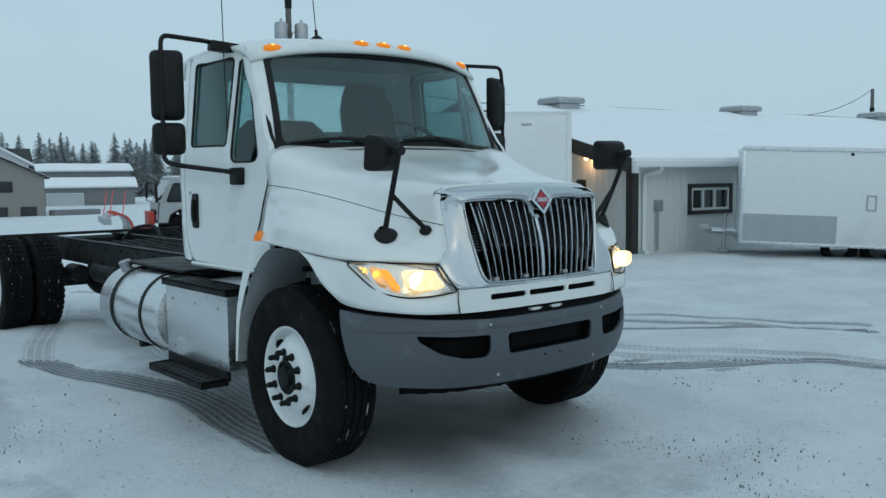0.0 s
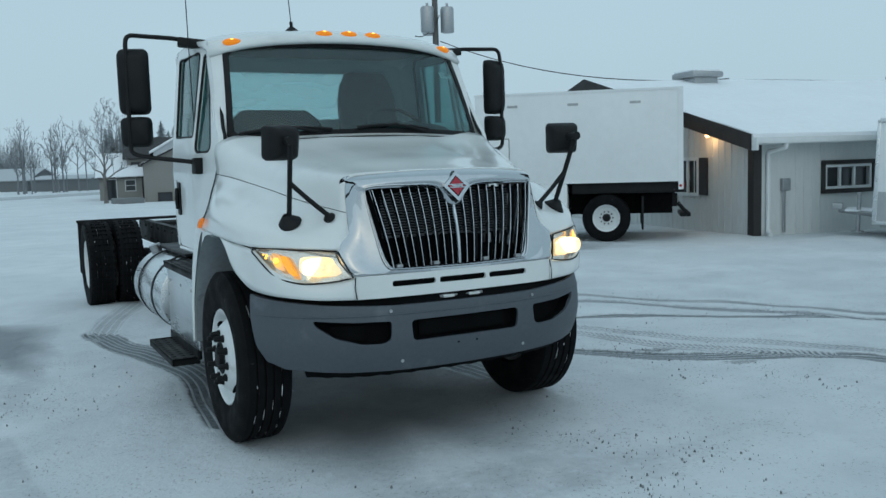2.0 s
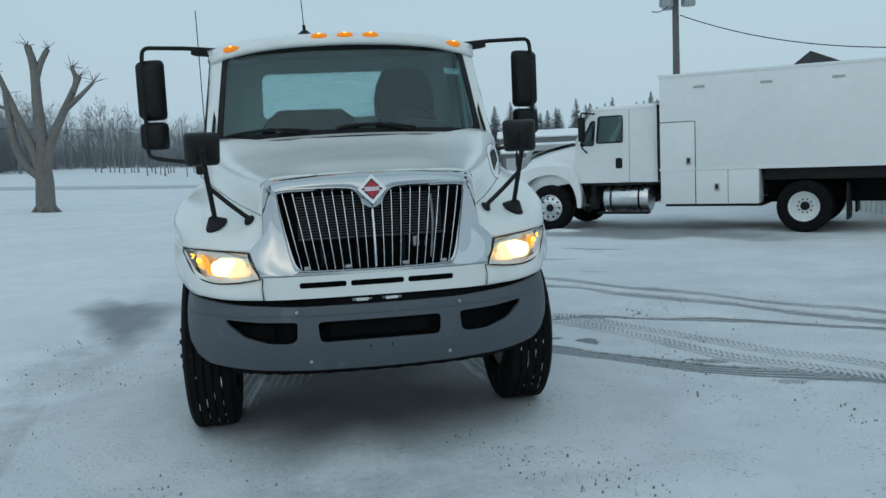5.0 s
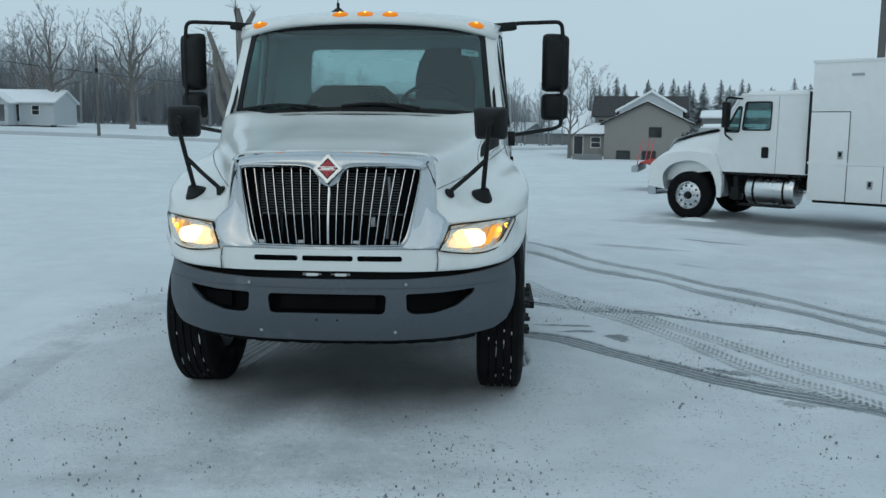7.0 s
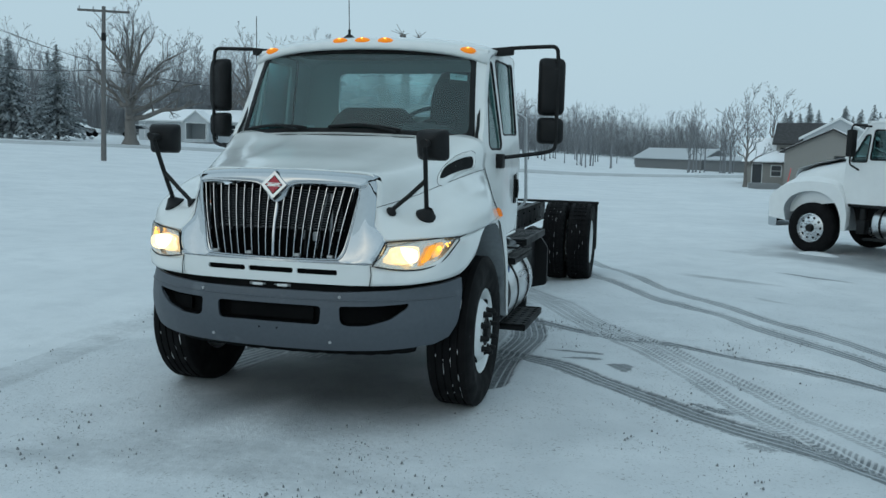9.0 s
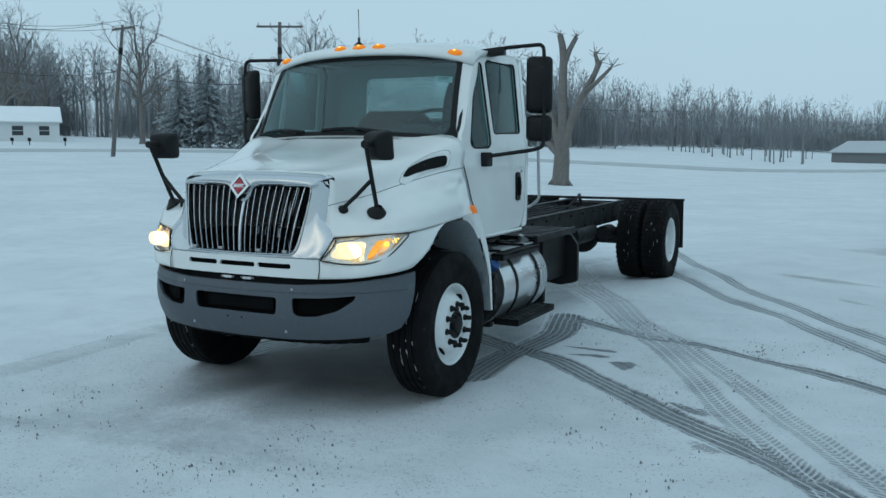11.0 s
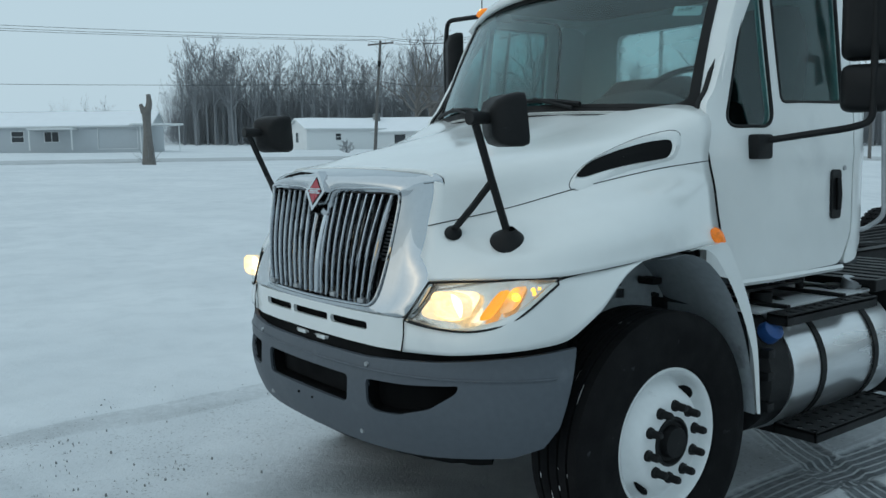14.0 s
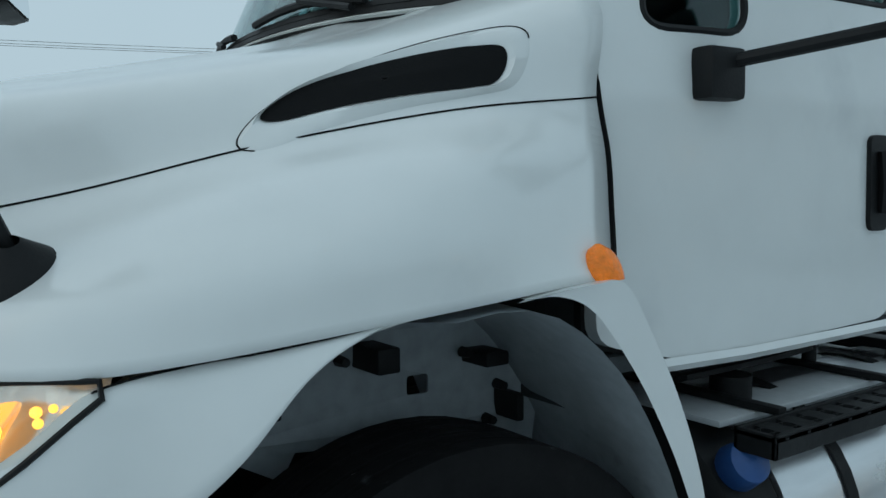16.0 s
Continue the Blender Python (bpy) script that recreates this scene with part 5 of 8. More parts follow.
def wheel_set(parent, name, x, y, z, s, kind, label):
    """A wheel whose outer side faces s along x."""
    w = new(name)
    w.parent = parent
    tagged(w, label)
    c, axis = (x, y, z), (s, 0, 0)
    R, half = 0.515, 0.14
    prof = [(0.285, -0.115), (0.30, -0.135), (0.36, -0.148), (0.43, -0.15), (0.475, -0.143), (0.503, -0.128)]
    ribs = (-0.118, -0.078, -0.066, -0.03, -0.018, 0.018, 0.03, 0.066, 0.078, 0.118)
    for i, h in enumerate(ribs):
        groove = i % 2 == 1
        if i == 0:
            prof.append((R - 0.004, h))
        else:
            if groove:
                prof += [(R, h), (R - 0.013, h + 0.001)]
            else:
                prof += [(R - 0.013, h - 0.001), (R, h)]
    prof = [p for p in prof if not (p[1] > 0.112 and p[0] < R - 0.005)]
    prof += [(R - 0.004, 0.120), (0.503, 0.128), (0.475, 0.143), (0.43, 0.15), (0.415, 0.1525), (0.405, 0.15), (0.36, 0.148), (0.315, 0.137), (0.30, 0.133), (0.285, 0.115)]
    bm = bmesh.new()
    spun(bm, prof, c, axis, 56)
    tyre = part("tyre", bm, M_RUBBER, w, "black ribbed truck tyre with snow in the tread" if kind == "front" else "black lugged truck tyre with snow in the tread", 30)
    # snow packed in the grooves
    rs = random.Random(int(1000 * abs(x) + 10 * y + (1 if s > 0 else 2)))
    bm = bmesh.new()
    for _ in range(80 if kind == "front" else 70):
        h0 = rs.choice((-0.072, -0.024, 0.024, 0.072, 0.119, -0.119))
        a, da = rs.uniform(0, 2 * math.pi), rs.uniform(0.02, 0.16)
        wd, top_ = rs.uniform(0.0008, 0.0024), R - rs.uniform(0.003, 0.010) - (0.004 if abs(h0) > 0.1 else 0)
        rows = []
        for q in range(4):
            ang = a + da * q / 3
            k2 = wd * (0.4 if q in (0, 3) else 1.0) * rs.uniform(0.7, 1.2)
            rows.append([(x + h0 - k2, y + top_ * math.cos(ang), z + top_ * math.sin(ang)), (x + h0 + k2, y + top_ * math.cos(ang), z + top_ * math.sin(ang))])
        grid(bm, rows)
    part("tread_snow", bm, M_SNOW, tyre, "", 0, kind="stuff")
    # shoulder lugs
    bm = bmesh.new()
    n = 44
    for k in range(n):
        a = 2 * math.pi * k / n
        rot = Matrix.Translation(c) @ Matrix.Rotation(a, 4, "X")
        for e in ((-1, 1) if kind == "rear" else ()):
            h0 = e * 0.126
            box(bm, h0 - 0.014, h0 + 0.014, -0.018, 0.014, R - 0.03, R - 0.003, 0, rot @ pose(0, 0, 0, 0, 0, 0))
        if kind == "rear":
            for h0 in (-0.06, 0.0, 0.06):
                box(bm, h0 - 0.024, h0 + 0.024, -0.022, 0.012, R - 0.02, R + 0.008, 0, rot)
    if kind == "rear":
        part("tread", bm, M_RUBBER, tyre, "", 0, kind="stuff")
    else:
        bm.free()
    bm = bmesh.new()
    if kind == "front":
        rim = [(0.288, -0.11), (0.292, 0.112), (0.294, 0.122), (0.286, 0.127), (0.276, 0.122), (0.268, 0.100), (0.262, 0.072), (0.250, 0.060), (0.236, 0.068), (0.212, 0.104), (0.190, 0.128), (0.170, 0.140), (0.11, 0.142), (0.085, 0.144), (0.08, 0.06)]
    else:
        rim = [(0.288, -0.11), (0.292, 0.112), (0.294, 0.122), (0.286, 0.127), (0.276, 0.122), (0.268, 0.100), (0.262, 0.05), (0.258, -0.02), (0.24, -0.06), (0.20, -0.075), (0.10, -0.08), (0.08, -0.08), (0.08, -0.1)]
    spun(bm, rim, c, axis, 48)
    rimob = part("rim", bm, M_WHEEL, w, "white painted steel disc", 50)
    face_h = 0.140 if kind == "front" else -0.08
    for k in range(10):
        a = 2 * math.pi * (k + 0.3) / 10
        p = Vector((x + s * face_h, y + 0.143 * math.cos(a), z + 0.143 * math.sin(a)))
        bm = bmesh.new()
        spun(bm, [(0.024, 0.0), (0.022, 0.012), (0.0165, 0.016), (0.0165, 0.048), (0.012, 0.058), (0.001, 0.060)], p, axis, 10)
        part("wheel_nut", bm, M_BLACK if kind == "front" else M_WHEEL, rimob)
    for a in (0.9, 4.05):
        hh = 0.103 if kind == "front" else -0.066
        p = Vector((x + s * (hh - 0.006), y + 0.212 * math.cos(a), z + 0.212 * math.sin(a)))
        bm = bmesh.new()
        tilt = Matrix.Translation(p) @ Matrix.Rotation(a, 4, "X") @ pose(0, 0, 0, 0, 0, -42 * s if kind == "front" else 0)
        bmesh.ops.create_uvsphere(bm, u_segments=16, v_segments=8, radius=1.0, matrix=tilt @ Matrix.Diagonal((0.012, 0.032, 0.048, 1)))
        part("hand_hole", bm, M_DARK, rimob)
    bm = bmesh.new()
    if kind == "front":
        spun(bm, [(0.102, 0.135), (0.100, 0.146), (0.088, 0.150), (0.080, 0.138), (0.066, 0.138), (0.060, 0.168), (0.03, 0.174), (0.001, 0.174)], c, axis, 24)
    else:
        spun(bm, [(0.10, -0.09), (0.10, 0.0), (0.085, 0.06), (0.06, 0.075), (0.001, 0.075)], c, axis, 24)
    part("hub", bm, M_BLACK if kind == "front" else M_WHEEL, w, "", 40)
    if kind == "front":
        bm = bmesh.new()
        cyl(bm, (x - s * 0.02, y, z), (x - s * 0.15, y, z), 0.21, 0.20, 24)
        part("brake_drum", bm, M_FRAME, w)
    return w


for s in (1, -1):
    wheel_set(TRUCK, "front_wheel", s * 1.0, 0.0, 0.512, s, "front", "front wheel with white steel disc")
    wheel_set(TRUCK, "rear_outer_wheel", s * 1.085, 6.25, 0.512, s, "rear", "outer dual wheel with deep white disc")
    wheel_set(TRUCK, "rear_inner_wheel", s * 0.755, 6.25, 0.512, s, "rear", "inner dual wheel")

# ----- frame, axles, engine underside -----
for s in (1, -1):
    bm = bmesh.new()
    x0 = s * 0.43
    plate(bm, [(-0.75, 0.72), (1.0, 0.70), (2.2, 0.73), (7.15, 0.73), (7.15, 0.985), (2.2, 0.985), (1.0, 0.96), (-0.75, 0.92)], [], lambda u, v, d, s=s: Vector((s * (0.43 - d), u, v)), 0.012)
    for z0, z1 in ((0.975, 0.987), (0.728, 0.740)):
        box(bm, min(x0, x0 - s * 0.085), max(x0, x0 - s * 0.085), 1.4, 7.15, z0, z1)
    part("frame_rail", bm, M_FRAME, TRUCK, "black steel frame rail", 0)
    bm = bmesh.new()
    for y in [2.4 + 0.42 * k for k in range(12)]:
        cyl(bm, (s * 0.428, y, 0.93), (s * 0.446, y, 0.93), 0.014, seg=8)
        cyl(bm, (s * 0.428, y + 0.1, 0.78), (s * 0.446, y + 0.1, 0.78), 0.014, seg=8)
    part("frame_bolt", bm, M_FRAME, TRUCK, kind="stuff")
    # springs and hangers
    bm = bmesh.new()
    for k in range(5):
        L = 0.75 - 0.12 * k
        tube(bm, spline([(s * 0.52, 6.25 - L, 0.70 - 0.018 * k), (s * 0.52, 6.25, 0.60 - 0.02 * k), (s * 0.52, 6.25 + L, 0.70 - 0.018 * k)], 5), 0.012, 4)
    box(bm, s * 0.52 - 0.05, s * 0.52 + 0.05, 6.13, 6.37, 0.44, 0.66, 0.01)
    part("rear_spring", bm, M_FRAME, TRUCK)
    bm = bmesh.new()
    tube(bm, spline([(s * 0.44, -0.62, 0.70), (s * 0.44, 0.0, 0.46), (s * 0.44, 0.65, 0.68)], 6), 0.03, 4)
    part("front_spring", bm, M_FRAME, TRUCK)
    # mud flap hanger and flap
    bm = bmesh.new()
    plate(bm, rounded([(0.60, 0.33), (1.225, 0.33), (1.225, 1.0), (0.60, 1.0)], 0.02), [], lambda u, v, d, s=s: Vector((s * u, 6.92 + d + 0.06 * (1 - v), v)), 0.012, [], [0.5, 0.7, 0.9])
    part("mud_flap", bm, M_BLACK, TRUCK, "black rubber mud flap")
bm = bmesh.new()
box(bm, -1.24, 1.24, 6.89, 6.93, 0.985, 1.02, 0.006)
part("flap_hanger", bm, M_FRAME, TRUCK)
for y in (1.9, 2.9, 3.9, 4.9, 5.6, 6.78, 7.1):
    part("cross_member", boxed(-0.42, 0.42, y - 0.06, y + 0.06, 0.78, 0.95, 0.01), M_FRAME, TRUCK)
bm = bmesh.new()
tube(bm, [(-0.85, 6.25, 0.512), (-0.25, 6.25, 0.512), (0.25, 6.25, 0.512), (0.85, 6.25, 0.512)], 0.085, 12)
bmesh.ops.create_uvsphere(bm, u_segments=20, v_segments=12, radius=1.0, matrix=Matrix.Translation((0, 6.23, 0.52)) @ Matrix.Diagonal((0.23, 0.24, 0.24, 1)))
tube(bm, [(0, 6.03, 0.55), (0, 4.6, 0.72), (0, 1.8, 0.80)], 0.055, 10)
part("rear_axle", bm, M_FRAME, TRUCK, "black drive axle and propeller shaft")
for s in (1, -1):
    part("air_tank", cyled((s * 0.46, 5.98, 0.62), (s * 0.46, 5.68, 0.62), 0.095, seg=16), M_FRAME, TRUCK)
    part("air_tank", cyled((s * 0.36, 5.35, 0.66), (s * 0.36, 4.65, 0.66), 0.12, seg=16), M_FRAME, TRUCK)
bm = bmesh.new()
tube(bm, [(-0.86, 0, 0.50), (-0.6, 0, 0.44), (0.6, 0, 0.44), (0.86, 0, 0.50)], 0.06, 8)
box(bm, -0.30, 0.30, -0.42, 0.62, 0.42, 0.72, 0.05)
box(bm, -0.36, 0.36, -0.70, 1.3, 0.70, 1.10, 0.05)
box(bm, -0.62, 0.62, -0.86, -0.72, 0.54, 0.86, 0.03)
box(bm, -0.70, 0.70, -0.80, -0.45, 0.545, 0.575, 0.01)
tube(bm, [(-0.8, -0.2, 0.52), (0.8, -0.2, 0.52)], 0.022, 6)
part("front_axle", bm, M_FRAME, TRUCK, "black front axle and engine sump")
bm = bmesh.new()
box(bm, -0.70, 0.70, -0.70, 0.36, 1.05, 1.22, 0.06)
part("engine", bm, M_DARK, TRUCK)
# cables and hoses along the frame behind the cab
for k in range(6):
    x = -0.30 + 0.12 * k
    bm = bmesh.new()
    tube(bm, spline([(x, 1.75, 1.0), (x + 0.05, 2.6, 1.01 + 0.02 * (k % 2)), (x - 0.04, 3.8, 0.96), (x, 5.4, 0.98)], 5), 0.014, 5)
    part("hose", bm, M_BLACK, TRUCK)
bm = bmesh.new()
tube(bm, spline([(0.2, 5.0, 0.98), (0.25, 5.3, 1.12), (0.15, 5.6, 1.10), (0.1, 5.9, 0.95)], 6), 0.02, 6)
part("hose", bm, M_BLACK, TRUCK, "black air and wiring hoses")

# ----- left side: tank, step treads, battery shelf -----


def treads(bm, x0, x1, y0, y1, z, s, slots=True):
    """A pierced step: a framed plate with rows of holes."""
    holes = []
    ny = max(3, int((y1 - y0) / 0.075))
    nx = 3
    for i in range(ny):
        for j in range(nx):
            cy = y0 + (y1 - y0) * (i + 0.5) / ny
            cx = x0 + (x1 - x0) * (j + 0.5) / nx + (0.0)
            holes.append([(cx + 0.02 * math.cos(a), cy + 0.016 * math.sin(a)) for a in [2 * math.pi * k / 8 for k in range(8)]])
    plate(bm, [(x0, y0), (x1, y0), (x1, y1), (x0, y1)], holes, lambda u, v, d: Vector((s * u, v, z - d)), 0.008)
    for a, b, c, d in ((x0, x0 + 0.012, y0, y1), (x1 - 0.012, x1, y0, y1), (x0, x1, y0, y0 + 0.012), (x0, x1, y1 - 0.012, y1)):
        box(bm, min(s * a, s * b), max(s * a, s * b), c, d, z - 0.045, z + 0.006, 0.003)


def tank(s, y0, y1, xc, zc, r, label):
    tk = new("fuel_tank")
    tk.parent = TRUCK
    tagged(tk, label)
    bm = bmesh.new()
    L = y1 - y0
    spun(bm, [(0.001, 0.0), (r * 0.8, 0.0), (r * 0.95, 0.012), (r, 0.04), (r, L - 0.04), (r * 0.95, L - 0.012), (r * 0.8, L), (0.001, L)], (xc, y0, zc), (0, 1, 0), 48)
    part("barrel", bm, M_ALU, tk, "brushed aluminium barrel", 40)
    for y in (y0 + L * 0.24, y0 + L * 0.74):
        bm = bmesh.new()
        spun(bm, [(r + 0.002, -0.022), (r + 0.008, -0.02), (r + 0.008, 0.02), (r + 0.002, 0.022)], (xc, y, zc), (0, 1, 0), 40)
        part("strap", bm, M_BLACK, tk)
        bm = bmesh.new()
        box(bm, min(s * 0.42, xc + s * 0.08), max(s * 0.42, xc + s * 0.08), y - 0.035, y + 0.035, zc - r - 0.05, zc - r + 0.02, 0.006)
        box(bm, min(s * 0.42, s * 0.55), max(s * 0.42, s * 0.55), y - 0.03, y + 0.03, zc - r - 0.05, zc + 0.2, 0.006)
        part("bracket", bm, M_FRAME, tk)
    bm = bmesh.new()
    cyl(bm, (xc + s * 0.10, y1 - 0.16, zc + r - 0.04), (xc + s * 0.13, y1 - 0.16, zc + r + 0.045), 0.045, 0.05, 16)
    part("filler_cap", bm, M_STEEL, tk)
    return tk


tank(1, 0.84, 1.80, 0.86, 0.63, 0.305, "brushed aluminium fuel tank with two black straps")
tank(-1, 1.84, 3.05, -0.86, 0.63, 0.305, "brushed aluminium fuel tank with two black straps")
bm = bmesh.new()
spun(bm, [(0.001, 0.0), (0.26, 0.0), (0.29, 0.02), (0.295, 0.17), (0.001, 0.17)], (0.86, 0.655, 0.63), (0, 1, 0), 36)
fluid = part("fluid_tank", bm, M_BLACK, TRUCK, "black plastic fluid tank with blue cap")
for z in (0.52, 0.66, 0.76):
    part("fitting", boxed(1.06, 1.15, 0.648, 0.70, z - 0.02, z + 0.02, 0.008), M_BLACK, fluid)
bm = bmesh.new()
spun(bm, [(0.001, 0.07), (0.034, 0.06), (0.047, 0.05), (0.052, 0.0), (0.044, -0.02), (0.001, -0.02)], (1.085, 0.735, 0.835), (0.80, -0.2, 0.55), 18)
part("blue_cap", bm, M_BLUE, fluid)
bm = bmesh.new()
treads(bm, 1.10, 1.20, 0.70, 1.48, 0.93, 1)
upper = part("upper_step", bm, M_FRAME, TRUCK, "black pierced step over the tank", 0)
for y in (0.86, 1.34):
    part("step_bracket", boxed(0.60, 1.11, y - 0.015, y + 0.015, 0.932, 0.95, 0.004), M_FRAME, upper)
bm = bmesh.new()
treads(bm, 1.06, 1.27, 0.84, 1.66, 0.395, 1)
for y in (0.95, 1.55):
    tube(bm, [(1.10, y, 0.38), (0.98, y, 0.36), (0.6, y, 0.36), (0.44, y, 0.6)], 0.02, 6)
part("lower_step", bm, M_FRAME, TRUCK, "black pierced lower step", 0)
bm = bmesh.new()
box(bm, 0.50, 1.05, 0.72, 1.70, 0.915, 0.93, 0.004)
part("tank_cover", bm, M_PLATE, TRUCK, "bare aluminium cover plate")
for k in range(7):
    bm = bmesh.new()
    tube(bm, spline([(0.62 + 0.04 * k, 0.62 + 0.03 * k, 0.98), (0.75 + 0.03 * k, 0.80, 1.0), (0.85, 1.05 + 0.06 * k, 0.985), (0.55, 1.5, 0.97)], 5), 0.010, 5)
    part("tank_hose", bm, M_BLACK, TRUCK)
part("tank_sender", cyled((0.93, 0.92, 0.925), (0.93, 0.92, 0.985), 0.05, seg=14), M_BLACK, TRUCK)
part("tank_valve", cyled((0.86, 1.36, 0.925), (0.86, 1.36, 1.0), 0.02, seg=10), M_BLACK, TRUCK)
deck = part("deck_rail", boxed(1.10, 1.13, 1.60, 2.62, 0.93, 0.99, 0.006), M_FRAME, TRUCK, "black slatted deck behind the cab", 0)
for k in range(8):
    y = 1.62 + 0.12 * k
    part("deck_slat", boxed(0.46, 1.12, y, y + 0.07, 0.955, 0.985, 0.006), M_FRAME, deck, "", 0)
bm = bmesh.new()
plate(bm, rounded([(0.46, 0.92), (1.10, 0.92), (1.17, 0.82), (1.17, 0.46), (1.0, 0.42), (0.46, 0.5)], 0.03), [], lambda u, v, d: Vector((u, 2.60 - d, v)), 0.05)
box(bm, 0.46, 1.05, 1.95, 2.56, 0.52, 0.92, 0.02)
part("battery_box", bm, M_FRAME, TRUCK, "dark battery box under the deck plate")
bm = bmesh.new()
box(bm, 0.9, 1.1, 1.84, 1.90, 0.36, 0.62, 0.02)
box(bm, 0.6, 1.0, 1.88, 1.96, 0.33, 0.5, 0.02)
part("tank_bracket", bm, M_FRAME, TRUCK)

# ----- right side: step box -----
sb = new("step_box")
sb.parent = TRUCK
tagged(sb, "aluminium battery box with black pierced steps")
bm = bmesh.new()
box(bm, -1.095, -0.50, 0.82, 1.80, 0.395, 0.90, 0.012)
part("box_body", bm, M_ALU, sb)
bm = bmesh.new()
treads(bm, 0.92, 1.115, 0.80, 1.82, 0.935, -1)
part("top_step", bm, M_FRAME, sb, "", 0)
bm = bmesh.new()
treads(bm, 1.08, 1.27, 0.86, 1.72, 0.345, -1)
box(bm, -1.10, -1.07, 0.84, 1.78, 0.33, 0.40, 0.004)
part("low_step", bm, M_FRAME, sb, "", 0)
for y, z in ((0.95, 0.80), (1.68, 0.80), (0.95, 0.46), (1.68, 0.46), (1.3, 0.80)):
    part("rivet", cyled((-1.094, y, z), (-1.102, y, z), 0.013, 0.009, 8), M_STEEL, sb)
part("cab_bracket", boxed(-1.0, -0.46, 0.62, 0.80, 0.42, 0.62, 0.02), M_FRAME, TRUCK)
part("deck_plate", boxed(-0.95, -0.45, 1.82, 3.0, 0.955, 0.975, 0.004), M_FRAME, TRUCK)

# ---------- buildings ----------


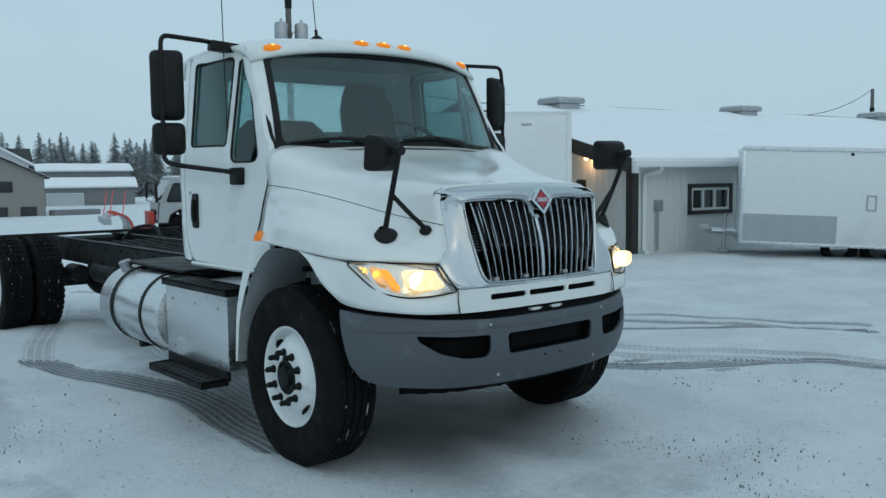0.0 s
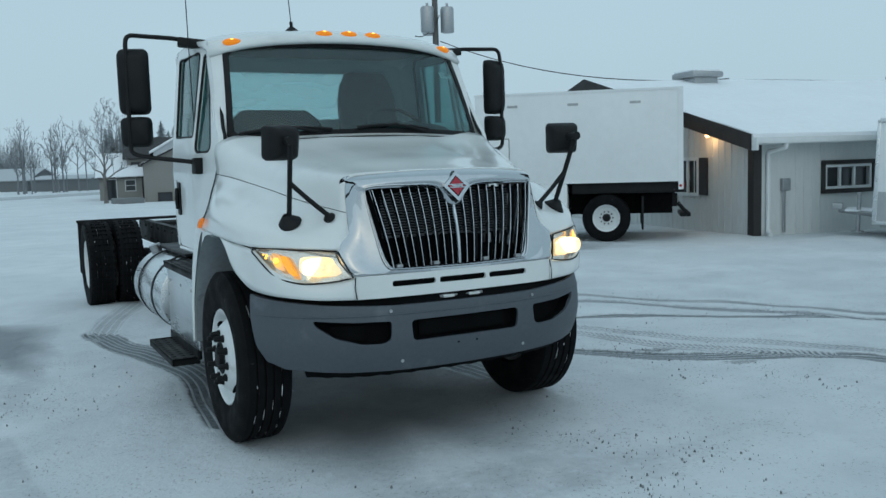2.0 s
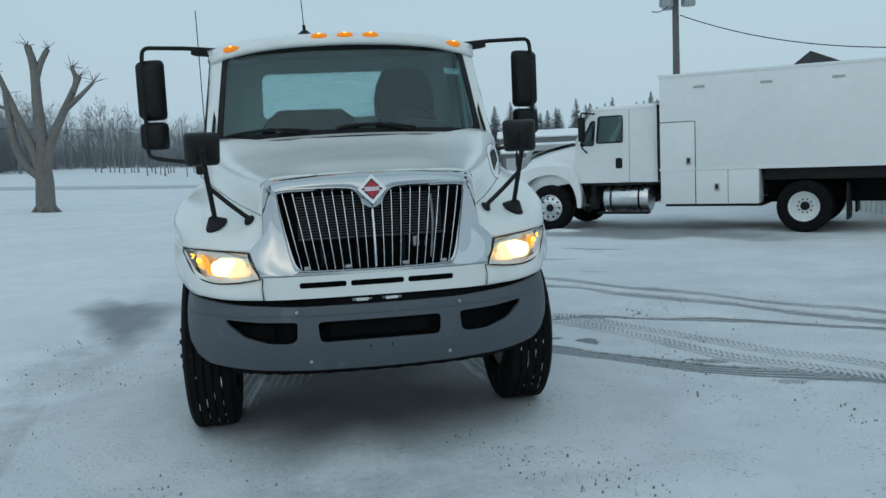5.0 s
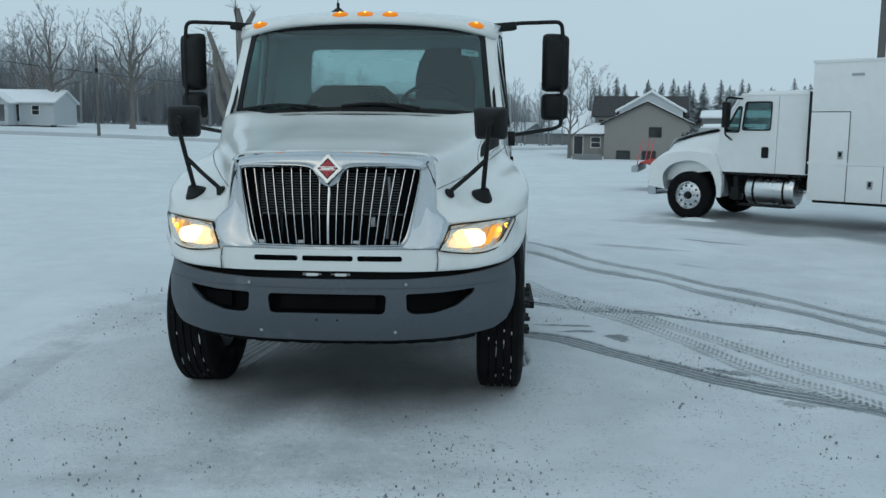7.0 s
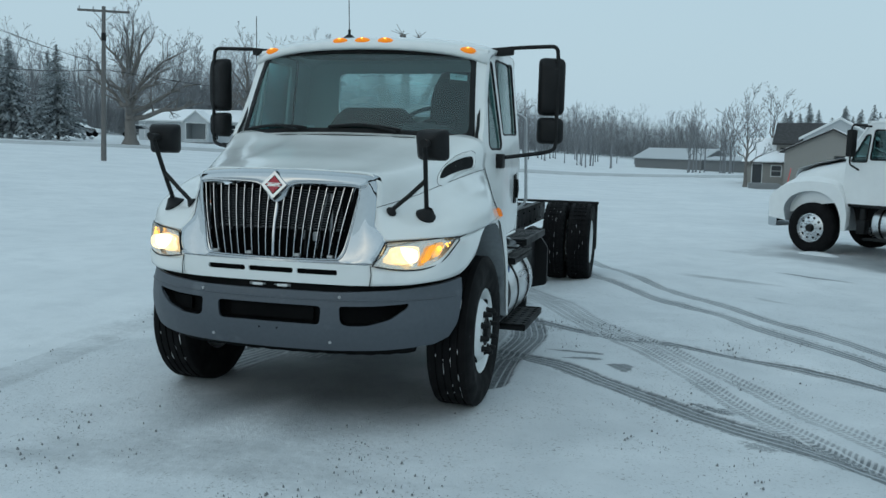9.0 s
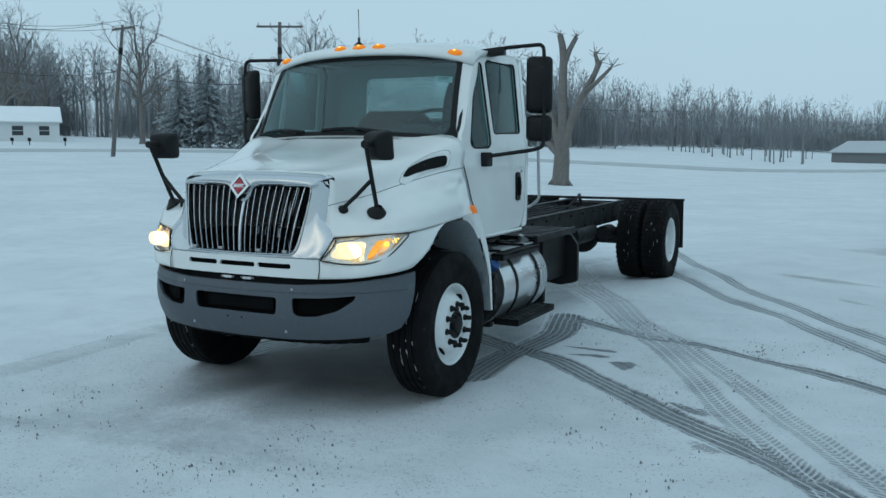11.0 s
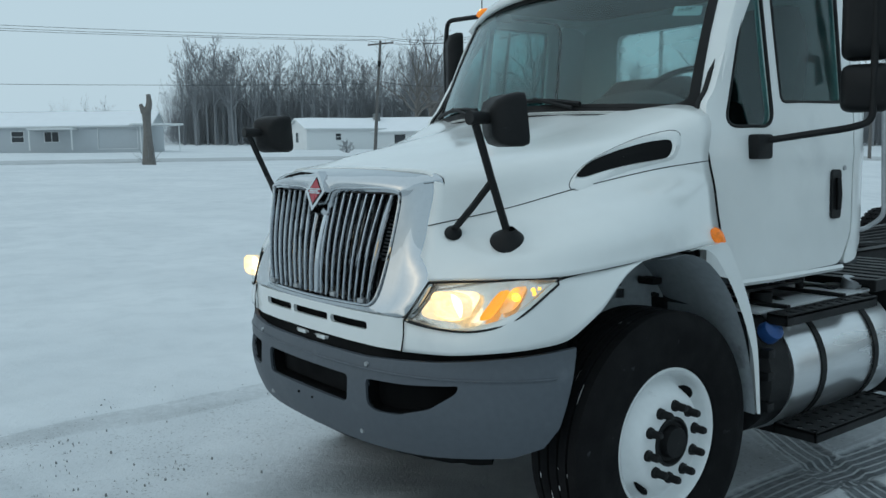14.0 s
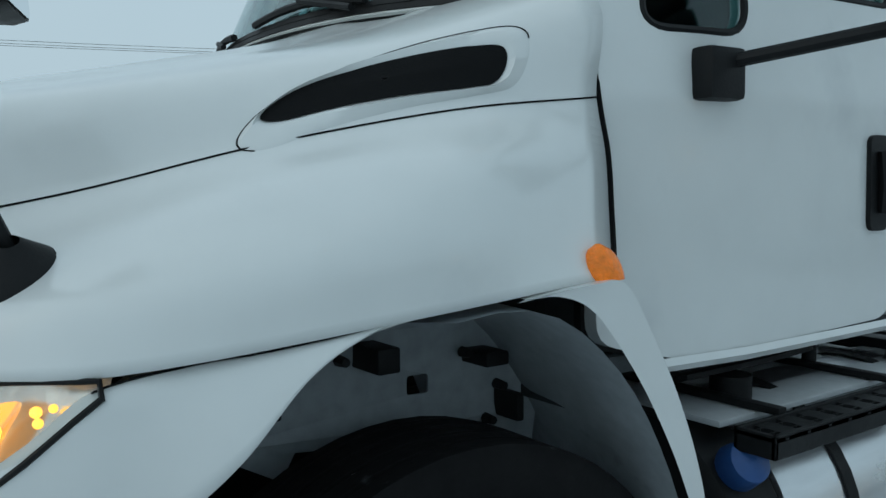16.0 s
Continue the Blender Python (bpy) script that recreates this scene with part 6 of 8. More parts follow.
def house(name, label, x, y, yaw, L, W, eave, rise, walls, openings=(), z=None, over=0.35, snow_t=0.12, fascia=None, category="house", roof_snow=True):
    """A gabled building: local x along the ridge, local y across; openings (side, u0, u1, z0, z1, kind)."""
    fascia = fascia or M_WTRIM
    base = thing(name, label, category, (x, y, land(x, y) if z is None else z), yaw)
    ridge = eave + rise
    spec = {
        "front": ([(0, 0), (L, 0), (L, eave), (0, eave)], lambda u, v, d: Vector((u, d, v))),
        "back": ([(0, 0), (L, 0), (L, eave), (0, eave)], lambda u, v, d: Vector((u, W - d, v))),
        "west": ([(0, 0), (W, 0), (W, eave), (W / 2, ridge), (0, eave)], lambda u, v, d: Vector((d, u, v))),
        "east": ([(0, 0), (W, 0), (W, eave), (W / 2, ridge), (0, eave)], lambda u, v, d: Vector((L - d, u, v))),
    }
    for side_, (outline, where) in spec.items():
        holes = [[(a, c), (b, c), (b, d), (a, d)] for s_, a, b, c, d, k in openings if s_ == side_]
        bm = bmesh.new()
        if side_ in ("west", "east"):
            inset = 0.15
            where0 = where
            where = lambda u, v, d, w=where0: w(min(W - 0.153, max(0.153, u)), v, d)
        plate(bm, [(u, v - 0.4 if v == 0 else v) for u, v in outline], holes, where, 0.15)
        part("wall", bm, walls, base, "", 0)
        for s_, a, b, c, d, k in openings:
            if s_ != side_:
                continue
            w = new("door" if k == "door" else "window")
            w.parent = base
            bm = bmesh.new()
            t = 0.07 if k != "wide" else 0.05
            plate(bm, [(a - t, c - t), (b + t, c - t), (b + t, d + t), (a - t, d + t)], [[(a, c), (b, c), (b, d), (a, d)]], lambda u, v, dd: where(u, v, dd - 0.035), 0.12)
            n_m = {"wide": 3, "pair": 2}.get(k, 1)
            for i in range(1, n_m):
                u = a + (b - a) * i / n_m
                plate(bm, [(u - 0.025, c), (u + 0.025, c), (u + 0.025, d), (u - 0.025, d)], [], lambda u_, v, dd: where(u_, v, dd), 0.05)
            if k == "sash":
                plate(bm, [(a, (c + d) / 2 - 0.025), (b, (c + d) / 2 - 0.025), (b, (c + d) / 2 + 0.025), (a, (c + d) / 2 + 0.025)], [], lambda u_, v, dd: where(u_, v, dd), 0.05)
            part("frame", bm, M_TRIM if k == "dark" else M_WTRIM, w, "", 0)
            if k == "open":
                continue
            bm = bmesh.new()
            plate(bm, [(a, c), (b, c), (b, d), (a, d)], [], lambda u, v, dd: where(u, v, dd + 0.06), 0.02)
            part("pane", bm, M_SIDE3 if k == "garage" else M_PANE, w, "", 0)
    slope = rise / (W / 2)
    for e in (0, 1):
        prof = [(-over, eave - over * slope), (W / 2, ridge)]
        if e:
            prof = [(W + over, eave - over * slope), (W / 2, ridge)]
        bm = bmesh.new()
        (y0, z0), (y1, z1) = prof
        n = 18
        rows = []
        for i in range(n + 1):
            t = i / n
            rows.append([(u, y0 + (y1 - y0) * t, z0 + (z1 - z0) * t + 0.03) for u in (-over, L + over)])
        lowr = [[(a, b, c - 0.14) for a, b, c in r] for r in rows]
        grid(bm, rows)
        grid(bm, lowr)
        for a, b in ((rows[0], lowr[0]), (rows[-1], lowr[-1])):
            grid(bm, [a, b])
        for k in (0, 1):
            grid(bm, [[r[k] for r in rows], [r[k] for r in lowr]])
        slab = part("roof", bm, fascia, base, "", 0)
        if roof_snow:
            bm = bmesh.new()
            nu = 26
            rows = []
            for i in range(n + 1):
                t = i / n
                row = []
                for j in range(nu + 1):
                    u = -over + 0.03 + (L + 2 * over - 0.06) * j / nu
                    edge_ = min(1.0, 8 * min(t + 0.04, (j + 0.6) / nu, (nu - j + 0.6) / nu))
                    h = snow_t * (0.4 + 0.6 * edge_) * (0.85 + 0.3 * noise.noise(Vector((u * 0.25, t * 4 + e * 9, x))))
                    row.append((u, y0 + (y1 - y0) * t, z0 + (z1 - z0) * t + 0.03 + h))
                rows.append(row)
            grid(bm, rows)
            edge_loop = rows[0]
            grid(bm, [rows[0], [(a, b, c - 0.1) for a, b, c in rows[0]]])
            for k in (0, -1):
                grid(bm, [[r[k] for r in rows], [(r[k][0], r[k][1], r[k][2] - 0.1) for r in rows]])
            part("roof_snow", bm, M_SNOW, slab, "snow lying on the roof", 60)
    return base


# the low cream workshop beside the lot
SHOP = house("workshop", "low cream metal-sided workshop with snowy roof and dark trim", 10.9, 6.9, -8, 30, 11.8, 1.95, 1.45, M_SIDING,
             [("front", 1.76, 2.86, 0.90, 1.28, "wide"), ("west", 1.75, 2.5, 0.80, 1.48, "pair"), ("front", 9.0, 9.9, 0.02, 1.9, "door")], z=0.0, over=0.32, snow_t=0.16, category="building", fascia=M_WTRIM)
bm = bmesh.new()
slope = 1.45 / 5.9
for e in (0, 1):
    f = (lambda v: v) if not e else (lambda v: 11.8 - v)
    plate(bm, [(-0.34, 1.95 - 0.34 * slope - 0.20), (5.9, 3.40 - 0.17), (5.9, 3.40 + 0.16), (-0.34, 1.95 - 0.34 * slope + 0.10)], [], lambda u, v, d: Vector((-0.34 - d, f(u), v)), 0.035)
part("rake_board", bm, M_TRIM, SHOP, "dark brown rake boards", 0)
for c, d in (((-0.02, -0.03), (0.16, 0.0)), ((-0.03, -0.02), (0.0, 0.14))):
    part("corner_board", boxed(c[0], d[0], c[1], d[1], 0.0, 1.80), M_TRIM, SHOP)
bm = bmesh.new()
box(bm, -0.3, 30.3, -0.46, -0.34, 1.78, 1.90, 0.015)
tube(bm, bent([(0.42, -0.40, 1.80), (0.42, -0.40, 1.70), (0.30, -0.05, 1.62), (0.30, -0.05, 0.08), (0.22, -0.22, 0.03)], 0.06), 0.045, 8)
part("gutter", bm, M_WTRIM, SHOP, "white gutter and downpipe")
bm = bmesh.new()
box(bm, -0.36, -0.30, -0.50, -0.36, 1.66, 1.90, 0.01)
part("gutter_end", bm, M_WTRIM, SHOP)
bm = bmesh.new()
plate(bm, [(1.40, 0.76), (1.70, 0.76), (1.70, 1.54), (1.40, 1.54)], [], lambda u, v, d: Vector((-0.03 + d, u, v)), 0.035)
part("shutter", bm, M_TRIM, SHOP, "dark shutter", 0)
bm = bmesh.new()
plate(bm, [(1.62, 0.76), (3.00, 0.76), (3.00, 1.42), (1.62, 1.42)], [[(1.70, 0.84), (2.92, 0.84), (2.92, 1.34), (1.70, 1.34)]], lambda u, v, d: Vector((u, -0.06 + d, v)), 0.058)
part("window_surround", bm, M_TRIM, SHOP, "", 0)
bm = bmesh.new()
box(bm, 0.62, 0.80, -0.10, -0.01, 0.86, 1.10, 0.01)
tube(bm, [(0.71, -0.05, 0.86), (0.71, -0.05, 0.05)], 0.018, 6)
tube(bm, [(0.66, -0.05, 0.86), (0.66, -0.05, 0.05)], 0.014, 6)
part("meter_box", bm, M_STEEL, SHOP, "grey electric meter box")
for k in range(72):
    if k * 0.2 > 11.3:
        break
    u = 0.26 + k * 0.2
    part("siding_rib", boxed(-0.012, 0.004, u, u + 0.016, 0.0, 1.66 + min(u, 11.8 - u) * slope), M_SIDING, SHOP, "", 0)
for k in range(48):
    u = 1.0 + k * 0.2
    if 1.6 < u < 3.1 or 8.9 < u < 10.0:
        continue
    part("siding_rib", boxed(u, u + 0.016, -0.012, 0.004, 0.0, 1.76), M_SIDING, SHOP, "", 0)
for u in (2.98, 10.4, 17.8):
    bm = bmesh.new()
    box(bm, u - 0.36, u + 0.36, 5.45, 6.15, 3.36, 3.62, 0.03)
    box(bm, u - 0.48, u + 0.48, 5.35, 6.30, 3.58, 3.74, 0.06)
    v = part("roof_vent", bm, M_STEEL, SHOP, "grey metal ridge vent")
    part("vent_snow", boxed(u - 0.44, u + 0.44, 5.4, 6.25, 3.735, 3.78, 0.02), M_SNOW, v)
# warm lamp under the eave, lit
bm = bmesh.new()
bmesh.ops.create_uvsphere(bm, u_segments=12, v_segments=8, radius=0.05, matrix=Matrix.Translation((-0.17, 1.2, 2.0)))
part("eave_lamp", bm, mat("warm_bulb", (0.9, 0.7, 0.4), 0.3, emit=((1.0, 0.55, 0.22), 5.0)), SHOP, "warm lit lamp under the eave")
glow = bpy.data.lights.new("eave_lamp_light", "POINT")
glow.energy, glow.color, glow.shadow_soft_size = 3.0, (1.0, 0.55, 0.22), 0.05
glow_ob = new("eave_lamp_light", glow)
glow_ob.matrix_basis = SHOP.matrix_basis @ Matrix.Translation((-0.20, 1.2, 1.90))

# ---------- enclosed trailer ----------
M_GUARD = mat("scuffed_aluminium_sheet", (0.40, 0.42, 0.43), 0.45, 0.85, vary=0.12, scale=3, fine=30)
TRL = thing("cargo_trailer", "white enclosed cargo trailer with aluminium stone guard", "trailer", (11.85, 5.05, 0.0), -8)
TRL.matrix_basis = pose(11.85, 5.05, 0.06, 0, 2.2, -56)
bm = bmesh.new()
box(bm, 0.0, 7.0, 0.0, 2.0, 0.23, 2.06, 0.03)
part("body", bm, M_PAINT2, TRL)
bm = bmesh.new()
for z0, z1 in ((2.02, 2.075), (0.21, 0.27)):
    box(bm, -0.012, 7.012, -0.012, 2.012, z0, z1, 0.008)
for u in (-0.012, 6.95):
    box(bm, u, u + 0.06, -0.012, 0.05, 0.23, 2.06, 0.008)
part("edge_trim", bm, M_ALU, TRL, "aluminium edge trim")
part("stone_guard", boxed(0.06, 1.75, -0.010, 0.0, 0.27, 0.80), M_GUARD, TRL, "aluminium stone guard")
bm = bmesh.new()
plate(bm, [(2.24, 0.92), (2.42, 0.92), (2.42, 1.22), (2.24, 1.22)], [[(2.27, 0.95), (2.39, 0.95), (2.39, 1.19), (2.27, 1.19)]], lambda u, v, d: Vector((u, -0.012 + d, v)), 0.01)
part("side_hatch", bm, M_STEEL, TRL, "", 0)
part("marker", cyled((1.95, -0.012, 1.98), (1.95, 0.0, 1.98), 0.03, seg=10), M_BLACK, TRL)
bm = bmesh.new()
tube(bm, [(0.1, 0.3, 0.36), (-0.60, 0.95, 0.38)], 0.045, 6)
tube(bm, [(0.1, 1.7, 0.36), (-0.60, 1.0, 0.38)], 0.045, 6)
cyl(bm, (-0.26, 0.66, 0.0), (-0.26, 0.66, 0.75), 0.04, seg=10)
cyl(bm, (-0.26, 0.66, 0.0), (-0.26, 0.66, 0.03), 0.12, seg=12)
box(bm, -0.74, -0.55, 0.88, 1.07, 0.40, 0.52, 0.02)
part("tongue", bm, M_STEEL, TRL, "steel tongue and jack with snow")
part("tongue_snow", boxed(-0.5, -0.02, 0.6, 1.4, 0.385, 0.425, 0.02), M_SNOW, TRL)
part("roof_snow", boxed(0.02, 6.98, 0.02, 1.98, 2.075, 2.12, 0.02), M_SNOW, TRL)
for u in (1.85, 2.55, 3.25):
    bm = bmesh.new()
    spun(bm, [(0.18, 0.0), (0.30, 0.01), (0.33, 0.05), (0.33, 0.18), (0.30, 0.22), (0.18, 0.22)], (u, 0.12, 0.20), (0, 1, 0), 24)
    part("wheel", bm, M_RUBBER, TRL)

# ---------- parked box truck ----------
f_az = radians(-50)
PK = thing("box_truck", "white box truck with side lockers parked in the snow", "truck", (4.68 + 1.05 * math.cos(f_az) * 0.0, 11.2, 0.0), 0)
PK.matrix_basis = pose(4.68 + 0.64 * 1.02, 11.2 + 0.77 * 1.02, 0.0, 0, 0, 140)
# local frame: x forward, y to its left side, which faces the lot
S = 1.04


def pk_wheel(x, y, s, rear=False):
    w = new("wheel")
    w.parent = PK
    r = 0.455
    bm = bmesh.new()
    spun(bm, [(0.26, -0.12), (0.36, -0.14), (0.43, -0.12), (r, -0.09), (r, 0.09), (0.43, 0.12), (0.36, 0.14), (0.26, 0.12)], (x, y, r), (0, s, 0), 40)
    part("tyre", bm, M_RUBBER, w, "", 40)
    bm = bmesh.new()
    if rear:
        spun(bm, [(0.26, 0.12), (0.245, 0.11), (0.23, 0.02), (0.20, -0.02), (0.001, -0.02)], (x, y, r), (0, s, 0), 32)
    else:
        spun(bm, [(0.26, 0.12), (0.25, 0.125), (0.235, 0.09), (0.22, 0.08), (0.13, 0.11), (0.001, 0.115)], (x, y, r), (0, s, 0), 32)
    rim = part("rim", bm, M_WHEEL if rear else M_ALU, w, "", 50)
    h = -0.02 if rear else 0.112
    for k in range(10):
        a = 2 * math.pi * k / 10
        p = Vector((x + 0.12 * math.cos(a), y + s * h, r + 0.12 * math.sin(a)))
        part("wheel_nut", cyled(p, p + Vector((0, s * 0.03, 0)), 0.016, 0.012, 6), M_BLACK if rear else M_STEEL, rim)
        if not rear:
            p = Vector((x + 0.185 * math.cos(a), y + s * 0.088, r + 0.185 * math.sin(a)))
            part("hand_hole", cyled(p, p + Vector((0, s * 0.012, 0)), 0.022, 0.022, 8), M_DARK, rim)
    part("hub", cyled((x, y + s * (h - 0.02), r), (x, y + s * (h + 0.06), r), 0.085, 0.06, 14), M_BLACK, w)


for s in (1, -1):
    pk_wheel(0, s * 0.98, s)
    pk_wheel(-4.75, s * 1.02, s, True)
    pk_wheel(-4.75, s * 0.72, s, True)
# hood
rows = []
for x, zt, zb, w in ((0.80, 1.05, 0.62, 0.72), (0.74, 1.30, 0.62, 0.82), (0.55, 1.48, 0.7, 0.9), (0.2, 1.58, 0.8, 0.98), (-0.2, 1.66, 0.9, 1.0), (-0.54, 1.72, 0.95, 1.0)):
    row = []
    for k in range(17):
        a = math.pi * k / 16
        ca, sa = math.cos(a), math.sin(a)
        row.append((x, w * math.copysign(abs(ca) ** 0.45, ca), zb + (zt - zb) * abs(sa) ** 0.5))
    rows.append(row)
bm = bmesh.new()
grid(bm, [[Vector(p) for p in r] for r in rows])
front = [bm.verts.new(p) for p in rows[0]]
bm.faces.new(front)
hood2 = part("hood", bm, M_PAINT2, PK, "white hood dusted with snow", 60)
bm = bmesh.new()
grid(bm, [[(x, w * 0.8 * k / 4, zt + 0.035 - 0.02 * abs(k) / 4) for k in range(-4, 5)] for x, zt, w in ((0.70, 1.33, 0.75), (0.55, 1.49, 0.9), (0.2, 1.6, 0.9), (-0.2, 1.68, 0.92), (-0.5, 1.73, 0.9))])
part("hood_snow", bm, M_SNOW, hood2, "snow lying on the hood", 60)
for s in (1, -1):
    arch = [(0.50, 0.55), (0.56, 0.80), (0.42, 1.0), (0.15, 1.10), (-0.15, 1.10), (-0.42, 0.95), (-0.55, 0.70), (-0.58, 0.45)]
    outer = [(0.86, 0.60), (0.84, 1.0), (0.5, 1.22), (0.15, 1.28), (-0.2, 1.28), (-0.50, 1.2), (-0.66, 0.8), (-0.66, 0.45)]
    bm = bmesh.new()
    a = spline([Vector((u, v, 0)) for u, v in arch], 4)
    b = spline([Vector((u, v, 0)) for u, v in outer], 4)
    grid(bm, [[(p.x, s * 1.10, p.y) for p in a], [(p.x, s * 1.10, p.y) for p in b], [(p.x * 0.95, s * 0.92, p.y + 0.1) for p in b]])
    part("fender", bm, M_PAINT2, PK, "", 50)
    bm = bmesh.new()
    grid(bm, [[(p.x, s * 1.09, p.y) for p in a], [(p.x, s * 0.6, p.y) for p in a]])
    part("arch_liner", bm, M_LINER, PK)
bm = bmesh.new()
box(bm, 0.70, 0.90, -1.08, 1.08, 0.42, 0.74, 0.05)
part("bumper", bm, M_CHROME, PK, "chrome front bumper")
# cab with side windows
DOOR2 = [(-0.52, 0.93), (-1.62, 0.93), (-1.62, 2.30), (-0.92, 2.30), (-0.55, 1.72)]
WIN2 = rounded([(-0.98, 1.70), (-1.50, 1.70), (-1.50, 2.20), (-1.02, 2.20)], 0.04)
WIN3 = rounded([(-0.64, 1.66), (-0.92, 1.66), (-0.95, 2.12), (-0.88, 2.12)], 0.03)
for s in (1, -1):
    wh = lambda u, v, d, s=s: Vector((u, s * (1.02 - 0.06 * max(0, v - 1.7) - d), v))
    bm = bmesh.new()
    plate(bm, DOOR2, [WIN2, WIN3], wh, 0.05)
    door = part("door", bm, M_PAINT2, PK, "closed white cab door", 0)
    for loop in (WIN2, WIN3):
        bm = bmesh.new()
        plate(bm, loop, [], lambda u, v, d: wh(u, v, d + 0.02), 0.006)
        part("window", bm, M_GLASS2, door, "", 0)
        path = [wh(p[0], p[1], -0.002) for p in loop]
        part("window_seal", tubed([*path, path[0]], 0.014, 5), M_BLACK, door)
    bm = bmesh.new()
    plate(bm, rounded([(-1.36, 1.20), (-1.49, 1.20), (-1.49, 1.40), (-1.36, 1.40)], 0.03), [], lambda u, v, d: wh(u, v, d - 0.01), 0.03)
    part("door_handle", bm, M_BLACK, door)
    bm = bmesh.new()
    plate(bm, [(-1.63, 0.93), (-2.18, 0.93), (-2.18, 2.30), (-1.63, 2.30)], [], wh, 0.05)
    part("cab_extension", bm, M_PAINT2, PK, "", 0)
    m = new("mirror")
    m.parent = PK
    bm = bmesh.new()
    tube(bm, bent([(-0.95, s * 1.0, 2.26), (-0.80, s * 1.34, 2.28), (-0.80, s * 1.34, 1.62), (-0.78, s * 1.02, 1.52)], 0.06), 0.017, 6)
    part("mirror_arm", bm, M_BLACK, m)
    part("mirror_head", boxed(-0.86, -0.76, s * 1.34 - 0.09, s * 1.34 + 0.09, 1.74, 2.2, 0.03), M_BLACK, m)
part("cab_roof", boxed(-2.18, -0.90, -0.99, 0.99, 2.29, 2.36, 0.03), M_PAINT2, PK)
part("roof_snow", boxed(-2.10, -1.0, -0.9, 0.9, 2.355, 2.40, 0.02), M_SNOW, PK)
part("cab_floor", boxed(-2.18, -0.5, -1.0, 1.0, 0.88, 0.95, 0.01), M_FRAME, PK)
part("cab_back", boxed(-2.20, -2.15, -1.0, 1.0, 0.93, 2.3), M_PAINT2, PK)
bm = bmesh.new()
grid(bm, [[(-0.50 - 0.04 * (abs(y)) ** 2, y, 1.72) for y in (-0.98, -0.5, 0, 0.5, 0.98)], [(-0.88 - 0.03 * abs(y) ** 2, y, 2.29) for y in (-0.94, -0.5, 0, 0.5, 0.94)]])
part("windshield", bm, M_GLASS, PK, "", 60)
for s in (1, -1):
    part("pillar", tubed([(-0.54, s * 1.0, 1.70), (-0.91, s * 0.965, 2.30)], 0.035, 6), M_PAINT2, PK)
part("dash", boxed(-0.85, -0.52, -0.95, 0.95, 1.45, 1.70, 0.04), M_INT, PK)
for y in (0.5, -0.5):
    part("seat", boxed(-1.75, -1.60, y - 0.26, y + 0.26, 1.3, 2.12, 0.05), M_SEAT, PK)
# box and lockers
bm = bmesh.new()
box(bm, -6.15, -2.27, -1.20, 1.20, 1.14, 2.86, 0.03)
part("box_body", bm, M_PAINT2, PK, "white box body", 20)
bm = bmesh.new()
for s in (1, -1):
    for z in (1.13, 2.83):
        box(bm, -6.16, -2.26, s * 1.2 - 0.012, s * 1.2 + 0.012, z, z + 0.045)
    box(bm, -6.17, -6.08, s * 1.2 - 0.014, s * 1.2 + 0.014, 0.98, 2.87)
part("box_edge", bm, M_PAINT2, PK, "", 0)
bm = bmesh.new()
box(bm, -2.27, -2.20, -1.12, 1.12, 0.95, 2.36)
part("cab_gap", bm, M_BLACK, PK)
for s in (1, -1):
    lo, hi = sorted((s * 0.72, s * 1.205))
    tall = part("locker", boxed(-2.92, -2.28, lo, hi, 0.52, 2.02, 0.012), M_PAINT2, PK, "tall white side locker", 20)
    low = part("locker", boxed(-4.02, -2.925, lo, hi, 0.52, 1.13, 0.012), M_PAINT2, PK, "low white side locker", 20)
    for ob, x, z in ((tall, -2.80, 1.30), (low, -3.30, 0.82)):
        o = s * 1.207
        part("locker_latch", boxed(x - 0.045, x + 0.045, o - 0.01, o + 0.012, z - 0.07, z + 0.07, 0.006), M_STEEL, ob)
        part("latch_pull", boxed(x - 0.025, x + 0.025, o + 0.008, o + 0.018, z - 0.03, z + 0.05, 0.004), M_BLACK, ob)
    bm = bmesh.new()
    o = s * 1.208
    for x0, x1, z0, z1 in ((-2.925, -2.285, 2.01, 2.022), (-2.926, -2.916, 0.53, 2.02), (-3.50, -3.492, 0.53, 1.12), (-6.15, -2.93, 1.128, 1.142)):
        box(bm, x0, x1, min(o - s * 0.004, o), max(o - s * 0.004, o), z0, z1)
    part("locker_seam", bm, M_BLACK, PK, "", 0)
    for x in (-3.0, -4.15, -5.3):
        part("box_vent", boxed(x - 0.10, x + 0.10, min(o, o - s * 0.012), max(o, o - s * 0.012), 2.60, 2.645), M_STEEL, PK)
    for z in (1.02, 1.08):
        part("tail_lamp", cyled((-6.17, s * 1.14, z), (-6.19, s * 1.14, z), 0.03, seg=10), M_REDLENS, PK)
    part("side_lamp", cyled((-6.12, s * 1.213, 1.05), (-6.12, s * 1.22, 1.05), 0.025, seg=10), M_REDLENS, PK)
bm = bmesh.new()
for s in (1, -1):
    box(bm, -6.1, -0.7, s * 0.42 - 0.04, s * 0.42 + 0.04, 0.62, 0.88, 0.01)
    box(bm, -5.45, -5.41, s * 0.75 - 0.3, s * 0.75 + 0.3, 0.22, 0.85, 0.01)
box(bm, -6.2, -4.1, -1.05, 1.05, 0.92, 1.13, 0.02)
box(bm, -4.05, -2.3, -1.0, 1.0, 0.46, 0.53, 0.02)
box(bm, -6.35, -6.15, -0.5, 0.5, 0.42, 0.50, 0.02)
tube(bm, [(-6.1, 0.5, 0.7), (-6.3, 0.5, 0.46)], 0.04, 6)
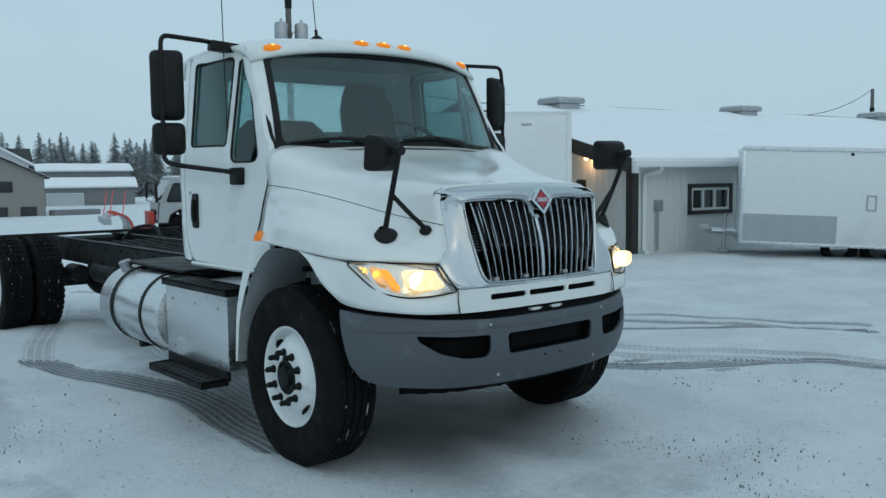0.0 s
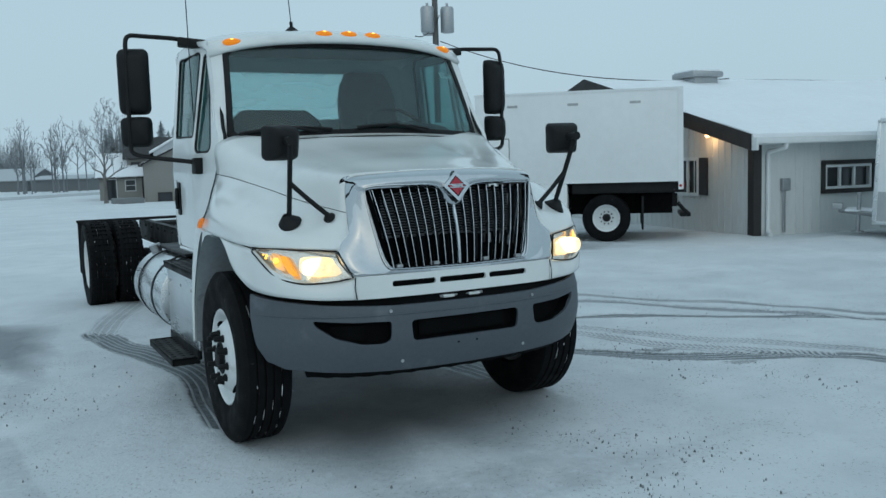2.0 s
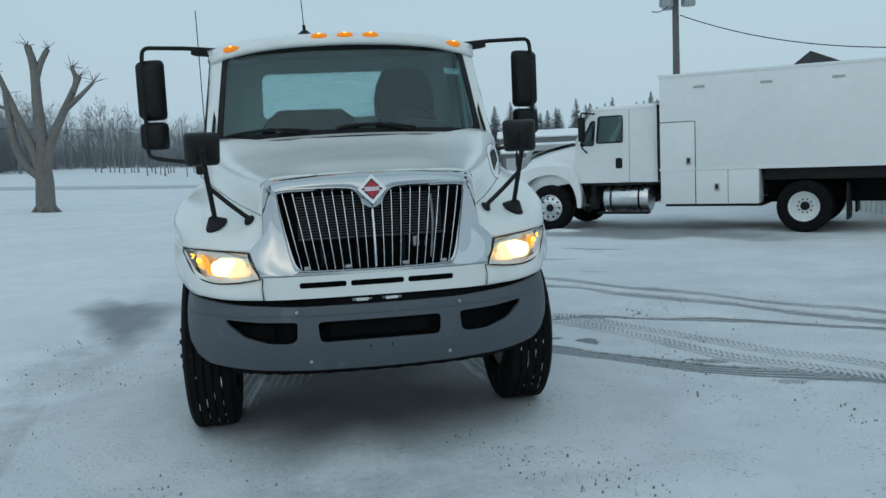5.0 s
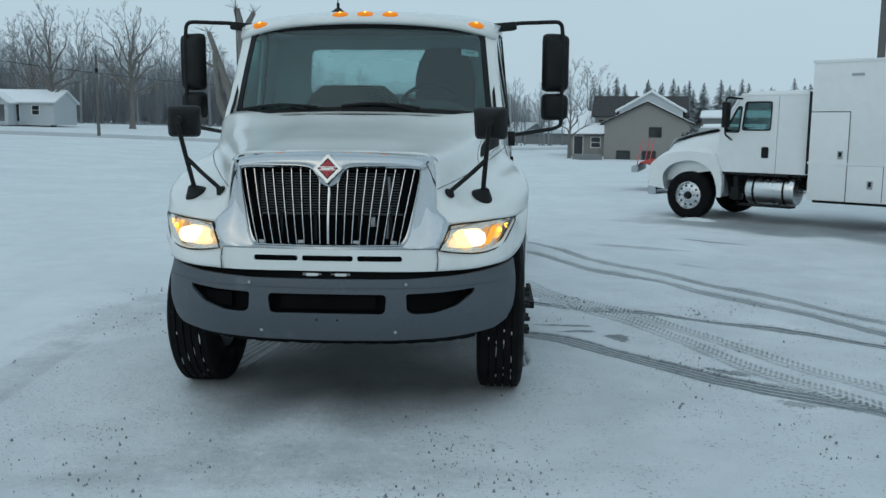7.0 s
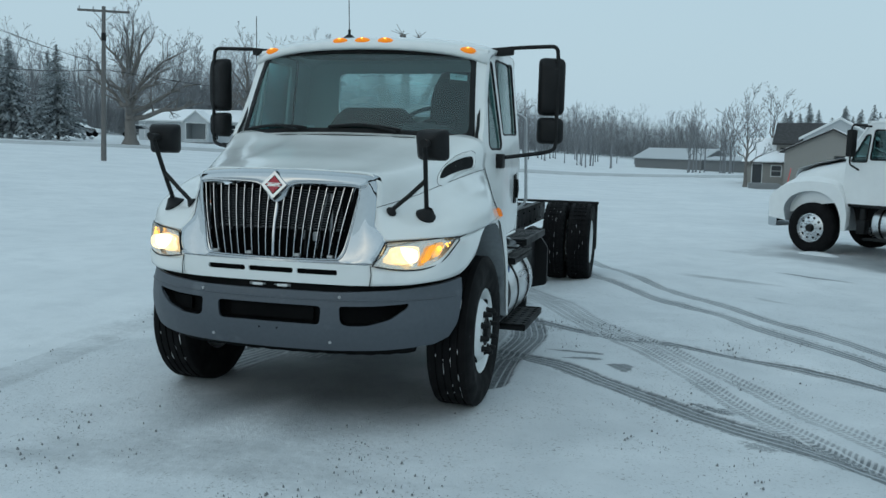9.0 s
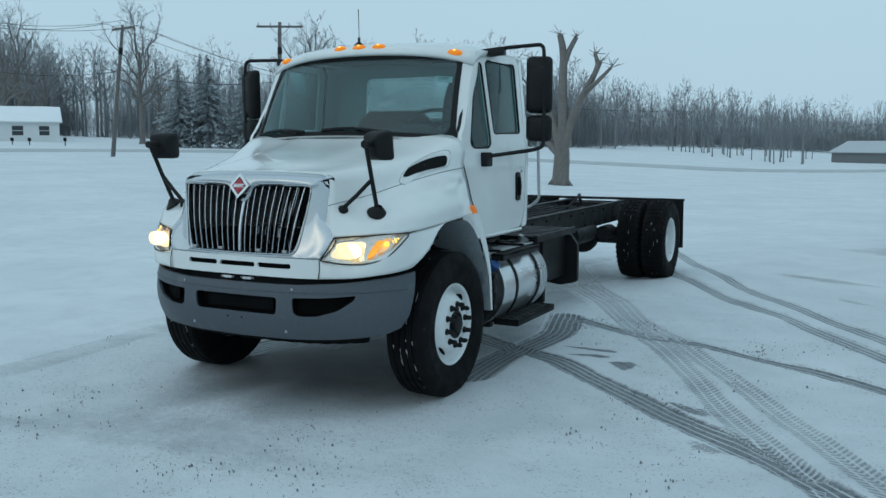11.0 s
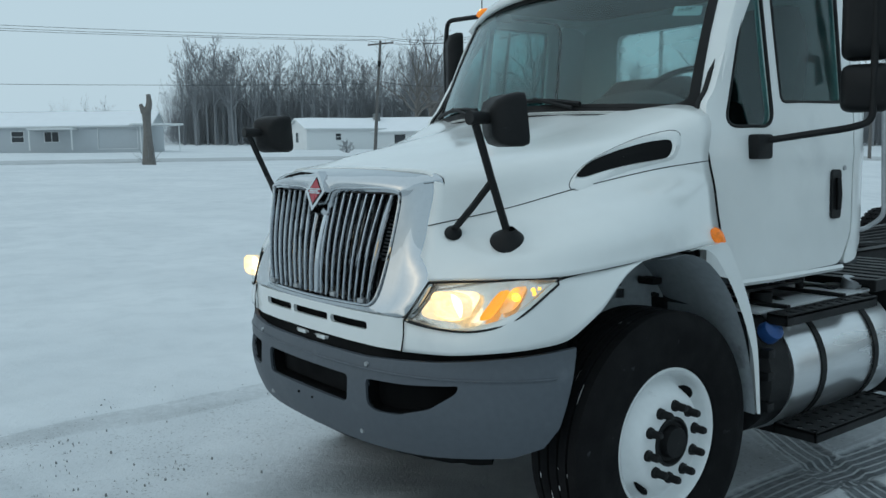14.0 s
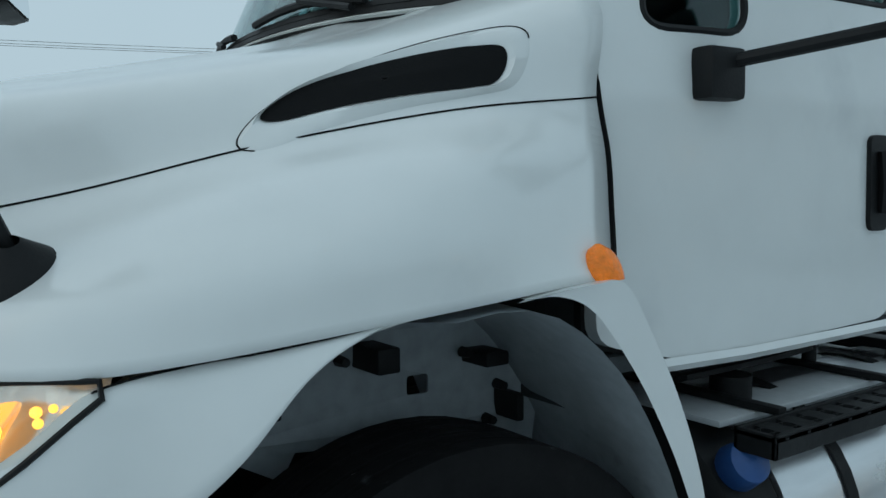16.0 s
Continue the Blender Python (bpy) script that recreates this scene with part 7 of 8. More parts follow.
tube(bm, [(-4.75, -0.9, 0.455), (-4.75, 0.9, 0.455)], 0.09, 10)
tube(bm, [(0, -0.9, 0.44), (0, 0.9, 0.44)], 0.06, 8)
box(bm, -1.0, 0.4, -0.5, 0.5, 0.5, 1.0, 0.04)
part("chassis", bm, M_FRAME, PK, "black truck frame", 20)
part("under_panel", boxed(-6.0, -4.06, -0.55, 0.55, 0.50, 0.92), M_DARK, PK)
bm = bmesh.new()
spun(bm, [(0.001, 0), (0.24, 0), (0.26, 0.03), (0.26, 0.85), (0.24, 0.88), (0.001, 0.88)], (-1.98, 0.80, 0.62), (1, 0, 0), 32)
tk = part("fuel_tank", bm, M_ALU, PK, "aluminium fuel tank")
for x in (-1.8, -1.25):
    bm = bmesh.new()
    spun(bm, [(0.262, -0.02), (0.268, 0), (0.262, 0.02)], (x, 0.80, 0.62), (1, 0, 0), 28)
    part("strap", bm, M_BLACK, tk)
part("step", boxed(-2.0, -1.0, 0.92, 1.12, 0.33, 0.37, 0.01), M_FRAME, PK)
part("step", boxed(-1.9, -1.0, 0.86, 1.08, 0.88, 0.92, 0.01), M_FRAME, PK)
bm = bmesh.new()
cyl(bm, (-0.88, 0.93, 0.62), (-0.88, 0.93, 0.86), 0.06, seg=12)
box(bm, -0.96, -0.80, 0.85, 1.0, 0.42, 0.66, 0.02)
part("filter", bm, M_BLACK, PK)
# drift against the front wheel
bm = bmesh.new()
bmesh.ops.create_uvsphere(bm, u_segments=20, v_segments=10, radius=1.0, matrix=pose(4.75, 10.75, -0.02, 0, 0, -40) @ Matrix.Diagonal((0.42, 0.2, 0.085, 1)))
solo("snow_drift", bm, M_GROUND, "small snow drift against a wheel", "snow", smooth=60)

# ---------- plow truck behind the box truck ----------
PU = thing("plow_truck", "snow-dusted grey cab-over truck with a red snow plow", "truck", (6.75, 21.5, land(6.75, 21.5)), 165)
M_CABGREY = mat("grey_cab_paint", (0.36, 0.38, 0.39), 0.4, vary=0.12, scale=3, fine=20, spots=((0.7, 0.72, 0.74), 4, 0.05))
SIDE4 = [(0.0, 0.55), (-0.28, 0.55), (-0.36, 0.80), (-0.62, 0.95), (-0.90, 0.80), (-0.98, 0.55), (-1.7, 0.55), (-1.7, 1.86), (-0.38, 1.86), (-0.06, 1.18)]
WIN4 = rounded([(-0.26, 1.20), (-1.2, 1.20), (-1.2, 1.72), (-0.46, 1.72)], 0.05)
for s in (1, -1):
    wh = lambda u, v, d, s=s: Vector((u, s * (0.98 - d), v))
    bm = bmesh.new()
    plate(bm, SIDE4, [WIN4], wh, 0.05)
    side4 = part("cab_side", bm, M_CABGREY, PU, "", 0)
    bm = bmesh.new()
    plate(bm, WIN4, [], lambda u, v, d: wh(u, v, d + 0.02), 0.006)
    part("window", bm, M_PANE, side4, "", 0)
    path = [wh(p[0], p[1], -0.002) for p in WIN4]
    part("window_seal", tubed([*path, path[0]], 0.022, 5), M_BLACK, side4)
    part("fender_edge", tubed([wh(u, v, -0.006) for u, v in SIDE4[:6]], 0.03, 5), M_BLACK, side4)
    part("step_panel", boxed(-1.68, -1.0, s * 0.99 - 0.02, s * 0.99 + 0.02, 0.58, 0.86, 0.01), M_BLACK, side4)
    mr = part("mirror", boxed(0.02, 0.10, s * 1.16 - 0.09, s * 1.16 + 0.09, 1.28, 1.70, 0.03), M_BLACK, PU)
    part("mirror_arm", tubed([(-0.1, s * 0.97, 1.74), (0.06, s * 1.16, 1.76), (0.06, s * 1.16, 1.2), (-0.05, s * 0.97, 1.16)], 0.016, 5), M_BLACK, mr)
    part("headlamp", boxed(-0.02, 0.03, s * 0.72 - 0.13, s * 0.72 + 0.13, 0.66, 0.82, 0.02), M_STEEL, PU)
    for x in (-0.63, -4.0):
        bm = bmesh.new()
        spun(bm, [(0.001, -0.1), (0.36, -0.1), (0.40, -0.05), (0.40, 0.08), (0.36, 0.11), (0.2, 0.1), (0.001, 0.08)], (x, s * 0.86, 0.40), (0, s, 0), 24)
        part("wheel", bm, M_RUBBER, PU)
bm = bmesh.new()
grid(bm, [[(0.0, y, 0.55) for y in (-0.97, 0, 0.97)], [(-0.02, y, 1.16) for y in (-0.97, 0, 0.97)]])
part("cab_front", bm, M_CABGREY, PU)
bm = bmesh.new()
grid(bm, [[(-0.05, y, 1.16) for y in (-0.93, 0, 0.93)], [(-0.37, y, 1.84) for y in (-0.90, 0, 0.90)]])
part("windshield", bm, M_PANE, PU)
part("grille", boxed(0.0, 0.03, -0.55, 0.55, 0.62, 0.95, 0.02), M_BLACK, PU)
part("cab_roof", boxed(-1.7, -0.36, -0.97, 0.97, 1.84, 1.90, 0.02), M_CABGREY, PU)
part("roof_snow", boxed(-1.66, -0.42, -0.93, 0.93, 1.90, 1.95, 0.02), M_SNOW, PU)
part("cab_back", boxed(-1.72, -1.67, -0.97, 0.97, 0.55, 1.86), M_CABGREY, PU)
part("flat_bed", boxed(-5.2, -1.85, -1.0, 1.0, 0.78, 0.90, 0.02), M_FRAME, PU)
bm = bmesh.new()
for y in (-0.4, 0.4):
    box(bm, -5.1, 0.0, y - 0.04, y + 0.04, 0.55, 0.76, 0.01)
part("chassis", bm, M_FRAME, PU)
# blade in profile: bottom edge, curved face, lip that hangs forward
prof = spline([Vector((u, 0, v)) for u, v in ((0.86, 0.10), (0.78, 0.35), (0.80, 0.62), (0.98, 0.82), (1.22, 0.86), (1.42, 0.74))], 4)
bm = bmesh.new()
grid(bm, [[(p.x, y, p.z) for y in (-1.2, 1.2)] for p in prof])
plow = part("plow_blade", bm, M_STEEL, PU, "curved steel snow plow with red edges", 60)
thicken(plow, 0.02)
for y in (-1.2, -0.4, 0.4, 1.2):
    part("blade_rib", tubed([(p.x - 0.03, y, p.z + 0.01) for p in prof[:-3]], 0.032, 6), M_PLOW, plow)
part("blade_flap", boxed(1.30, 1.50, -1.2, 1.2, 0.58, 0.76, 0.02), M_LINER, plow)
M_ROD = mat("red_rod", (0.75, 0.10, 0.10), 0.4)
for x, y in ((1.34, 1.15), (1.0, 1.15), (1.34, -1.15)):
    part("marker_rod", tubed([(x, y, 0.8), (x - 0.12, y, 1.55)], 0.014, 6), M_ROD, plow)
bm = bmesh.new()
for y in (-0.5, 0.5):
    box(bm, -0.1, 0.80, y - 0.05, y + 0.05, 0.32, 0.44, 0.01)
box(bm, 0.05, 0.2, -0.6, 0.6, 0.32, 0.9, 0.02)
part("plow_frame", bm, M_PLOW, PU, "red plow lift frame")

# ---------- houses round the field ----------
TAN = house("tan_house", "tan sided house wing with snowy gable roof", 16.7, 67.6, 78, 8.0, 6.9, 3.2, 1.65, M_SIDE2,
            [("west", 0.7, 1.7, 0.05, 0.75, "dark"), ("west", 2.7, 3.7, 0.05, 0.75, "dark"), ("west", 4.8, 5.8, 0.05, 0.75, "dark"), ("west", 2.3, 3.2, 2.0, 2.7, "dark"), ("front", 2.0, 3.0, 1.2, 2.6, "dark")], z=-1.12, fascia=M_TRIM, snow_t=0.06)
TAN3 = house("house_gable", "snowy cross gable of the tan house", 17.6, 75.0, 80, 7.0, 5.6, 4.45, 1.6, M_SIDE3, [], z=-1.2, fascia=M_WTRIM)
TAN2 = house("main_house", "tan two-storey house with a dark roof", 10.2, 78.6, -10, 8.2, 6.5, 4.0, 1.75, M_SIDE2,
             [("front", 0.4, 1.1, 2.4, 3.4, "dark")], z=-1.2, fascia=M_TRIM, roof_snow=False)
house("porch_wing", "low tan wing with snowy roof", 7.6, 77.6, -10, 3.6, 7, 2.3, 1.9, M_SIDE2, [("front", 0.6, 1.4, 0.1, 1.9, "door"), ("front", 2.2, 3.0, 0.9, 1.8, "sash")], z=-1.15, fascia=M_TRIM, snow_t=0.06)
bm = bmesh.new()
box(bm, 7.3, 9.6, 66.9, 68.6, -1.4, -0.6, 0.1)
box(bm, 17.0, 20.5, 66.4, 68.0, -1.4, -0.6, 0.1)
solo("retaining_wall", bm, M_BARN, "grey stone retaining wall beside the house", "wall")
house("machine_barn", "long grey barn with snowy roof and white door", 25.1, 100.1, -15, 9.9, 8, 4.0, 0.7, M_BARN, [], z=-1.15, category="barn")
house("lean_to", "grey lean-to shed with snowy roof", 24.5, 96.0, -15, 9.4, 4.0, 2.2, 0.8, M_BARN, [("front", 0.4, 4.0, 0.0, 1.35, "garage")], z=-1.1, category="barn")
# grey snowless roofs: distance haze is put into their colour
house("far_house", "low grey house far across the field", -5.5, 141, -38, 13, 7.5, 1.7, 1.5, M_BARN, [], category="house", z=-1.05, fascia=M_SIDE3, roof_snow=False)
house("far_garage", "low grey outbuilding far across the field", 5.0, 128.0, -30, 8, 7, 1.7, 0.4, M_BARN, [], category="house", z=-1.05, fascia=M_SIDE3, roof_snow=False)
PORCH = house("ranch_house", "grey ranch house with a gabled porch and snowy roof", -63.9, 91.3, 8, 14.2, 8, 2.3, 1.35, M_SIDE3,
              [("front", 9.6, 10.4, 0.0, 2.0, "door"), ("front", 11.8, 12.6, 0.8, 1.8, "sash"), ("front", 0.8, 5.2, 0.0, 1.9, "garage")], z=1.75)
PG = house("porch_gable", "open gabled porch with snowy roof", -53.6, 90.4, 98, 2.4, 3.2, 2.2, 1.25, M_SIDE3, [("west", 0.35, 2.85, 0.0, 1.9, "open")], z=1.75, over=0.2, snow_t=0.08)
house("cottage", "small white house with shutters and snowy roof", -93.4, 56.5, 53, 13.5, 8, 2.6, 1.7, M_WTRIM,
      [("front", 1.6, 2.6, 0.9, 2.0, "sash"), ("front", 5.0, 6.4, 0.1, 2.1, "door"), ("front", 8.4, 9.6, 0.9, 2.0, "sash"), ("front", 11.3, 12.4, 0.9, 2.0, "sash")], z=1.95)
LONGH = house("long_white_house", "long white ranch house with snowy roof", -93.3, 49.5, 81, 21, 7, 2.5, 1.25, M_WTRIM,
      [("front", 3.8, 4.5, 1.0, 1.8, "sash"), ("front", 9.0, 11.6, 0.9, 2.0, "wide"), ("front", 13.0, 14.2, 0.1, 2.1, "door"), ("front", 16.5, 18.0, 0.9, 1.9, "pair"), ("west", 3.0, 4.0, 0.8, 2.0, "sash")], z=2.45)
WEST = house("west_ranch_house", "pale ranch house with a snowy awning", -100.6, 12.5, 60, 19.5, 8, 2.6, 1.5, M_SIDE3,
      [("front", 5.5, 6.7, 0.9, 2.0, "sash"), ("front", 8.8, 10.2, 0.9, 1.9, "pair"), ("front", 14.2, 18.2, 0.1, 2.2, "garage")], z=2.6)
bm = bmesh.new()
box(bm, -93.5, -90.4, 27.5, 33.0, 5.1, 5.3, 0.05)
cyl(bm, (-90.8, 32.6, 2.3), (-90.8, 32.6, 5.1), 0.06, seg=8)
cyl(bm, (-90.8, 28.4, 2.3), (-90.8, 28.4, 5.1), 0.06, seg=8)
solo("carport", bm, M_WTRIM, "white carport with thin posts and snow", "carport")

part("awning", boxed(7.6, 12.2, -1.9, -0.02, 2.10, 2.28, 0.02), M_WTRIM, WEST, "snowy flat awning")
for u in (7.8, 12.0):
    part("awning_post", boxed(u - 0.06, u + 0.06, -1.82, -1.70, 0.0, 2.10), M_WTRIM, WEST)
bm = bmesh.new()
box(bm, 10.2, 10.9, 2.2, 2.9, 2.6, 4.3, 0.02)
box(bm, 10.12, 10.98, 2.12, 2.98, 4.2, 4.36, 0.02)
part("chimney", bm, M_BARN, LONGH, "grey chimney")

# ---------- poles and wires ----------


def pole(x, y, z, h, lean, arm_turn=None, label="weathered wooden utility pole with crossarm", arm=1.25):
    p = thing("utility_pole", label, "utility pole", (x, y, z), 0, "utility poles")
    top = Vector((lean[0], lean[1], h))
    part("shaft", tubed([(0, 0, -0.3), top * 0.5, top], 0.15, 10, ends=0.10), M_WOODPOLE, p)
    part("pole_band", tubed([top * 0.78, top * 0.83], 0.135, 10), M_BLACK, p)
    if arm_turn is not None:
        m = Matrix.Translation(top - Vector((0, 0, 0.25))) @ pose(0, 0, 0, 0, 0, arm_turn)
        part("crossarm", boxed(-arm, arm, -0.05, 0.05, -0.06, 0.06, 0.01, m=m), M_WOODPOLE, p)
        for u in (-arm + 0.1, -arm * 0.4, arm * 0.4, arm - 0.1):
            q = m @ Vector((u, 0, 0.06))
            part("insulator", cyled(q, q + Vector((0, 0, 0.16)), 0.04, 0.03, 8), M_STEEL, p)
        for u in (-0.55, 0.55):
            part("brace", tubed([m @ Vector((u, 0, -0.05)), m @ Vector((0, 0, -0.6))], 0.02, 5), M_STEEL, p)
    return Vector((x, y, z)) + top


T13 = pole(-56.9, 35.9, 1.2, 9.4, (0.45, 0.55), 20)
T11 = pole(-43.7, 37.5, 0.85, 8.9, (0.7, 0.75), -10)
T9 = pole(-28.9, 36.7, 0.46, 8.4, (0.12, 0.12), 30, arm=1.35)
TB = pole(14.15, 25.9, -0.4, 11.0, (0.0, 0.0), 20, "wooden utility pole with a transformer", 1.2)
TR = pole(51.0, 20.0, 0.0, 6.6, (0.0, 0.0), None)
pole(-33.7, 69.5, land(-33.7, 69.5), 7.0, (0.05, 0.0), None, "slim wooden pole beside the road")
TX = thing("pole_transformer", "grey pole-mounted transformer cans", "transformer", (14.15, 25.9, 6.6))
for dx, dy in ((-0.45, -0.2), (0.35, -0.35), (-0.05, 0.45)):
    bm = bmesh.new()
    spun(bm, [(0.001, 0), (0.24, 0), (0.26, 0.04), (0.26, 0.9), (0.22, 0.98), (0.05, 1.0), (0.05, 1.12), (0.001, 1.13)], (dx, dy, 0.0), (0, 0, 1), 20)
    part("can", bm, M_STEEL, TX)


def wire(a, b, sag, r=0.016, n=14):
    pts = []
    for k in range(n + 1):
        t = k / n
        p = Vector(a).lerp(Vector(b), t)
        p.z -= sag * 4 * t * (1 - t)
        pts.append(p)
    return pts


def cable(name, spans, r, label):
    bm = bmesh.new()
    for a, b, sag in spans:
        tube(bm, wire(a, b, sag), r, 4, cap=False)
    solo(name, bm, M_WIRE, label, "cable")


FARW = Vector((-70, -40, 11.5))
for dx, dz in ((-0.9, 0), (0.9, 0.05), (0.0, 0.3)):
    o = Vector((dx * 0.6, dx, dz))
    cable("power_line", [(FARW + o, T13 + o, 0.8), (T13 + o, T11 + o, 0.5), (T11 + o, Vector((-60, 88, 9.5)) + o, 0.9)], 0.018, "sagging overhead power line between poles")
cable("phone_line", [(Vector((-72, -38, 7.4)), T13 - Vector((0, 0, 3.4)), 0.6), (T13 - Vector((0, 0, 3.2)), T11 - Vector((0, 0, 3)), 0.5), (T11 - Vector((0, 0, 3)), T9 - Vector((0, 0, 3.4)), 0.5), (T9 - Vector((0, 0, 3.4)), Vector((-10, 70, 4.5)), 0.6)], 0.02, "thin phone line between poles")
cable("service_line", [(Vector((14.3, 25.8, 6.3)), Vector((17.2, 13.6, 3.75)), 0.55)], 0.02, "black service cable sagging to the workshop roof")
cable("yard_line", [(Vector((14.3, 25.8, 7.3)), Vector((13.0, 25.4, 6.4)), 0.3), (TR, Vector((28, 14, 3.9)), 0.6)], 0.018, "thin cable between pole and roof")

# ---------- trees ----------


def limbs(seed, height, radius, clear=0.2, trunk=0.3, mains=12, order=3, thin=0.010, lean=0.35, each=(4, 6)):
    """Segments of a bare tree (start, end, radius at start, at end): a leader, arching main limbs, and finer and finer branches."""
    r = random.Random(seed)
    out = []

    def bough(p, tip, rad, rank):
        """A branch that sets out more steeply than it ends, with side branches along it."""
        n = 5 if rank == 0 else (3 if rank == 1 else 2)
        d = tip - p
        L = d.length
        prev, pts = p, [p]
        for k in range(1, n + 1):
            t = k / n
            q = p + d * t + Vector((0, 0, L * lean * 0.5 * t * (1 - t))) + Vector((r.uniform(-1, 1), r.uniform(-1, 1), r.uniform(-1, 1))) * L * 0.045
            ra, rb = rad * (1 - 0.85 * (k - 1) / n), rad * (1 - 0.85 * t)
            out.append((prev, q, max(thin, ra), max(thin * 0.7, rb)))
            pts.append(q)
            prev = q
        if rank >= order:
            return
        count = r.randint(*each) + (3 if rank == 0 else 0)
        for c in range(count):
            t = 0.22 + 0.78 * (c + r.random()) / count
            k = min(n - 1, int(t * n))
            b = pts[k].lerp(pts[k + 1], t * n - k if k < n - 1 else min(1.0, t * n - k))
            side = Vector((r.uniform(-1, 1), r.uniform(-1, 1), r.uniform(-0.5, 0.9))).normalized()
            nd = (d.normalized() * 0.75 + side * 0.8 + Vector((0, 0, 0.18))).normalized()
            bough(b, b + nd * L * r.uniform(0.24, 0.46) * (1.15 - 0.5 * t), max(thin, rad * (1 - 0.8 * t) * 0.55), rank + 1)

    base = height * clear
    q = Vector((0, 0, -0.2))
    for k, (z, f) in enumerate(((0.25, 1.45), (0.8, 1.1), (base, 0.95), (base + 0.22 * (height - base), 0.7), (base + 0.5 * (height - base), 0.42))):
        p2 = Vector((r.uniform(-1, 1) * 0.012 * height * (k > 1), r.uniform(-1, 1) * 0.012 * height * (k > 1), z))
        out.append((q, p2, trunk * (1.9 if k == 0 else f * 1.2), trunk * f))
        q = p2
    for m in range(mains):
        f = (m + 0.5) / mains
        a = m * 2.4 + r.uniform(-0.4, 0.4)
        z0 = base + (height - base) * 0.48 * f ** 1.3
        el = radians(4 + 80 * f ** 1.15 + r.uniform(-6, 6))
        reach = r.uniform(0.86, 1.06)
        zc = base + 0.42 * (height - base)
        tip = Vector((radius * math.cos(el) * math.cos(a) * reach, radius * math.cos(el) * math.sin(a) * reach, min(height, (zc - 0.3 * (height - base) * (1 - f)) + (height - zc) * math.sin(el) * reach)))
        bough(Vector((0, 0, z0)), tip, trunk * (0.62 - 0.34 * f), 0)
    return out


def sticks(segments, sides=3, offset=Vector((0, 0, 0)), verts=None, faces=None):
    verts = [] if verts is None else verts
    faces = [] if faces is None else faces
    for a, b, ra, rb in segments:
        d = (b - a)
        if d.length < 1e-5:
            continue
        u = d.orthogonal().normalized()
        v = d.normalized().cross(u)
        i = len(verts)
        for p, r in ((a, ra), (b, rb)):
            for k in range(sides):
                t = 2 * math.pi * k / sides
                verts.append(tuple(p + offset + (u * math.cos(t) + v * math.sin(t)) * r))
        for k in range(sides):
            m = (k + 1) % sides
            faces.append((i + k, i + m, i + sides + m, i + sides + k))
    return verts, faces


def raw(name, verts, faces, material, smooth=False):
    me = bpy.data.meshes.new(name)
    me.from_pydata(verts, [], faces)
    me.materials.append(material)
    if smooth:
        me.shade_smooth()
    return new(name, me)


def bare_tree(name, label, x, y, z, seed, height, radius, clear, trunk, thin=0.010, bark=M_BARK, twig=M_TWIG2, group="", **k):
    t = thing(name, label, "tree", (x, y, z), 0, group)
    seg = limbs(seed, height, radius, clear, trunk, thin=thin, **k)
    ob = raw("trunk", *sticks([q for q in seg if q[2] > 0.05], 7), bark, True)
    ob.parent = t
    ob = raw("crown", *sticks([q for q in seg if q[2] <= 0.05], 3), twig)
    ob.parent = t
    return t


bare_tree("oak_tree", "large spreading bare oak tree on the snowy lawn", -48.5, 67.4, 1.25, 3, 12.6, 6.7, 0.17, 0.48, 0.011, twig=M_TWIG2, mains=17, each=(5, 7), lean=0.25)
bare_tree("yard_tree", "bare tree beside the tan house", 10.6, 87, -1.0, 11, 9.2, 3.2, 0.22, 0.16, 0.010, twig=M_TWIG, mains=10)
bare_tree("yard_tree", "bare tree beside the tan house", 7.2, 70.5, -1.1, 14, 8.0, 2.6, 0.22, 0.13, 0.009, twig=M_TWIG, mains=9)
for k, (x, y, z, h, tr) in enumerate([(-96.8, 68.7, 2.2, 16.5, 0.3), (-97.8, 75.6, 2.0, 13.5, 0.28), (-75.5, 70.8, 1.7, 17, 0.3), (-105, 77, 3.0, 17.5, 0.4), (-112, 84, 3.0, 15, 0.35), (-82, 80, 2.0, 12, 0.2), (-51.5, 96.4, 0.9, 14.6, 0.28), (-43.5, 100.2, 0.8, 15.0, 0.32), (-58.0, 104.0, 1.0, 13.5, 0.28)]):
    bare_tree("bare_tree", "tall bare tree with fine grey twigs", x, y, z, 30 + k, h, h * (0.34 if k != 7 else 0.42), 0.26, tr, 0.012, twig=M_TWIG2, group="bare trees by the houses", bark=M_BARK, mains=13, lean=0.5)
shrub = thing("shrub", "round leafless shrub on the snowy lawn", "shrub", (-74.9, 44.1, 1.55))
ob = raw("twigs", *sticks(limbs(71, 1.6, 0.95, 0.05, 0.05, mains=16, order=2, thin=0.012), 3), M_TWIG2)
ob.parent = shrub

# pollarded tree in the field
POL = thing("pollarded_tree", "pollarded bare tree with stubby cut limbs", "tree", (-12.0, 38.6, land(-12, 38.6)))
POL.matrix_basis = POL.matrix_basis @ Matrix.Diagonal((1.3, 1.3, 1.13, 1))
bm = bmesh.new()
R = random.Random(4)
tube(bm, spline([(0, 0, -0.2), (0.02, 0, 0.5), (0.05, 0, 1.2), (0.05, 0, 1.7)], 4), 0.36, 10, ends=0.30)
part("trunk", bm, M_BARK, POL, "thick grey trunk", 60)
for a in range(7):
    bm = bmesh.new()
    ang = a * 0.9
    tube(bm, [(0.25 * math.cos(ang), 0.25 * math.sin(ang), 0.25), (0.55 * math.cos(ang), 0.55 * math.sin(ang), -0.1)], 0.12, 6, ends=0.05)
    part("root", bm, M_BARK, POL)


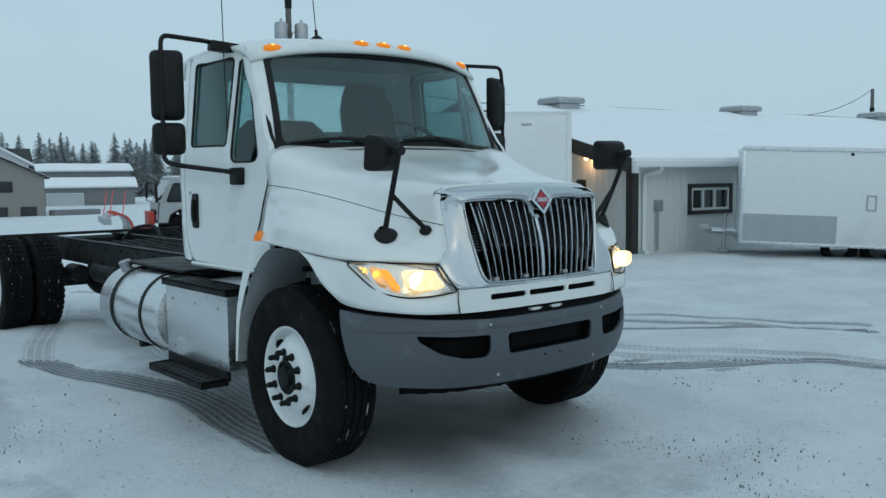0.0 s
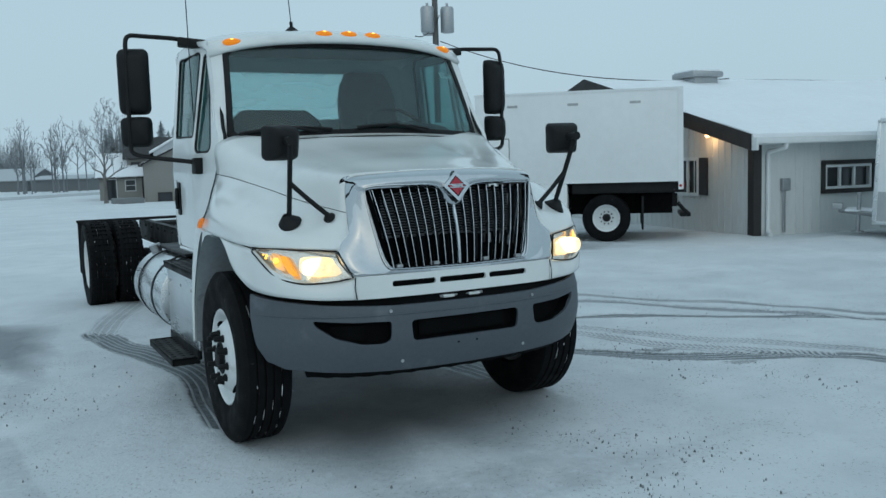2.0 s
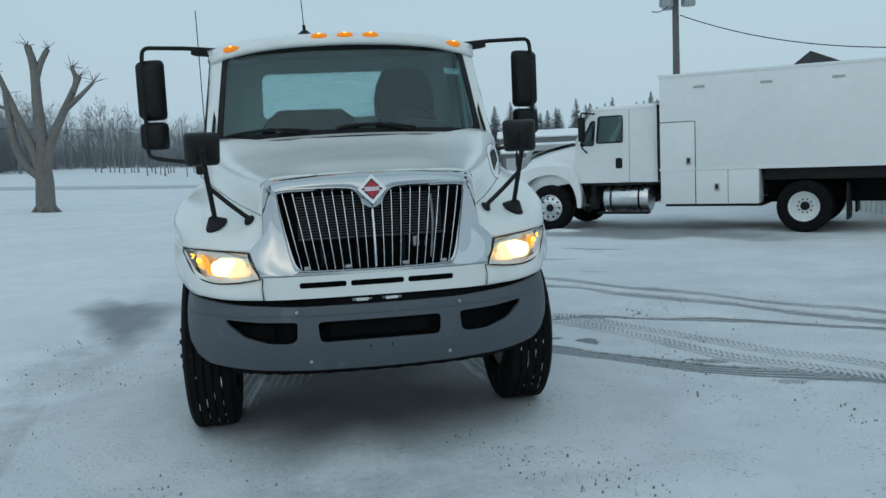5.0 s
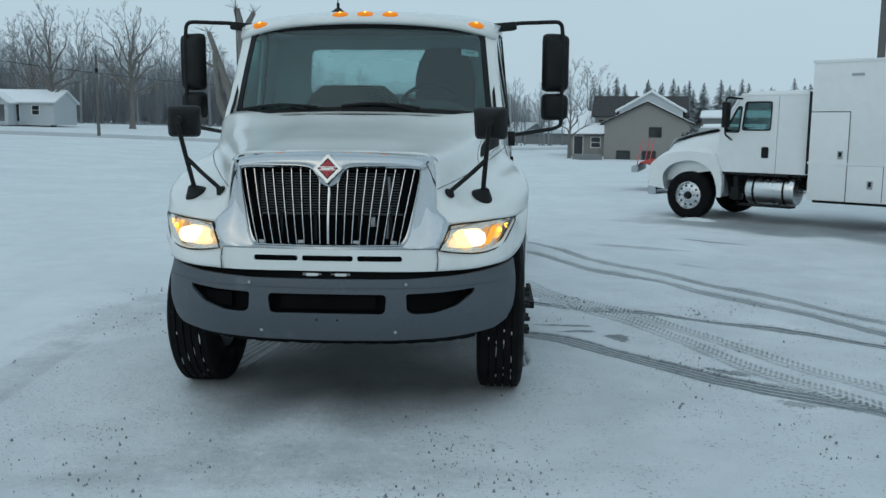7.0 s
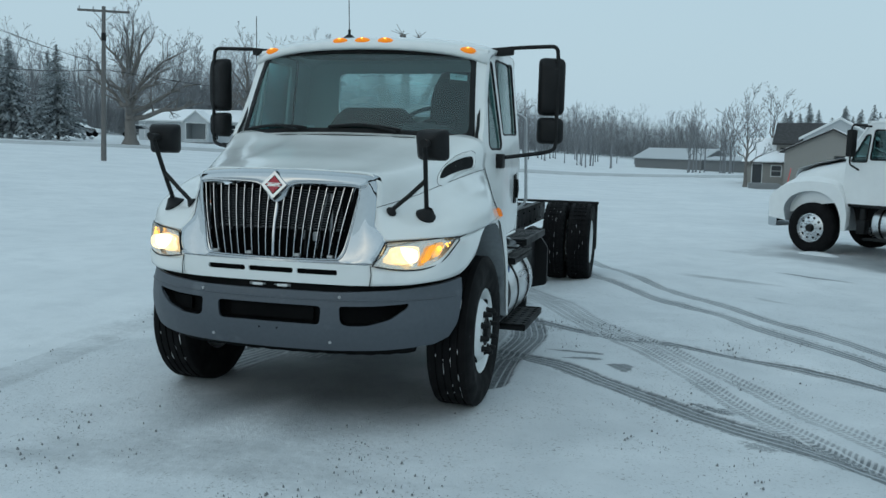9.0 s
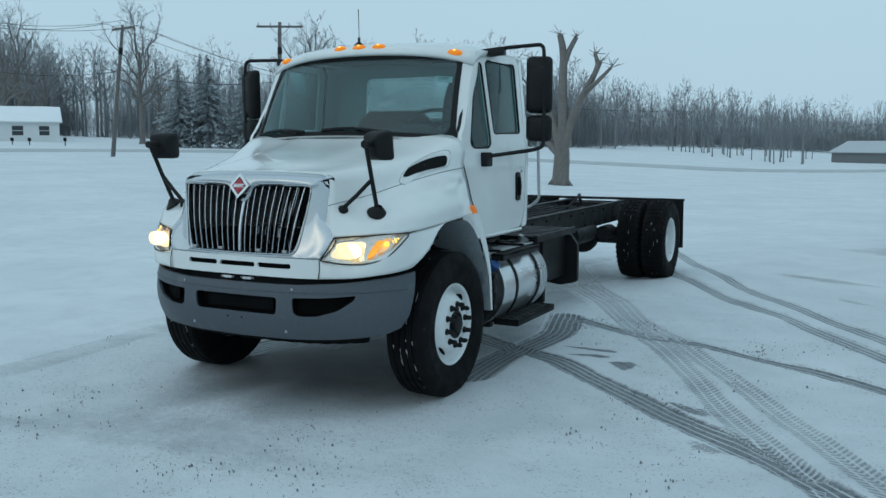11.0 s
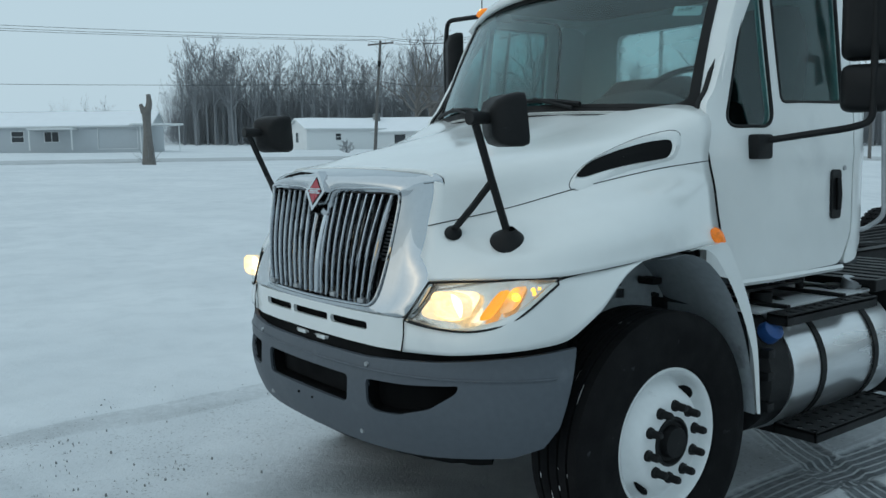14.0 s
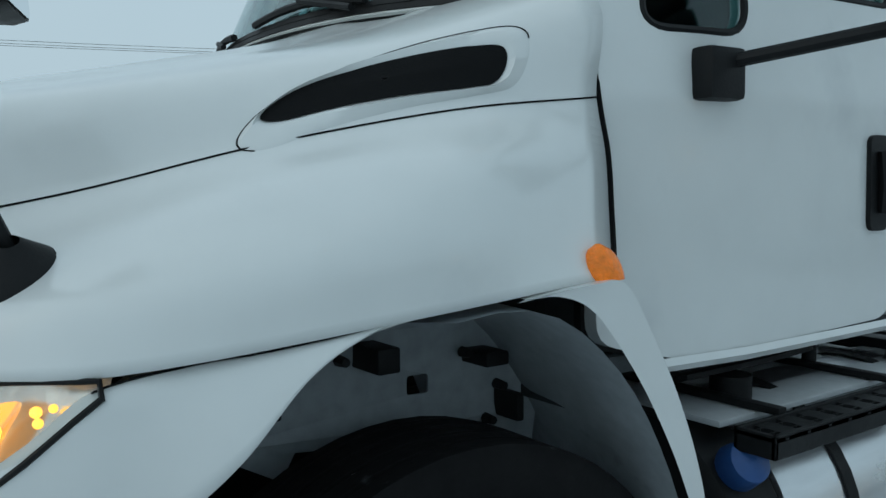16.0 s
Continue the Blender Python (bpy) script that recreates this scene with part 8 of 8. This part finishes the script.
def limb_(pts, r0, r1, name="limb"):
    bm = bmesh.new()
    tube(bm, spline(pts, 4), r0 * 1.25, 8, ends=r1 * 1.25)
    part(name, bm, M_BARK, POL, "", 60)


limb_([(0, 0, 1.5), (-0.25, 0, 2.6), (-0.62, 0, 3.8), (-0.95, 0.1, 4.9), (-1.25, 0.1, 5.9)], 0.17, 0.07)
limb_([(-0.1, 0, 1.5), (-0.55, 0.1, 2.0), (-0.85, 0.1, 2.8), (-0.95, 0.1, 3.8), (-1.0, 0.0, 5.0)], 0.16, 0.09)
limb_([(0.0, 0, 1.6), (0.08, 0, 3.0), (0.05, 0, 4.5), (0.05, 0, 6.0), (-0.1, 0, 6.9)], 0.20, 0.10)
limb_([(0.05, 0, 5.4), (0.25, 0.05, 6.1), (0.55, 0.1, 6.75)], 0.12, 0.08)
limb_([(0.1, 0, 1.6), (0.40, 0, 2.9), (0.80, 0.05, 3.9), (1.25, 0.1, 4.9), (1.55, 0.1, 5.6)], 0.17, 0.08)
limb_([(0.95, 0, 4.2), (1.5, -0.1, 4.7), (2.05, -0.1, 5.3)], 0.10, 0.05)
limb_([(1.3, 0, 4.9), (1.4, 0.2, 5.5), (1.28, 0.25, 6.0)], 0.09, 0.06)
limb_([(-0.8, 0.05, 4.3), (-1.3, 0.1, 4.5), (-1.75, 0.1, 5.0)], 0.07, 0.03)
R = random.Random(8)
tw = []
for c in ((-1.25, 0.1, 5.9), (-1.0, 0, 5.0), (-0.1, 0, 6.9), (0.55, 0.1, 6.75), (1.55, 0.1, 5.6), (2.05, -0.1, 5.3), (1.28, 0.25, 6.0), (-1.75, 0.1, 5.0)):
    for _ in range(9):
        d = Vector((R.uniform(-1, 1), R.uniform(-1, 1), R.uniform(-0.2, 1.2))).normalized() * R.uniform(0.2, 0.6)
        p = Vector(c)
        tw.append((p, p + d, 0.018, 0.008))
ob = tagged(raw("twigs", *sticks(tw), M_BARK), kind="stuff")
ob.parent = POL

# cut trunk by the road
ST = thing("tree_stump", "tall broken tree trunk beside the road", "tree stump", (-53.2, 16.4, 1.05))
bm = bmesh.new()
rows = []
for k in range(13):
    t = k / 12
    z = -0.2 + 4.0 * t
    rr = 0.34 * (1 + 0.5 * (1 - t) ** 6) * (0.92 + 0.1 * math.sin(7 * t))
    rows.append([(rr * (1 + 0.12 * math.sin(3 * a + 5 * t)) * math.cos(a) + 0.05 * math.sin(4 * t), rr * (1 + 0.12 * math.sin(2 * a + 3 * t)) * math.sin(a), z) for a in [2 * math.pi * j / 14 for j in range(14)]])
grid(bm, rows, closed=True, cap=True)
tube(bm, spline([(0.1, 0, 3.5), (0.3, 0.1, 4.0), (0.25, 0.1, 4.6)], 4), 0.26, 8, ends=0.14)
tube(bm, [(-0.2, -0.1, 3.5), (-0.4, -0.2, 4.0)], 0.2, 8, ends=0.12)
part("trunk", bm, M_BARK, ST, "", 60)
R = random.Random(2)
ob = raw("shoots", *sticks([(Vector((0, 0, 0)), Vector((R.uniform(-1.2, 1.0), R.uniform(-1.2, 0.6), R.uniform(0.5, 1.5))), 0.02, 0.008) for _ in range(22)]), M_TWIG2)
ob.parent = ST


def conifer(name, label, x, y, z, h, w, seed, group="", cat="tree"):
    r = random.Random(seed)
    verts, faces = [], []
    n = int(h * 34)
    for k in range(n):
        t = (k + r.random()) / n
        zz = h * (0.06 + 0.92 * t)
        reach = w * (1 - t) ** 0.85 * r.uniform(0.6, 1.08) + 0.12
        a = r.uniform(0, 2 * math.pi)
        drop = reach * r.uniform(0.12, 0.45)
        ca, sa = math.cos(a), math.sin(a)
        steps = 5
        for j in range(steps):
            f0, f1 = j / steps, (j + 1) / steps
            wid = 0.30 * reach * (1 - f0 * 0.6) * r.uniform(0.5, 1.0) * 0.5 + 0.08
            p0 = Vector((reach * f0 * ca, reach * f0 * sa, zz - drop * f0 ** 1.4))
            p1 = Vector((reach * f1 * ca, reach * f1 * sa, zz - drop * f1 ** 1.4 + r.uniform(-0.05, 0.05)))
            s_ = Vector((-sa, ca, 0)) * wid
            hang = Vector((0, 0, -wid * r.uniform(0.5, 1.1)))
            i = len(verts)
            verts += [tuple(p0), tuple(p1), tuple((p0 + p1) / 2 + s_ + hang), tuple((p0 + p1) / 2 - s_ + hang)]
            faces += [(i, i + 1, i + 2), (i, i + 3, i + 1)]
    return verts, faces


def spruce(x, y, z, h, w, seed):
    t = thing("spruce_tree", "dark spruce tree dusted with snow", "tree", (x, y, z), 0, "spruces by the road")
    part("trunk", cyled((0, 0, -0.2), (0, 0, h * 0.95), 0.16, 0.03, 8), M_BARK, t)
    ob = raw("crown", *conifer("", "", 0, 0, 0, h, w, seed), M_PINE)
    ob.parent = t


spruce(-60.4, 65.5, 1.6, 9.6, 3.4, 1)
spruce(-57.3, 68.3, 1.6, 9.2, 3.2, 2)
spruce(-63.0, 64.0, 1.6, 8.6, 3.4, 5)
spruce(-64.9, 69.3, 1.6, 10.2, 2.1, 3)
spruce(-62.1, 73.0, 1.6, 9.2, 2.2, 4)

# far woods and the row of pines: too many to count


def woods(name, label, places, hmin, hmax, seed, material, variants=6, thin=0.018, mains=7, each=(3, 4)):
    r = random.Random(seed)
    kinds = []
    for k in range(variants):
        seg = limbs(seed * 10 + k, 14.0, 14 * r.uniform(0.20, 0.30), r.uniform(0.22, 0.4), 0.16, mains, 3, thin, 0.7, each)
        a, b = sticks([q for q in seg if q[2] > 0.04], 4), None
        v2, f2 = sticks([q for q in seg if q[2] <= 0.04], 2)
        kinds.append((np.array(a[0] + v2), [tuple(f) for f in a[1]] + [tuple(c + len(a[0]) for c in f) for f in f2[::2]]))
    verts, faces, n = [], [], 0
    for x, y in places:
        co, fs = kinds[r.randrange(variants)]
        k, a = r.uniform(hmin, hmax) / 14, r.uniform(0, 6.28)
        m = np.array([[math.cos(a), -math.sin(a), 0], [math.sin(a), math.cos(a), 0], [0, 0, 1]]) * k
        verts.append(co @ m.T + np.array([x, y, land(x, y)]))
        faces.extend([tuple(i + n for i in f) for f in fs])
        n += len(co)
    tagged(raw(name, np.concatenate(verts).tolist(), faces, material), label, "trees", kind="stuff")


def strip(a, b, depth, n, seed):
    r = random.Random(seed)
    a, b = Vector(a), Vector(b)
    d = (b - a)
    side = Vector((-d.y, d.x)).normalized()
    return [tuple(a + d * r.random() + side * depth * r.random()) for _ in range(n)]


def wood_edge():
    out = []
    out += strip((-72, 118), (-40, 150), 26, 50, 1)
    out += strip((-62, 176), (-22, 235), 40, 62, 2)
    out += strip((-22, 235), (20, 300), 40, 36, 3)
    out += strip((-118, 96), (-72, 118), 30, 46, 4)
    return out


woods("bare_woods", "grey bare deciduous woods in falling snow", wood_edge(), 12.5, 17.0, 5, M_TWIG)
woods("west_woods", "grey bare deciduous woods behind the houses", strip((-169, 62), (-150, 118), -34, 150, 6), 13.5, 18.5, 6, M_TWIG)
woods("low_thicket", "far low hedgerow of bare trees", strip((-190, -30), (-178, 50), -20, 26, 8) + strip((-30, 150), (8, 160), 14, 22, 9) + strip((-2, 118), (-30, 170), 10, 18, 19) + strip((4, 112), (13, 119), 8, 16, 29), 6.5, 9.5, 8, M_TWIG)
# thin undergrowth between the trunks, with loose sticks above to thicken the hazy mass
r_ = random.Random(12)
verts, faces = [], []
for x, y in strip((-72, 122), (-40, 154), 20, 2600, 21) + strip((-62, 180), (20, 300), 20, 4600, 22) + strip((-171, 62), (-152, 118), -24, 5600, 23) + strip((-118, 99), (-72, 121), 22, 2600, 24):
    z = land(x, y)
    for k in range(9):
        p = Vector((x + r_.uniform(-3, 3), y + r_.uniform(-3, 3), z + (r_.uniform(0, 5.0) * r_.random() if k < 6 else r_.uniform(1.5, 8.0))))
        q = p + Vector((r_.uniform(-1.3, 1.3), r_.uniform(-1.3, 1.3), r_.uniform(1.2, 5.0)))
        w = Vector((r_.uniform(-1, 1), r_.uniform(-1, 1), 0)).normalized() * 0.022
        i = len(verts)
        verts += [tuple(p - w), tuple(p + w), tuple(q + w * 0.4), tuple(q - w * 0.4)]
        faces.append((i, i + 1, i + 2, i + 3))
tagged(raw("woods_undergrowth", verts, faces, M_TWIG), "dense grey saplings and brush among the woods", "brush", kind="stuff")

verts, faces = [], []
r_ = random.Random(31)
for k in range(70):
    x = 18 + 58 * (k + r_.uniform(-0.3, 0.3)) / 70
    y = 154 - 0.33 * (x - 18) + r_.uniform(-6, 8)
    v2, f2 = conifer("", "", 0, 0, 0, r_.uniform(8.6, 11.4), r_.uniform(2.6, 3.6), 100 + k)
    o = len(verts)
    verts += [(p[0] + x, p[1] + y, p[2] + land(x, y)) for p in v2]
    faces += [tuple(i + o for i in f) for f in f2]
tagged(raw("pine_row", verts, faces, M_PINE), "row of dark snowy pines behind the barn", "trees", kind="stuff")

# ---------- road, mailboxes, parked cars ----------
M_ROAD = mat("slushy_road", (0.42, 0.44, 0.45), 0.6, vary=0.25, scale=0.7, fine=6, stretch=(1, 0.2, 1))
path = spline([(-63, -60, 0), (-61.5, 8, 0), (-58, 32, 0), (-52, 50, 0), (-38, 66, 0), (-15, 84, 0), (30, 118, 0)], 10)
bm = bmesh.new()
rows = []
for i, p in enumerate(path):
    d = (path[min(i + 1, len(path) - 1)] - path[max(i - 1, 0)]).normalized()
    n = Vector((-d.y, d.x, 0))
    rows.append([(q.x, q.y, land(q.x, q.y) + h) for q, h in ((p + n * 3.2, 0.0), (p + n * 2.9, 0.10), (p + n * 1.2, 0.05), (p - n * 1.2, 0.05), (p - n * 2.9, 0.10), (p - n * 3.2, 0.0))])
grid(bm, rows)
solo("road", bm, M_ROAD, "slushy country road across the field", "road", kind="structure", smooth=60)
for x, y in ((-72.4, 51.3), (-71.6, 52.6), (-69.5, 55.0)):
    mb = thing("mailbox", "dark mailbox on a post in the snow", "mailbox", (x, y, 1.0), 50, "mailboxes")
    part("post", boxed(-0.05, 0.05, -0.05, 0.05, -0.2, 1.1), M_WOODPOLE, mb)
    part("box", boxed(-0.15, 0.15, -0.28, 0.28, 1.1, 1.45, 0.08), M_BLACK, mb)


def car(x, y, z, yaw, material, label):
    c = thing("parked_car", label, "car", (x, y, z), yaw)
    bm = bmesh.new()
    prof = [(-2.2, 0.45), (-2.2, 0.85), (-1.7, 0.95), (-1.1, 1.40), (0.3, 1.42), (1.0, 0.98), (2.1, 0.85), (2.25, 0.45)]
    grid(bm, [[(a, yv, b) for a, b in prof] for yv in (-0.85, -0.8, 0.8, 0.85)])
    part("body", bm, material, c)
    for s in (1, -1):
        bm = bmesh.new()
        face(bm, [(-1.35, s * 0.862, 1.0), (0.75, s * 0.862, 1.0), (0.2, s * 0.862, 1.34), (-1.05, s * 0.862, 1.34)])
        part("side_window", bm, M_PANE, c)
        for u in (-1.35, 1.4):
            part("wheel", cyled((u, s * 0.70, 0.33), (u, s * 0.87, 0.33), 0.33, seg=16), M_RUBBER, c)
    part("car_snow", boxed(-1.0, 0.25, -0.75, 0.75, 1.41, 1.50, 0.04), M_SNOW, c)


car(-61.8, 77.3, 1.75, 15, M_PAINT2, "white car under snow beside the houses")
car(-58.5, 83.6, 1.75, 15, M_BARN, "grey car under snow beside the houses")

# ---------- gravel poking through the snow ----------
r_ = random.Random(77)
verts, faces = [], []
rng = np.random.default_rng(9)
count = 0
while count < 3400:
    x, y = r_.uniform(-3.0, 5.2), r_.uniform(-5.2, 3.2)
    if abs(x) < 1.0 and -0.6 < y:
        continue
    clump = noise.noise(Vector((x * 0.9, y * 0.9, 3.0))) + 0.6 * noise.noise(Vector((x * 3, y * 3, 1.0)))
    if r_.random() > 0.05 + 1.6 * max(0, clump - 0.08):
        continue
    count += 1
    s_ = 0.002 + 0.0075 * r_.random() ** 4
    i = len(verts)
    for k in range(6):
        a = 2 * math.pi * k / 6
        q = s_ * r_.uniform(0.7, 1.3)
        verts.append((x + q * math.cos(a), y + q * math.sin(a) * 0.8, land(x, y) - 0.004))
    for k in range(3):
        a = 2 * math.pi * k / 3
        verts.append((x + s_ * 0.5 * math.cos(a), y + s_ * 0.5 * math.sin(a), land(x, y) + 0.004 + s_ * r_.uniform(0.5, 1.0)))
    for k in range(6):
        faces.append((i + k, i + (k + 1) % 6, i + 6 + ((k + 1) // 2) % 3, i + 6 + (k // 2) % 3) if (((k + 1) // 2) % 3) != ((k // 2) % 3) else (i + k, i + (k + 1) % 6, i + 6 + (k // 2) % 3))
    faces.append((i + 6, i + 7, i + 8))
tagged(raw("gravel", verts, faces, M_STONE), "small grey stones showing through the snow", "gravel", kind="stuff")
